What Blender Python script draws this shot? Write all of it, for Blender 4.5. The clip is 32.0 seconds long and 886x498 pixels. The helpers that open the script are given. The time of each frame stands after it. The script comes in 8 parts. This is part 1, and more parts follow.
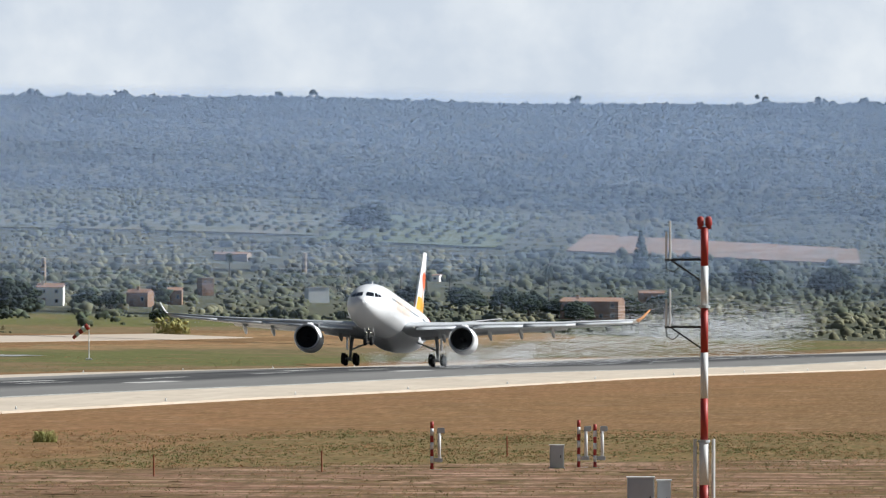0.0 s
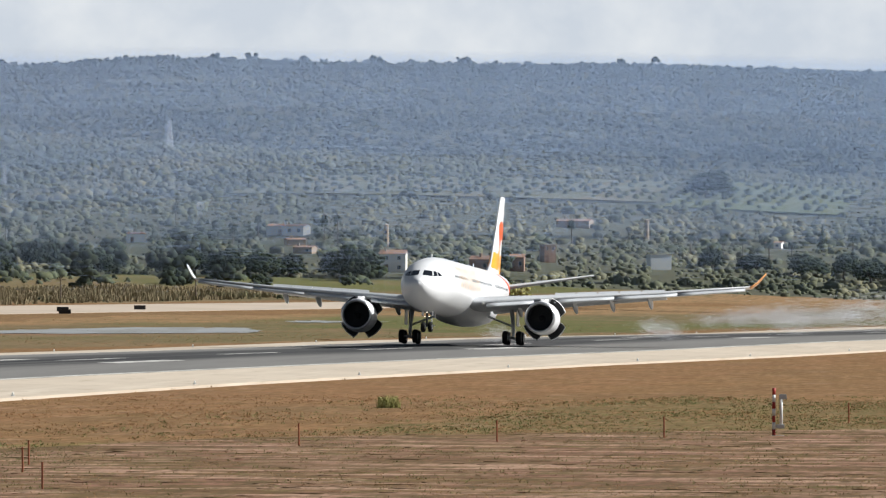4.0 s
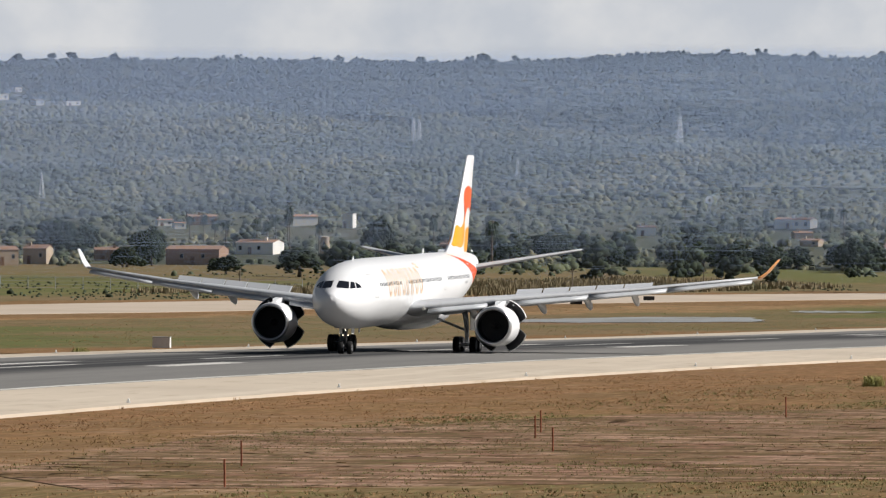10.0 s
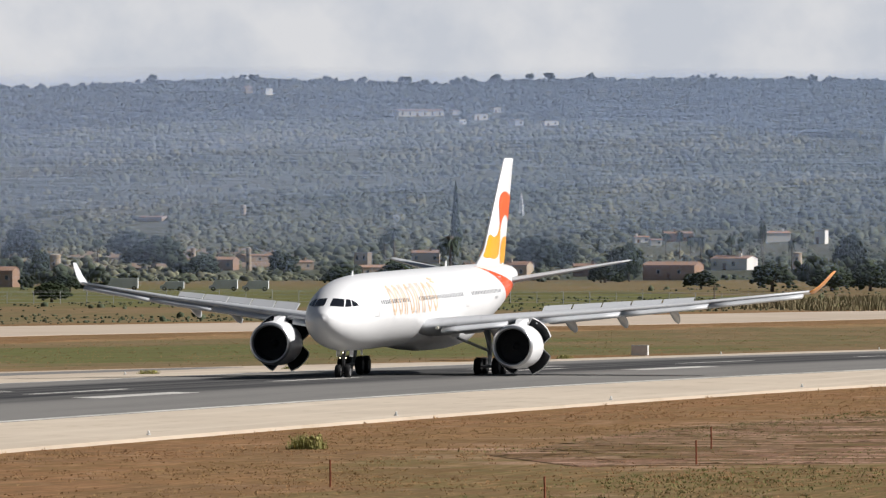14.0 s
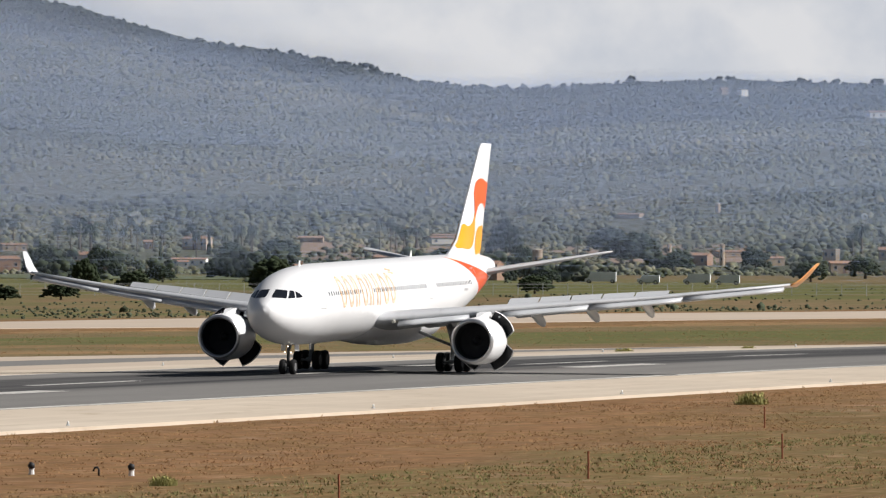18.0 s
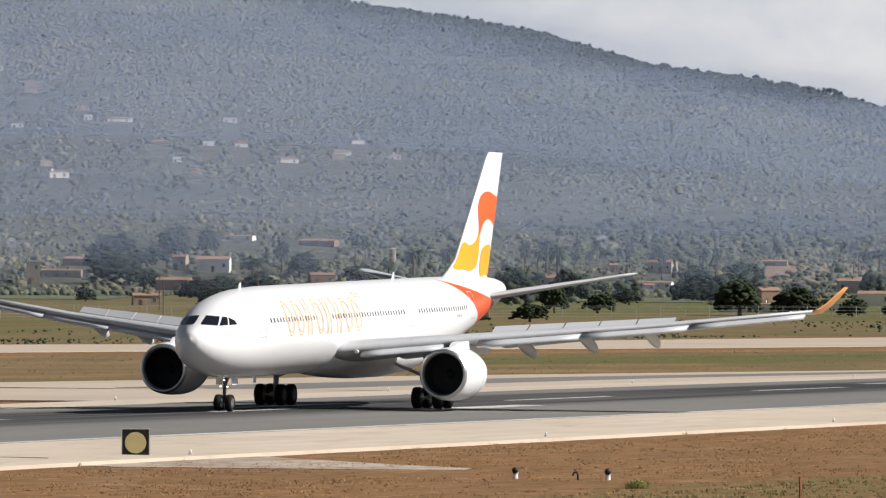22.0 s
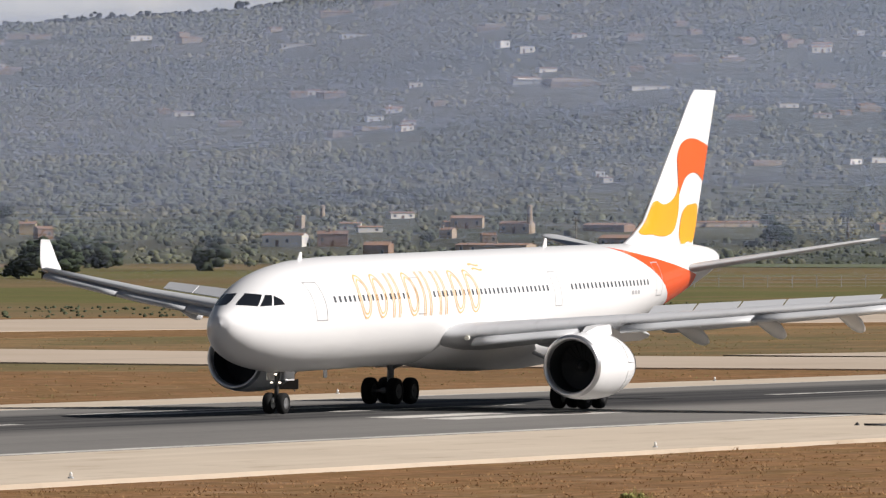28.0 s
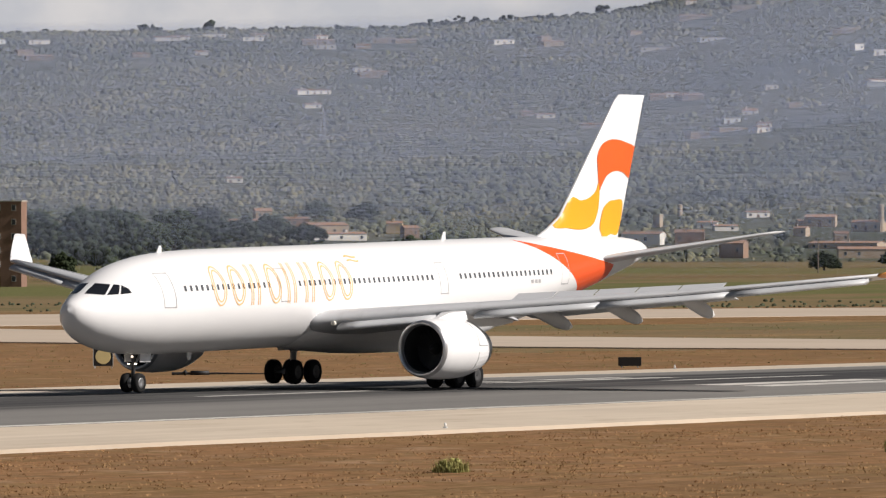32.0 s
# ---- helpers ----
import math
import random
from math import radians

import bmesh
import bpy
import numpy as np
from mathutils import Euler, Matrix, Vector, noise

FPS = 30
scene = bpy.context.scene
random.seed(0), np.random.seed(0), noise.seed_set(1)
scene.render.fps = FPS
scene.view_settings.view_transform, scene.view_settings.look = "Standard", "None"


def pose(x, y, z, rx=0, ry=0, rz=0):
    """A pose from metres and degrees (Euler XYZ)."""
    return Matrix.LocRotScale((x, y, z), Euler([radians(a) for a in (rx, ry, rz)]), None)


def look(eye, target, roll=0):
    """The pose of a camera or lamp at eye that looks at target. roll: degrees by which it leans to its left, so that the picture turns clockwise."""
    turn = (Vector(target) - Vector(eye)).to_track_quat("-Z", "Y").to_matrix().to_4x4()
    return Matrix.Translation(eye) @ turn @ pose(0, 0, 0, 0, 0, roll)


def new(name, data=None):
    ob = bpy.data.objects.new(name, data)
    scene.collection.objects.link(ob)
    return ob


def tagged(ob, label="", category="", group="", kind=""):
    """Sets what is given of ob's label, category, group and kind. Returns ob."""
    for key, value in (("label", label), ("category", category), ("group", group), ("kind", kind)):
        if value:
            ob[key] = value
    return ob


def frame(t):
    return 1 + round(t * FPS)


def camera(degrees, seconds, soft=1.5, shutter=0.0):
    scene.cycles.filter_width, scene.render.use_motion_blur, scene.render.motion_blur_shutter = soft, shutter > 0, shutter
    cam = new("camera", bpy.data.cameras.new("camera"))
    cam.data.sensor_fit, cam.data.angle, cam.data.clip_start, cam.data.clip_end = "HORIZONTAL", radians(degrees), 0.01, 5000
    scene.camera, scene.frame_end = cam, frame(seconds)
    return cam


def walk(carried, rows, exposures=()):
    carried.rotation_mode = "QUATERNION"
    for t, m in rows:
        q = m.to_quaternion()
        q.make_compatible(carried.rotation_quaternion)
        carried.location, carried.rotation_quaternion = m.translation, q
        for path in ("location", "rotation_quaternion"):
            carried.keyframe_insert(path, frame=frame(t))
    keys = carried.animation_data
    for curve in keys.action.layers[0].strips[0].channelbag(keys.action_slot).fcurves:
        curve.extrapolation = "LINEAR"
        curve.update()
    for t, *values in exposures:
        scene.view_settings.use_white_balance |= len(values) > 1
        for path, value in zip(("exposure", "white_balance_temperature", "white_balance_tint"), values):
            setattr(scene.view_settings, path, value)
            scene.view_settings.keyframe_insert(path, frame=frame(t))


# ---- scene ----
# ---- the camera ----
cam = camera(5.59, 32.0, soft=1.3)


def shot(t, x, y, az, tilt, roll):
    """Camera row: place, azimuth from +x, tilt and roll in degrees."""
    return t, pose(x, y, 14.0, 90 + tilt, 0, az - 90) @ pose(0, 0, 0, 0, 0, roll)


path_rows = [
    shot(0, 247.6, 58.1, 4.538, -0.079, 0.08),
    shot(0.5, 247.2, 58.1, 4.799, -0.077, 0.08),
    shot(1, 246.9, 58.1, 5.115, -0.090, 0.07),
    shot(1.5, 246.6, 58.0, 5.461, -0.126, 0.10),
    shot(2, 246.3, 58.0, 5.797, -0.199, 0.13),
    shot(2.5, 246.0, 58.0, 6.049, -0.227, 0.15),
    shot(3, 245.7, 57.9, 6.257, -0.242, 0.15),
    shot(3.5, 245.4, 57.9, 6.503, -0.263, 0.16),
    shot(4, 245.1, 57.9, 6.697, -0.292, 0.15),
    shot(4.5, 244.8, 57.8, 7.095, -0.326, 0.16),
    shot(6.5, 243.6, 57.7, 7.852, -0.185, 0.31),
    shot(7, 243.3, 57.6, 8.097, -0.094, 0.24),
    shot(7.5, 241.1, 57.3, 8.400, -0.147, 0.25),
    shot(8, 239.2, 57.0, 8.645, -0.183, 0.24),
    shot(8.5, 230.5, 55.7, 9.089, -0.230, 0.13),
    shot(9, 218.8, 53.7, 9.514, -0.280, 0.13),
    shot(9.5, 207.4, 51.8, 9.700, -0.319, 0.17),
    shot(10, 196.0, 49.8, 9.934, -0.337, 0.13),
    shot(10.5, 187.0, 48.1, 10.220, -0.332, 0.11),
    shot(11, 178.0, 46.4, 10.495, -0.284, 0.13),
    shot(11.5, 170.9, 45.0, 10.900, -0.211, 0.13),
    shot(12, 163.6, 43.5, 11.344, -0.129, 0.14),
    shot(12.5, 157.4, 42.3, 11.666, -0.142, -0.04),
    shot(13, 151.5, 41.0, 11.993, -0.170, 0.13),
    shot(13.5, 143.3, 39.2, 12.390, -0.198, 0.03),
    shot(14, 135.4, 37.4, 12.941, -0.227, -0.12),
    shot(14.5, 127.7, 35.5, 13.357, -0.246, 0.09),
    shot(15, 119.8, 33.6, 13.651, -0.257, 0.12),
    shot(15.5, 108.2, 30.7, 14.395, -0.264, 0.04),
    shot(17.5, 46.7, 14.0, 15.741, -0.207, 0.19),
    shot(18, 31.6, 9.6, 15.966, -0.242, 0.12),
    shot(18.5, 18.6, 5.8, 16.193, -0.230, 0.13),
    shot(19, 8.2, 2.6, 16.500, -0.158, 0.17),
    shot(19.5, 2.3, 0.8, 16.990, -0.130, 0.15),
    shot(20, 0.5, 0.2, 17.692, -0.119, 0.15),
    shot(20.5, 0.6, 0.3, 18.111, -0.110, 0.16),
    shot(21, 0.7, 0.3, 18.382, -0.106, 0.23),
    shot(21.5, 0.8, 0.3, 18.599, -0.102, 0.25),
    shot(22, 0.9, 0.3, 18.897, -0.099, 0.19),
    shot(22.5, 0.9, 0.4, 19.304, -0.099, 0.18),
    shot(23, 0.9, 0.4, 19.819, -0.098, 0.23),
    shot(23.5, 1.0, 0.4, 20.486, -0.103, 0.18),
    shot(24, 1.0, 0.4, 20.988, -0.112, 0.17),
    shot(24.5, 1.0, 0.4, 21.403, -0.123, 0.18),
    shot(25, 1.1, 0.4, 21.847, -0.135, 0.16),
    shot(25.5, 1.1, 0.4, 22.389, -0.146, 0.20),
    shot(26, 1.1, 0.4, 22.926, -0.157, 0.21),
    shot(26.5, 1.1, 0.4, 23.409, -0.179, 0.17),
    shot(28.5, 1.0, 0.4, 25.064, -0.348, 0.04),
    shot(29, 1.0, 0.4, 25.412, -0.381, 0.04),
    shot(29.5, -1.8, -0.9, 25.556, -0.409, 0.03),
    shot(30, -10.2, -5.0, 25.777, -0.432, 0.15),
    shot(30.5, -25.5, -12.5, 25.964, -0.387, 0.02),
    shot(31, -41.1, -20.4, 26.193, -0.320, -0.07),
    shot(31.5, -56.7, -28.3, 26.575, -0.294, -0.08),
    shot(32, -72.1, -36.3, 26.958, -0.306, -0.07),
]
walk(cam, path_rows, [(0, 0.56, 6000, 8), (4.5, 0.50, 6200, 9), (9, 0.40, 6400, 11), (10, 0.30, 6380, 11), (12, 0.34, 6350, 12), (15, 0.33, 6350, 12), (20, 0.39, 6400, 12), (24, 0.40, 6400, 12), (29, 0.22, 6550, 14), (32, 0.20, 6650, 14)])

# ---- sky, sun ----
SUN_EL, SUN_AZ = radians(37), radians(-76)
world = bpy.data.worlds.new("sky")
scene.world = world
world.use_nodes = True
wn, wl = world.node_tree.nodes, world.node_tree.links
wn.clear()
sky = wn.new("ShaderNodeTexSky")
sky.sky_type = "NISHITA"
sky.sun_disc = False
sky.sun_elevation = SUN_EL
sky.sun_rotation = math.pi / 2 - SUN_AZ
sky.air_density, sky.dust_density, sky.ozone_density = 1.0, 0.5, 1.2
w_co = wn.new("ShaderNodeTexCoord")
w_map = wn.new("ShaderNodeMapping")
w_map.inputs["Scale"].default_value = (30.0, 30.0, 36.0)
w_noise = wn.new("ShaderNodeTexNoise")
w_noise.inputs["Scale"].default_value = 2.2
w_noise.inputs["Detail"].default_value = 7.0
w_noise.inputs["Roughness"].default_value = 0.55
w_ramp = wn.new("ShaderNodeValToRGB")
w_ramp.color_ramp.elements[0].position, w_ramp.color_ramp.elements[0].color = 0.40, (0.60, 0.63, 0.67, 1)
w_ramp.color_ramp.elements[1].position, w_ramp.color_ramp.elements[1].color = 0.64, (0.745, 0.75, 0.75, 1)
w_gain = wn.new("ShaderNodeVectorMath")
w_gain.operation = "SCALE"
w_gain.inputs["Scale"].default_value = 19.2
w_mix = wn.new("ShaderNodeMixRGB")
w_bg = wn.new("ShaderNodeBackground")
w_bg.inputs["Strength"].default_value = 0.0387
w_out = wn.new("ShaderNodeOutputWorld")
wl.new(w_co.outputs["Generated"], w_map.inputs["Vector"])
wl.new(w_map.outputs["Vector"], w_noise.inputs["Vector"])
wl.new(w_noise.outputs["Fac"], w_ramp.inputs["Fac"])
w_sep = wn.new("ShaderNodeSeparateXYZ")
w_low = wn.new("ShaderNodeMapRange")
w_low.interpolation_type = "SMOOTHSTEP"
for key, value in (("From Min", 0.035), ("From Max", 0.10), ("To Min", 1.0), ("To Max", 0.03)):
    w_low.inputs[key].default_value = value
wl.new(w_co.outputs["Generated"], w_sep.inputs["Vector"])
wl.new(w_sep.outputs["Z"], w_low.inputs["Value"])
wl.new(w_low.outputs["Result"], w_mix.inputs["Fac"])
wl.new(w_ramp.outputs["Color"], w_gain.inputs[0])
wl.new(w_gain.outputs["Vector"], w_mix.inputs["Color2"])
w_dim = wn.new("ShaderNodeVectorMath")
w_dim.operation = "SCALE"
w_dim.inputs["Scale"].default_value = 0.5
wl.new(sky.outputs["Color"], w_dim.inputs[0])
wl.new(w_dim.outputs["Vector"], w_mix.inputs["Color1"])
wl.new(w_mix.outputs["Color"], w_bg.inputs["Color"])
wl.new(w_bg.outputs["Background"], w_out.inputs["Surface"])

sun_data = bpy.data.lights.new("sun", "SUN")
sun_data.energy, sun_data.angle, sun_data.color = 5.0, radians(0.55), (1.0, 0.965, 0.905)
sun = new("sun", sun_data)
sun.matrix_world = look((0, 0, 900), (-math.cos(SUN_AZ) * math.cos(SUN_EL), -math.sin(SUN_AZ) * math.cos(SUN_EL), 900 - math.sin(SUN_EL)))


# ---- materials ----
def mat(name, color, rough=0.6, metal=0.0, spots=(), bump=0.0, bump_scale=8.0, rand=0.0, island=0.0, spec=0.4):
    """Principled material; spots: rows of (noise scale, from, to, colour, strength) laid one over the other in metres,
    or (channel of the land's soil map, noise scale, colour, strength)."""
    m = bpy.data.materials.new(name)
    m.use_nodes = True
    n, l = m.node_tree.nodes, m.node_tree.links
    p = n["Principled BSDF"]
    p.inputs["Roughness"].default_value, p.inputs["Metallic"].default_value = rough, metal
    p.inputs["Specular IOR Level"].default_value = spec
    co = n.new("ShaderNodeTexCoord")
    last = n.new("ShaderNodeRGB")
    last.outputs[0].default_value = (*color, 1)
    last = last.outputs[0]
    for row in spots:
        soil = row[0] if isinstance(row[0], str) else ""
        scale, lo, hi, col, k = (row[1], 0.86, 1.04, row[2], row[3]) if soil else row
        t = n.new("ShaderNodeTexNoise")
        t.inputs["Scale"].default_value, t.inputs["Detail"].default_value, t.inputs["Roughness"].default_value = 1.0, 5.0, 0.6
        mp = n.new("ShaderNodeMapping")
        mp.inputs["Scale"].default_value = scale if isinstance(scale, tuple) else (scale,) * 3
        l.new(co.outputs["Object"], mp.inputs["Vector"])
        l.new(mp.outputs["Vector"], t.inputs["Vector"])
        r = n.new("ShaderNodeMapRange")
        r.inputs["From Min"].default_value, r.inputs["From Max"].default_value, r.inputs["To Max"].default_value = lo, hi, k
        if soil:
            at, add = n.new("ShaderNodeAttribute"), n.new("ShaderNodeMath")
            at.attribute_name = soil
            l.new(at.outputs["Fac"], add.inputs[0])
            l.new(t.outputs["Fac"], add.inputs[1])
            l.new(add.outputs[0], r.inputs["Value"])
        else:
            l.new(t.outputs["Fac"], r.inputs["Value"])
        x = n.new("ShaderNodeMixRGB")
        x.inputs["Color2"].default_value = (*col, 1)
        l.new(r.outputs["Result"], x.inputs["Fac"])
        l.new(last, x.inputs["Color1"])
        last = x.outputs["Color"]
    for source, amount in (("rand", rand), ("island", island)):
        if amount:
            if source == "rand":
                s = n.new("ShaderNodeObjectInfo").outputs["Random"]
            else:
                s = n.new("ShaderNodeNewGeometry").outputs["Random Per Island"]
            r = n.new("ShaderNodeMapRange")
            r.inputs["To Min"].default_value, r.inputs["To Max"].default_value = 1 - amount, 1 + amount
            l.new(s, r.inputs["Value"])
            x = n.new("ShaderNodeVectorMath")
            x.operation = "SCALE"
            l.new(last, x.inputs[0])
            l.new(r.outputs["Result"], x.inputs["Scale"])
            last = x.outputs["Vector"]
    l.new(last, p.inputs["Base Color"])
    if bump:
        t = n.new("ShaderNodeTexNoise")
        t.inputs["Scale"].default_value, t.inputs["Detail"].default_value = bump_scale, 4.0
        l.new(co.outputs["Object"], t.inputs["Vector"])
        b = n.new("ShaderNodeBump")
        b.inputs["Strength"].default_value, b.inputs["Distance"].default_value = bump, 0.1
        l.new(t.outputs["Fac"], b.inputs["Height"])
        l.new(b.outputs["Normal"], p.inputs["Normal"])
    return m


SOILS = (("soil_dry", (0.05, 0.09, 0.05), (0.262, 0.138, 0.070), 0.85), ("soil_green", (0.05, 0.10, 0.05), (0.122, 0.118, 0.050), 0.85), ("soil_lush", (0.09, 0.16, 0.1), (0.215, 0.200, 0.066), 0.8),
         ("soil_bare", (0.16, 0.13, 0.1), (0.43, 0.285, 0.205), 0.85))
M_GRASS = mat("dry_grass", (0.250, 0.140, 0.068), 0.95, spots=(
    ((0.010, 0.022, 0.02), 0.46, 0.60, (0.175, 0.120, 0.065), 0.8), ((0.045, 0.09, 0.05), 0.47, 0.55, (0.180, 0.108, 0.055), 0.7)) + SOILS + (
    ((0.08, 0.12, 0.1), 0.54, 0.60, (0.155, 0.085, 0.040), 0.5), ((0.24, 0.26, 0.2), 0.52, 0.60, (0.150, 0.112, 0.048), 0.5), ((0.18, 0.18, 0.1), 0.59, 0.65, (0.36, 0.245, 0.165), 0.6),
    ((0.5, 0.5, 0.4), 0.52, 0.60, (0.125, 0.072, 0.032), 0.6), ((0.9, 0.6, 0.7), 0.58, 0.67, (0.40, 0.27, 0.16), 0.5), ((2.2, 1.6, 2.0), 0.44, 0.62, (0.15, 0.09, 0.04), 0.35), ((5.0, 4.0, 5.0), 0.50, 0.64, (0.34, 0.215, 0.11), 0.25),
    ((0.22, 0.035, 0.1), 0.50, 0.58, (0.16, 0.10, 0.062), 0.4), ((0.10, 1.1, 0.5), 0.46, 0.62, (0.15, 0.088, 0.042), 0.4), ((0.16, 2.6, 1.0), 0.50, 0.66, (0.42, 0.26, 0.135), 0.35), ((0.2, 3.4, 1.0), 0.52, 0.64, (0.12, 0.075, 0.034), 0.45)), bump=1.0, bump_scale=1.2, spec=0.03)
M_WHITE = mat("aircraft_white", (0.80, 0.80, 0.80), 0.28, spots=((0.25, 0.4, 0.8, (0.74, 0.74, 0.745), 0.5),), spec=0.5)
M_GREY = mat("aircraft_grey", (0.47, 0.485, 0.50), 0.4, spots=((0.6, 0.4, 0.8, (0.40, 0.41, 0.42), 0.6),))
M_WING = mat("wing_grey", (0.50, 0.51, 0.525), 0.38, spots=(((0.5, 0.15, 0.5), 0.4, 0.8, (0.42, 0.43, 0.445), 0.7), ((0.3, 2.0, 1.0), 0.55, 0.75, (0.34, 0.345, 0.35), 0.5)))
M_METAL = mat("bare_metal", (0.62, 0.62, 0.63), 0.32, 0.9, spots=((1.5, 0.4, 0.8, (0.5, 0.5, 0.5), 0.5),))
M_DARK = mat("dark_duct", (0.02, 0.02, 0.022), 0.6)
M_GLASS = mat("dark_glazing", (0.012, 0.014, 0.018), 0.08, spec=0.6)
M_TYRE = mat("tyre_rubber", (0.012, 0.012, 0.0125), 0.85, spots=((6.0, 0.4, 0.7, (0.02, 0.02, 0.02), 0.6),), spec=0.2)
M_ORANGE = mat("livery_orange", (0.80, 0.12, 0.02), 0.3, spots=((0.4, 0.4, 0.8, (0.72, 0.10, 0.018), 0.6),))
M_YELLOW = mat("livery_yellow", (0.86, 0.36, 0.02), 0.3, spots=((0.4, 0.4, 0.8, (0.80, 0.33, 0.02), 0.6),))
M_GOLD = mat("livery_gold", (0.62, 0.27, 0.07), 0.35)
M_LINE = mat("panel_line", (0.38, 0.38, 0.39), 0.5)


# ---- mesh helpers ----
def mesh_of(name, verts, faces, material, smooth=False):
    me = bpy.data.meshes.new(name)
    me.from_pydata([tuple(v) for v in verts], [], [tuple(f) for f in faces])
    me.materials.append(material)
    if smooth:
        me.shade_smooth()
    me.update()
    return me


def part(name, data, parent=None, label="", at=None):
    """Link mesh data as one object under a thing or a part."""
    ob = new(name, data)
    ob.parent = parent
    if at is not None:
        ob.matrix_local = at
    if label:
        ob["label"] = label
    return ob


def thing(name, label, category, group="", at=None, kind=""):
    ob = tagged(new(name), label, category, group, kind)
    if at is not None:
        ob.matrix_world = at
    return ob


def loft(rings, close=True, cap=(True, True)):
    """Verts and faces of a skin over rings of equal length."""
    n = len(rings[0])
    verts = [p for r in rings for p in r]
    faces = []
    for i in range(len(rings) - 1):
        for j in range(n if close else n - 1):
            k = (j + 1) % n
            faces.append((i * n + j, i * n + k, (i + 1) * n + k, (i + 1) * n + j))
    if cap[0]:
        faces.append(tuple(range(n))[::-1])
    if cap[1]:
        faces.append(tuple(range((len(rings) - 1) * n, len(rings) * n)))
    return verts, faces


def box(x0, x1, y0, y1, z0, z1):
    v = [(x, y, z) for z in (z0, z1) for y in (y0, y1) for x in (x0, x1)]
    return v, [(0, 2, 3, 1), (4, 5, 7, 6), (0, 1, 5, 4), (1, 3, 7, 5), (3, 2, 6, 7), (2, 0, 4, 6)]


def bevel_box(x0, x1, y0, y1, z0, z1, b):
    """A box with chamfered edges."""
    bm = bmesh.new()
    v, f = box(x0, x1, y0, y1, z0, z1)
    vs = [bm.verts.new(p) for p in v]
    for q in f:
        bm.faces.new([vs[i] for i in q])
    bmesh.ops.bevel(bm, geom=bm.edges[:], offset=b, segments=2, affect="EDGES")
    bm.verts.index_update()
    out = [tuple(p.co) for p in bm.verts], [tuple(p.index for p in q.verts) for q in bm.faces]
    bm.free()
    return out


def tube(points, radii, n=10):
    """A round bar along points."""
    rings = []
    pts = [Vector(p) for p in points]
    for i, p in enumerate(pts):
        d = (pts[min(i + 1, len(pts) - 1)] - pts[max(i - 1, 0)]).normalized()
        a = d.orthogonal().normalized()
        if abs(d.z) < 0.9:
            a = d.cross(Vector((0, 0, 1))).normalized()
        b = d.cross(a)
        r = radii[i] if isinstance(radii, (list, tuple)) else radii
        rings.append([tuple(p + (a * math.cos(t) + b * math.sin(t)) * r) for t in [2 * math.pi * k / n for k in range(n)]])
    return loft(rings)


def join(*pieces):
    v, f = [], []
    for pv, pf in pieces:
        o = len(v)
        v += list(pv)
        f += [tuple(i + o for i in q) for q in pf]
    return v, f


def lathe_x(profile, n=40, caps=(False, False), cy=0.0, cz=0.0):
    """Rings round the x axis from rows of (x, radius)."""
    return loft([[(x, cy + r * math.cos(t), cz + r * math.sin(t)) for t in [2 * math.pi * k / n for k in range(n)]] for x, r in profile], cap=caps)


# ---- lie of the land ----
KX = [-1500, 290, 440, 590, 790, 940, 1090, 1190, 1305, 1365, 1535, 1685, 2035, 2600, 5000]
KZ = [3.2, 3.1, 2.6, 1.95, 1.2, 0.4, -0.6, -1.4, -2.1, -2.6, -4.3, -5.3, -8.7, -12, -14]
BEND = math.tan(radians(5.5))


def mid_y(x):
    """The runway's centre line."""
    x = np.asarray(x, float)
    u = np.clip(x - 640, 0, 360)
    return 204.7 - BEND * (u * u / 720 + np.maximum(x - 1000, 0))


def mid_slope(x):
    return -BEND * np.clip((np.asarray(x, float) - 640) / 360, 0, 1)


def foot(x, y):
    """Station along the runway and distance across it."""
    x0 = np.asarray(x, float)
    for _ in range(6):
        x0 = x + (y - mid_y(x0)) * mid_slope(x0) * 0.9
    return x0, (y - mid_y(x0)) * np.sqrt(1 + mid_slope(x0) ** 2)


def on_runway(x, lat, up=0.0):
    """World place from station and distance across, on the paved surface."""
    s = mid_slope(x)
    c = 1 / np.sqrt(1 + s * s)
    return np.stack([x - lat * s * c, mid_y(x) + lat * c, np.interp(x, KX, KZ) + 0.28 * np.maximum(0, 1 - np.abs(lat) / 37.5) - 0.0002 * lat * lat + up + 0 * x], -1)


def smooth(a):
    a = np.clip(a, 0, 1)
    return a * a * (3 - 2 * a)


RA = [-12, 2.4, 4.6, 5.9, 7.2, 8.3, 8.8, 9.6, 10.3, 11.4, 12.4, 13.1, 13.8, 14.2, 14.8, 15.6, 16.2, 16.6, 17.1, 17.6, 17.9, 18.3, 18.7, 19.4, 21, 23, 24.4, 25.0, 25.45, 25.9, 27.3, 29.8, 36, 50]
RZ = [78, 72.5, 72.3, 75, 75.2, 76.7, 77.6, 74.2, 73.4, 75.3, 74, 72.8, 74.4, 76, 74.2, 71.2, 75.6, 82.5, 88.5, 93, 99, 107, 112, 119.5, 136, 136, 123, 114, 108, 102, 96, 94, 90, 80]


def wav(x, y, s):
    """Soft rolling variation, -1 to 1."""
    return (np.sin(x / s + 1.3 * np.sin(y / s * 0.7)) + np.sin(y / s * 1.1 + 1.7 * np.sin(x / s * 0.6 + 2))) / 2


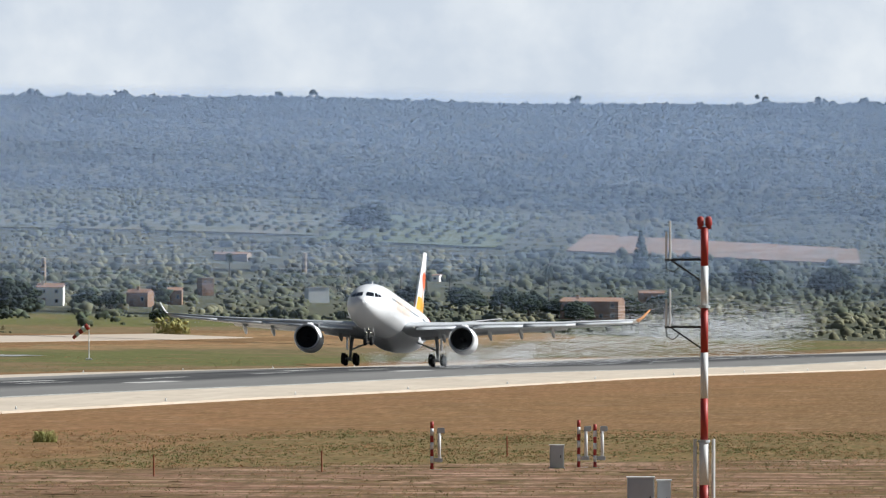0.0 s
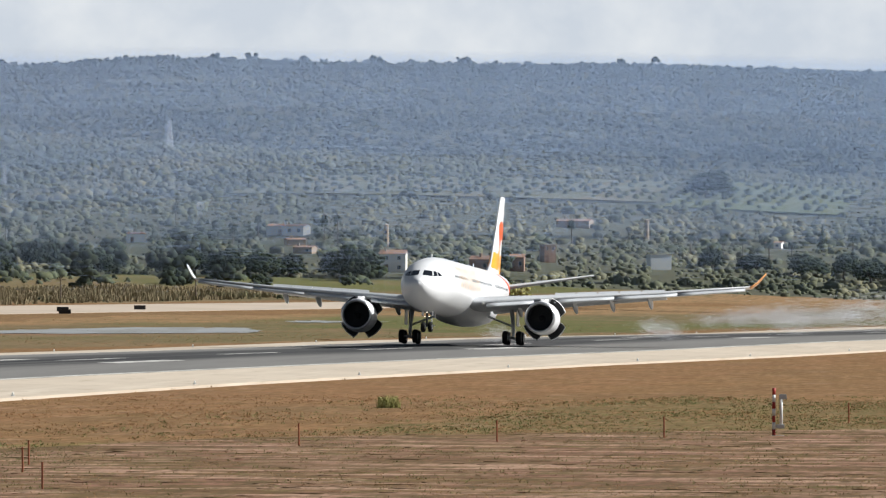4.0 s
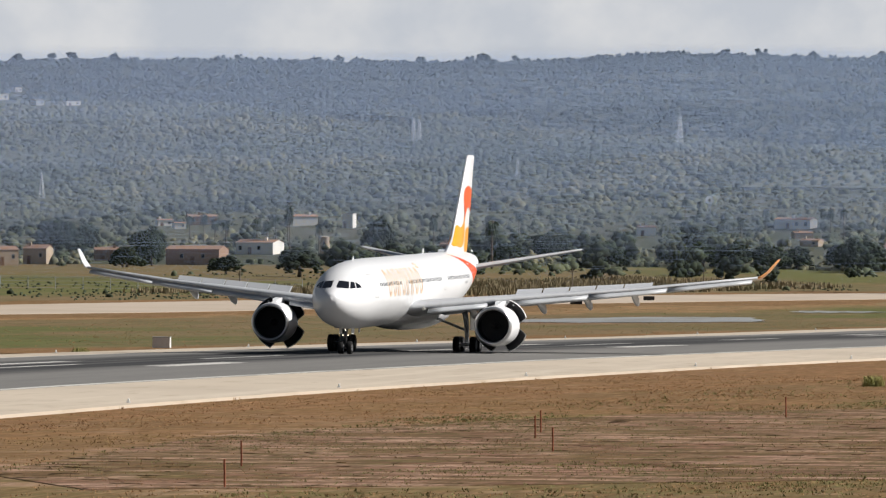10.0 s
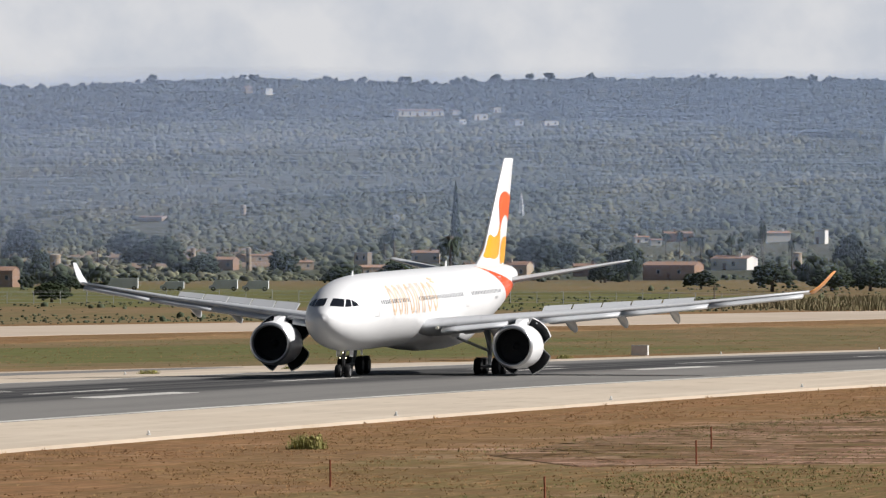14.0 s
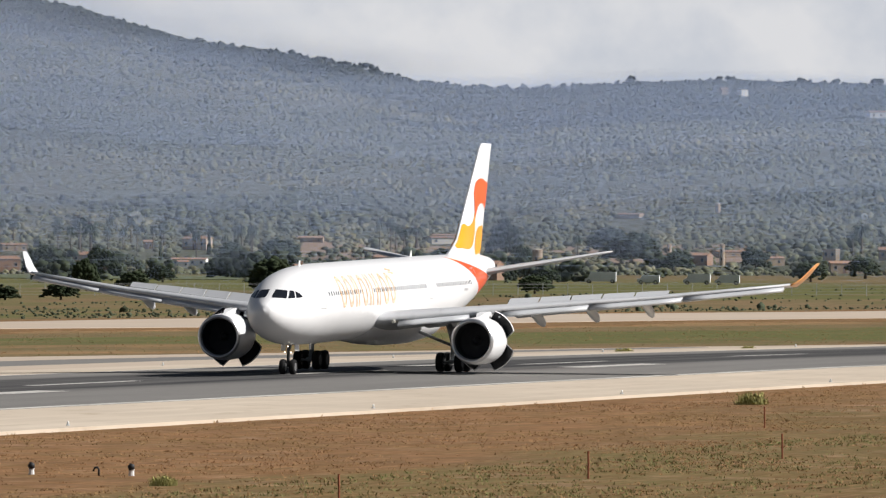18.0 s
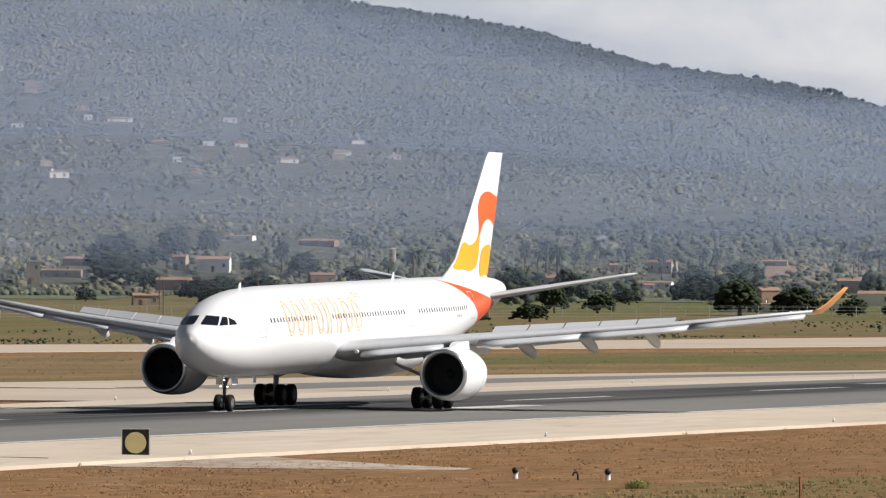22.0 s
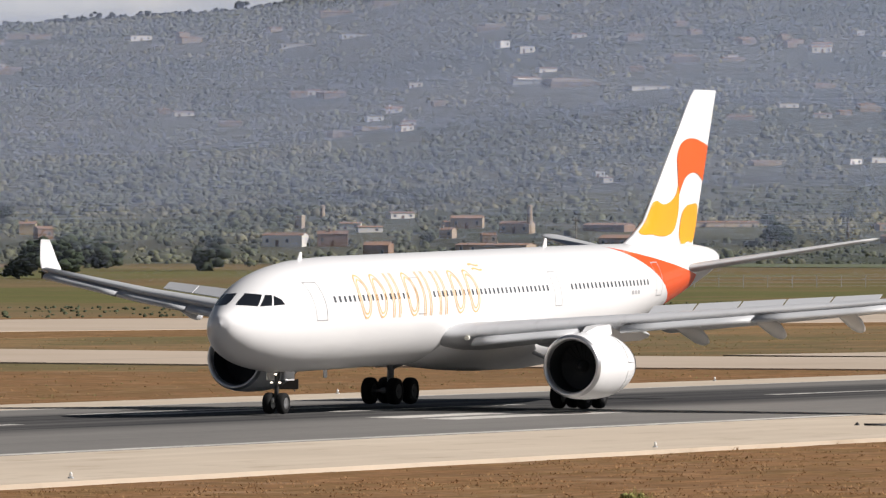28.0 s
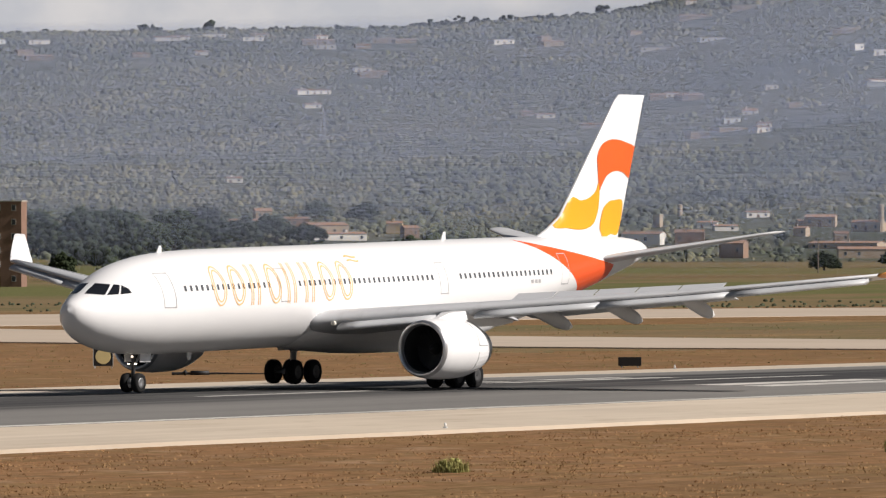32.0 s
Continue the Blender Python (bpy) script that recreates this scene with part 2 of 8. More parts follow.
def ground_z(x, y):
    x, y = np.asarray(x, float), np.asarray(y, float)
    x0, l = foot(x, y)
    pr = np.interp(x0, KX, KZ)
    z = pr + (np.maximum(pr, -1.8) - pr) * smooth((l - 45) / 300) - 0.22 - 0.25 * smooth(1 - abs(l) / 36)
    z = z - 0.0002 * np.minimum(abs(l), 40) ** 2 * 1.0
    r, a = np.hypot(x, y), np.degrees(np.arctan2(y, x))
    r0 = np.interp(a, [-12, 8, 16, 30], [2250, 2300, 2500, 2300])
    u = np.clip((r - r0) / (4000 - r0), 0, 1)
    hill = (np.interp(a, RA, RZ) - z - 5) * (0.35 * u + 0.65 * smooth(u))
    hill = hill + u * (1 - u) * 4 * (4.5 * wav(x, y, 210) + 2.0 * wav(x + 300, y, 90))
    hill = hill - 0.04 * np.maximum(r - 4000, 0)
    return z + np.where((x > 0) & (a > -80) & (a < 80), hill, 0)


# the ground: one sheet, polar, finer ahead
azs = np.concatenate([np.arange(-180, -14, 8), np.arange(-14, 44, 0.2), np.arange(44, 180.1, 8)])
rad = np.concatenate([[0], np.geomspace(20, 300, 14), np.arange(320, 1500, 14), np.arange(1500, 2300, 25), np.arange(2300, 4800, 36), [4900, 7000]])
ga, gr = np.meshgrid(np.radians(azs), rad)
gx, gy = gr * np.cos(ga), gr * np.sin(ga)
gz = ground_z(gx, gy)
na, nr = len(azs), len(rad)
ii, jj = np.meshgrid(np.arange(nr - 1), np.arange(na - 1), indexing="ij")
q = (ii * na + jj).ravel()
g_faces = np.stack([q, q + na, q + na + 1, q + 1], 1)
ground = tagged(new("ground", mesh_of("ground", np.stack([gx, gy, gz], -1).reshape(-1, 3), g_faces.tolist(), M_GRASS, True)),
                "dry brown airfield grass with green patches, rising to hills", "ground", kind="structure")


def strip(x0, x1, lat0, lat1, up, thick, material, name, step=12.0, cuts=2):
    """A paved strip along the runway with real edges."""
    xs = np.arange(x0, x1 + step / 2, step) if x1 - x0 > step else np.array([x0, x1])
    lats = np.linspace(lat0, lat1, cuts)
    top = np.stack([on_runway(xs, np.full(len(xs), l), up) for l in lats], 1)
    n = cuts + 2
    rows = np.zeros((len(xs), n, 3))
    rows[:, 1:-1] = top
    rows[:, 0], rows[:, -1] = top[:, 0], top[:, -1]
    rows[:, 0, 2] -= thick
    rows[:, -1, 2] -= thick
    v = rows.reshape(-1, 3)
    f = [(i * n + j, (i + 1) * n + j, (i + 1) * n + j + 1, i * n + j + 1) for i in range(len(xs) - 1) for j in range(n - 1)]
    return mesh_of(name, v.tolist(), f, material)


# ---- the runway ----
def pave_mat(name, color, stains, rubber=False):
    """Pavement with metres along (u) and across (v) in its UV map; rubber: tyre-darkened lane."""
    m = mat(name, color, 0.9, spots=stains, bump=0.25, bump_scale=5.0, spec=0.2)
    if rubber:
        n, l = m.node_tree.nodes, m.node_tree.links
        p = n["Principled BSDF"]
        old = p.inputs["Base Color"].links[0].from_socket
        uv = n.new("ShaderNodeUVMap")
        sep = n.new("ShaderNodeSeparateXYZ")
        l.new(uv.outputs["UV"], sep.inputs["Vector"])
        mp = n.new("ShaderNodeMapping")
        mp.inputs["Scale"].default_value = (0.012, 0.55, 1)
        l.new(uv.outputs["UV"], mp.inputs["Vector"])
        t = n.new("ShaderNodeTexNoise")
        t.inputs["Scale"].default_value, t.inputs["Detail"].default_value = 1.0, 6.0
        l.new(mp.outputs["Vector"], t.inputs["Vector"])
        off = n.new("ShaderNodeMath")
        off.operation = "SUBTRACT"
        off.inputs[1].default_value = 2.5
        l.new(sep.outputs["Y"], off.inputs[0])
        ab = n.new("ShaderNodeMath")
        ab.operation = "ABSOLUTE"
        l.new(off.outputs[0], ab.inputs[0])
        r = n.new("ShaderNodeMapRange")
        r.interpolation_type = "SMOOTHSTEP"
        for key, value in (("From Min", 12.5), ("From Max", 6.5), ("To Min", 0.0), ("To Max", 1.0)):
            r.inputs[key].default_value = value
        l.new(ab.outputs[0], r.inputs["Value"])
        r2 = n.new("ShaderNodeMapRange")
        for key, value in (("From Min", 0.3), ("From Max", 0.62), ("To Min", 0.45), ("To Max", 1.0)):
            r2.inputs[key].default_value = value
        l.new(t.outputs["Fac"], r2.inputs["Value"])
        mul = n.new("ShaderNodeMath")
        mul.operation = "MULTIPLY"
        l.new(r.outputs["Result"], mul.inputs[0])
        l.new(r2.outputs["Result"], mul.inputs[1])
        x = n.new("ShaderNodeMixRGB")
        x.inputs["Color2"].default_value = (0.030, 0.030, 0.032, 1)
        l.new(mul.outputs[0], x.inputs["Fac"])
        l.new(old, x.inputs["Color1"])
        l.new(x.outputs["Color"], p.inputs["Base Color"])
    return m


M_ASPHALT = pave_mat("runway_asphalt", (0.185, 0.178, 0.166), (((0.02, 0.3, 0.1), 0.4, 0.7, (0.145, 0.14, 0.132), 0.8), (1.1, 0.4, 0.75, (0.21, 0.20, 0.185), 0.5)), True)
M_SHOULDER = pave_mat("pale_shoulder", (0.53, 0.45, 0.355), ((0.04, 0.42, 0.68, (0.45, 0.38, 0.30), 0.8), ((0.02, 0.5, 0.3), 0.5, 0.7, (0.60, 0.52, 0.42), 0.7), ((0.15, 0.6, 0.3), 0.56, 0.72, (0.36, 0.29, 0.21), 0.6)))
M_TAXI = pave_mat("pale_taxiway", (0.47, 0.39, 0.31), ((0.03, 0.42, 0.68, (0.41, 0.335, 0.26), 0.8), ((0.01, 0.2, 0.3), 0.55, 0.75, (0.32, 0.28, 0.24), 0.5)))
M_PAINT = mat("worn_white_marking", (0.58, 0.56, 0.52), 0.8, spots=(((0.05, 0.6, 0.5), 0.45, 0.65, (0.30, 0.29, 0.27), 0.85), (1.2, 0.45, 0.7, (0.25, 0.24, 0.22), 0.6)))


def add_uv(me, fn):
    """UV in metres along and across the runway."""
    lay = me.uv_layers.new(name="UVMap")
    co = np.empty(len(me.vertices) * 3)
    me.vertices.foreach_get("co", co)
    co = co.reshape(-1, 3)
    u, v = fn(co[:, 0], co[:, 1])
    idx = np.empty(len(me.loops), int)
    me.loops.foreach_get("vertex_index", idx)
    lay.uv.foreach_set("vector", np.stack([u[idx], v[idx]], 1).astype(np.float32).ravel())


me = strip(-700, 3300, -22.5, 22.5, 0.0, 0.15, M_ASPHALT, "runway", cuts=9)
add_uv(me, foot)
runway = tagged(new("runway", me), "grey asphalt runway darkened by tyre rubber", "runway", kind="structure")
for a, b, lab in ((-38.0, -22.5, "pale concrete runway shoulder beside dry grass"), (22.5, 38.0, "pale concrete runway shoulder, far side")):
    me = strip(-700, 3300, a, b, -0.012, 0.25, M_SHOULDER, "runway_shoulder", cuts=3)
    tagged(new("runway_shoulder", me), lab, "shoulder", kind="structure")
for a in (-22.4, 21.5):
    me = strip(-700, 3300, a, a + 0.9, 0.006, 0.002, M_PAINT, "edge_line")
    tagged(new("edge_line", me), "white painted runway edge line", "marking", kind="structure")


def marking(x0, x1, l0, l1, name="runway_marking", label="worn white painted runway bar", parent=None):
    ob = part(name, strip(x0, x1, l0, l1, 0.008, 0.002, M_PAINT, name), parent)
    return ob


lines = thing("centre_line", "dashed white centre line on the runway", "marking", kind="structure")
for k in range(34):
    marking(-300 + 60 * k + 12, -300 + 60 * k + 42, -0.45, 0.45, "dash", parent=lines)
bars = thing("touchdown_bars", "wide white painted touchdown bars", "marking", kind="structure")
for x in (422, 572, 722, 872, 1022, 1172, 1322):
    for l0 in ((-11.8, -8.6, 5.6, 8.8) if x == 422 else (-8.2, 5.2)):
        marking(x, x + (28 if x == 422 else 22), l0, l0 + (2.0 if x == 422 else 2.2), "bar", parent=bars)


# parallel taxiway and link
def sheet_xy(pts_a, pts_b, material, name, up=0.1, sub=24):
    """Paved sheet between two border lines given as (x, y) rows, lying on the land."""
    def dense(pts):
        p = np.array(pts, float)
        t = np.linspace(0, len(p) - 1, sub * (len(p) - 1) + 1)
        return np.stack([np.interp(t, np.arange(len(p)), p[:, k]) for k in (0, 1)], 1)
    a, b = dense(pts_a), dense(pts_b)
    rows = [a, a + (b - a) / 3, a + (b - a) * 2 / 3, b]
    v = []
    for i in range(len(a)):
        for k, r in enumerate(rows):
            z = float(ground_z(r[i, 0], r[i, 1])) + up
            if k == 0:
                v.append((*r[i], z - 0.3))
            v.append((*r[i], z))
            if k == 3:
                v.append((*r[i], z - 0.3))
    n = 6
    f = [(i * n + j, (i + 1) * n + j, (i + 1) * n + j + 1, i * n + j + 1) for i in range(len(a) - 1) for j in range(n - 1)]
    return mesh_of(name, v, f, material)


def lat_xy(rows):
    return [tuple(on_runway(np.array([x], float), np.array([l], float))[0, :2]) for x, l in rows]


TAXI_X = (-600, 300, 700, 1000, 1300, 1500, 1800, 2100, 2400, 3000)
near_l = (330, 330, 240, 214, 205, 186, 176, 165, 150, 110)
far_l = (470, 470, 330, 290, 268, 232, 208, 186, 164, 122)
me = sheet_xy(lat_xy(zip(TAXI_X[:8], near_l)), lat_xy(zip(TAXI_X[:8], far_l)), M_TAXI, "taxiway")
tagged(new("taxiway", me), "pale parallel taxiway strip beyond the runway grass", "taxiway", kind="structure")
# dry verges of the far grass, with wandering edges
vx = np.arange(560, 2200, 9.0)
vn, vf = np.interp(vx, TAXI_X, near_l), np.interp(vx, TAXI_X, far_l)
vs = np.interp(vx, [560, 1000, 1400, 2200], [1.5, 1.1, 0.8, 0.5])
wob = np.sin(vx / 31) * 3 + np.sin(vx / 12.7 + 1) * 1.8 + np.sin(vx / 5.3) * 1.0
for l0, l1, lab in ((vn - (26 + 2 * wob) * vs, vn + 0.5, "dry brown verge along the taxiway"), (vf - 0.5, vf + (16 + 1.6 * wob) * vs, "dry brown verge beyond the taxiway"), (36.0 + 0 * vx, 50 + 1.8 * wob, "dry brown verge along the runway shoulder")):
    keep = vx > (1000 if l0[0] == 36.0 else 720)
    me = sheet_xy(lat_xy(zip(vx[keep], l0[keep])), lat_xy(zip(vx[keep], l1[keep])), M_GRASS, "dry_verge", 0.045)
    tagged(new("dry_verge", me), lab, "grass", kind="structure")
me = sheet_xy([(637, 242), (628, 300), (632, 345), (650, 440)], [(705, 242), (690, 300), (702, 375), (740, 440)], M_TAXI, "taxiway_link", 0.12)
tagged(new("taxiway_link", me), "pale link taxiway between runway and taxiway", "taxiway", kind="structure")
me = sheet_xy(lat_xy([(700, 37), (800, 37), (980, 37)]), lat_xy([(700, 92), (800, 74), (980, 44)]), M_TAXI, "taxiway_fillet", 0.11)
tagged(new("taxiway_fillet", me), "pale paved fillet beside the runway", "taxiway", kind="structure")
me = sheet_xy(lat_xy([(704, 50), (800, 50), (930, 46)]), lat_xy([(704, 66), (800, 60), (930, 50)]), M_ASPHALT, "exit_lane", 0.13)
add_uv(me, foot)
tagged(new("exit_lane", me), "dark asphalt exit lane in the pale paving", "taxiway", kind="structure")


# ---- the airliner ----
# Fuselage stations: distance from the nose, top, bottom, half width.
FD = [0, 0.25, 0.7, 1.4, 2.4, 3.6, 5.2, 7.2, 9.8, 14, 20, 26, 32, 38, 42, 46, 50, 54, 58, 61, 62.8, 63.2]
FT = [4.74, 5.10, 5.36, 5.66, 6.16, 6.74, 7.26, 7.60, 7.80, 7.87, 7.87, 7.87, 7.87, 7.87, 7.87, 7.86, 7.84, 7.81, 7.72, 7.55, 7.25, 7.05]
FB = [4.60, 4.02, 3.58, 3.16, 2.80, 2.54, 2.36, 2.26, 2.23, 2.23, 2.23, 2.23, 2.23, 2.23, 2.38, 2.85, 3.55, 4.35, 5.20, 5.85, 6.4, 6.65]
FW = [0.05, 0.5, 0.9, 1.32, 1.78, 2.16, 2.5, 2.72, 2.82, 2.82, 2.82, 2.82, 2.82, 2.82, 2.8, 2.66, 2.38, 1.95, 1.4, 0.9, 0.5, 0.25]
NOSE = 32.05
LIFT = -0.23


def spline(x, xs, ys):
    """Smooth curve through the stations (monotone cubic)."""
    xs, ys = np.asarray(xs, float), np.asarray(ys, float)
    h = np.diff(xs)
    d = np.diff(ys) / h
    m = np.concatenate([[d[0]], np.where(d[:-1] * d[1:] > 0, 2 * d[:-1] * d[1:] / (d[:-1] + d[1:] + 1e-12), 0), [d[-1]]])
    i = np.clip(np.searchsorted(xs, x) - 1, 0, len(h) - 1)
    t = (x - xs[i]) / h[i]
    return ys[i] * (2 * t ** 3 - 3 * t ** 2 + 1) + h[i] * m[i] * (t ** 3 - 2 * t ** 2 + t) + ys[i + 1] * (3 * t ** 2 - 2 * t ** 3) + h[i] * m[i + 1] * (t ** 3 - t ** 2)


def skin(d, phi, out=0.0):
    """A point of the fuselage skin: distance from the nose, angle from the top towards port."""
    t, b, w = (float(spline(d, FD, k)) for k in (FT, FB, FW))
    c, hz = (t + b) / 2, (t - b) / 2
    y, z = math.sin(phi), math.cos(phi)
    return (NOSE - d, (w + out) * y, c + LIFT + 0.019 * max(0.0, d - 6.0) + (hz + out) * z)


def phi_at(d, z, side=1):
    t, b = float(spline(d, FD, FT)), float(spline(d, FD, FB))
    return side * math.acos(max(-1, min(1, (z - (t + b) / 2) / ((t - b) / 2))))


def patch(d0, d1, z0, z1, out, material, name, side=1, nd=2, nz=3, slant=0.0):
    """A thin plate on the skin between two distances and two heights."""
    v, f = [], []
    for i in range(nd + 1):
        for j in range(nz + 1):
            z = z0 + (z1 - z0) * j / nz
            d = d0 + (d1 - d0) * i / nd + slant * (z - z0)
            v.append(skin(d, phi_at(d, z, side), out))
    for i in range(nd):
        for j in range(nz):
            a = i * (nz + 1) + j
            f.append((a, a + nz + 1, a + nz + 2, a + 1) if side > 0 else (a, a + 1, a + nz + 2, a + nz + 1))
    return mesh_of(name, v, f, material, True)


def fuselage_mat():
    """White paint, orange towards the tail behind a slanting edge."""
    m = mat("fuselage_paint", (0.80, 0.80, 0.80), 0.25, spots=((0.25, 0.4, 0.8, (0.75, 0.75, 0.755), 0.5),), spec=0.5)
    n, l = m.node_tree.nodes, m.node_tree.links
    p = n["Principled BSDF"]
    old = p.inputs["Base Color"].links[0].from_socket
    co = n.new("ShaderNodeTexCoord")
    sep = n.new("ShaderNodeSeparateXYZ")
    l.new(co.outputs["Object"], sep.inputs["Vector"])

    def math_node(op, a, b):
        k = n.new("ShaderNodeMath")
        k.operation = op
        for s, v in zip(k.inputs, (a, b)):
            if isinstance(v, float):
                s.default_value = v
            else:
                l.new(v, s)
        return k.outputs[0]
    # edge: further aft towards the belly; ends before the tail cone
    dist = math_node("SUBTRACT", NOSE, sep.outputs["X"])
    drop = math_node("MAXIMUM", math_node("SUBTRACT", 8.75, sep.outputs["Z"]), 0.0)
    edge = math_node("ADD", math_node("MULTIPLY", math_node("POWER", drop, 0.65), 3.9), 43.6)
    aft = math_node("GREATER_THAN", dist, edge)
    fore = math_node("LESS_THAN", math_node("ADD", dist, math_node("MULTIPLY", drop, 0.35)), 57.6)
    x = n.new("ShaderNodeMixRGB")
    x.inputs["Color2"].default_value = (0.80, 0.10, 0.02, 1)
    roof = math_node("LESS_THAN", sep.outputs["Z"], math_node("SUBTRACT", 14.5, math_node("MULTIPLY", dist, 0.135)))
    l.new(math_node("MULTIPLY", math_node("MULTIPLY", aft, fore), roof), x.inputs["Fac"])
    l.new(old, x.inputs["Color1"])
    l.new(x.outputs["Color"], p.inputs["Base Color"])
    return m


def foil(le, chord, thick, y, z, twist=0.0, droop=0.0, n=14, up=(0, 0, 1), flat=1.0):
    """An aerofoil ring: leading edge distance from the nose, chord, thickness ratio."""
    ring = []
    for k in range(2 * n):
        if k <= n:
            u, s = (1 - math.cos(math.pi * k / n)) / 2, 1
        else:
            u, s = (1 + math.cos(math.pi * (k - n) / n)) / 2, -1
        h = 5 * thick * chord * (0.2969 * math.sqrt(u) - 0.126 * u - 0.3516 * u * u + 0.2843 * u ** 3 - 0.1036 * u ** 4) * (s if s > 0 else -flat)
        ring.append((NOSE - le - u * chord + up[0] * h, y + up[1] * h, z + up[2] * h - twist * (u - 0.3) * chord))
    return ring


plane = thing("airliner", "white twin-engine airliner with orange tail, landing", "airplane")
plane.scale = (1.045, 1.045, 1.045)

fd = sorted(set(list(np.geomspace(0.02, 12, 40)) + list(np.arange(12, 63.2, 0.7)) + [63.2]))
rings = [[skin(float(d), 2 * math.pi * k / 56) for k in range(56)] for d in fd]
part("fuselage", mesh_of("fuselage", *loft(rings), fuselage_mat(), True), plane, "white fuselage, orange towards the tail")

# belly fairing
rings = []
for d, w, b in ((16.5, 0.7, 2.86), (18.5, 1.4, 2.60), (20.5, 1.95, 2.40), (22.5, 2.4, 2.22), (24.5, 2.75, 2.05), (27, 3.0, 1.92), (30, 3.12, 1.85), (35, 3.08, 1.9), (38.5, 2.75, 2.12), (41.5, 2.1, 2.55), (44, 1.2, 3.0)):
    rings.append([(NOSE - d, w * math.sin(t), 3.6 - (3.6 - b) * math.cos(t) if math.cos(t) > 0 else 3.6 - 1.3 * math.cos(t)) for t in [2 * math.pi * k / 36 for k in range(36)]])
part("belly_fairing", mesh_of("belly_fairing", *loft(rings), M_WHITE, True), plane)

WY = [0.0, 2.8, 9.4, 20.1, 28.82]
WL = [19.4, 21.3, 25.5, 32.6, 38.4]
WC = [12.2, 10.6, 7.6, 4.7, 2.7]
WZ = [3.5, 3.65, 4.4, 5.5, 6.6]


def wing_at(y):
    return tuple(float(np.interp(abs(y), WY, k)) for k in (WL, WC, WZ))


def side_of(v, f, s):
    """Mirror to starboard where s is -1."""
    return (v, f) if s > 0 else ([(x, -y, z) for x, y, z in v], [q[::-1] for q in f])


SPOILERS, DOORS = [], []
for s in (1, -1):
    rings = []
    for y in (1.5, 2.8, 4.5, 6.5, 9.4, 13, 16.5, 20.1, 24.5, 28.82):
        le, c, z = wing_at(y)
        rings.append(foil(le, c * 0.9, 0.165 - 0.0016 * y, y, z, 0.05, flat=0.75))
    # winglet grows out of the tip
    for y, z, le, c in ((29.1, 6.80, 38.8, 2.35), (29.45, 7.15, 39.4, 2.05), (29.85, 7.72, 40.2, 1.6), (30.2, 8.22, 40.95, 1.1)):
        rings.append(foil(le, c, 0.08, y, z, 0.0, up=(0, -0.85, 0.5)))
    wing = part("wing", mesh_of("wing", *side_of(*loft(rings[:10]), s), M_WING, True), plane, "grey swept wing")
    part("winglet", mesh_of("winglet", *side_of(*loft(rings[9:]), s), M_WHITE if s < 0 else M_GOLD, True), wing,
         "white upswept winglet" if s < 0 else "orange inner face of the upswept winglet")
    # slats
    for y0, y1 in ((3.9, 8.3), (10.3, 15.9), (16.0, 21.9), (22.0, 28.4)):
        rr = []
        for y in np.linspace(y0, y1, 5):
            le, c, z = wing_at(y)
            cc = 0.95 + 0.07 * c
            rr.append(foil(le - 0.5, cc, 0.24, y, z - 0.26, -0.28, n=8))
        part("slat", mesh_of("slat", *side_of(*loft(rr), s), M_GREY, True), wing, "pale grey slat, drooped")
    # flaps, drooped behind the wing
    for y0, y1, k in ((3.3, 8.7, 0.2), (9.7, 20.4, 0.22)):
        rr = []
        for y in np.linspace(y0, y1, 6):
            le, c, z = wing_at(y)
            rr.append(foil(le + c * 0.86, c * k, 0.14, y, z - 0.16 - 0.01 * c, 0.22, n=8))
        part("flap", mesh_of("flap", *side_of(*loft(rr), s), M_WING, True), wing, "grey flap, lowered")
    rr = [foil(wing_at(y)[0] + wing_at(y)[1] * 0.82, wing_at(y)[1] * 0.2, 0.1, y, wing_at(y)[2] - 0.05, 0.12, n=6) for y in (20.7, 24.5, 28.4)]
    part("aileron", mesh_of("aileron", *side_of(*loft(rr), s), M_WING, True), wing)
    # spoilers, hinged at their front edge
    for y0, y1 in ((9.6, 11.6), (11.7, 13.7), (13.8, 15.8), (15.9, 18.0), (18.1, 20.3)):
        a, c = (np.array([NOSE - wing_at(y)[0] - wing_at(y)[1] * 0.66, y * s, wing_at(y)[2] + 0.05 * wing_at(y)[1]]) for y in (y0, y1))
        back = np.array([-1.0, 0, -0.16])
        v = []
        for dz in (-0.03, 0.03):
            for p, y in ((a, y0), (c, y1)):
                for u in (0.0, 0.17):
                    v.append(tuple(p - a + back * u * wing_at(y)[1] + np.array([0, 0, dz])))
        f = [(0, 1, 3, 2), (4, 6, 7, 5), (0, 4, 5, 1), (2, 3, 7, 6), (0, 2, 6, 4), (1, 5, 7, 3)]
        sp = part("spoiler", mesh_of("spoiler", v, f, M_WING), wing, "grey spoiler panel")
        SPOILERS.append((sp, tuple(a), Vector((c - a) * s).normalized()))
    # flap track fairings, hanging nose-up under the wing
    for y, ln in ((6.3, 4.0), (11.6, 4.4), (15.2, 4.1), (18.9, 3.7)):
        le, c, z = wing_at(y)
        rr = []
        for u, r in ((0, 0.04), (0.12, 0.2), (0.35, 0.36), (0.6, 0.40), (0.8, 0.34), (0.9, 0.26)):
            cx, cz = NOSE - le - c * 0.42 - u * ln, z - 0.36 - 0.95 * max(0, u - 0.25)
            rr.append([(cx, y + r * 0.55 * math.cos(t), cz + r * 1.15 * math.sin(t)) for t in [2 * math.pi * k / 12 for k in range(12)]])
        ftf = part("flap_track_fairing", mesh_of("flap_track_fairing", *side_of(*loft(rr), s), M_WING, True), wing, "grey canoe-shaped fairing")
        rr = []
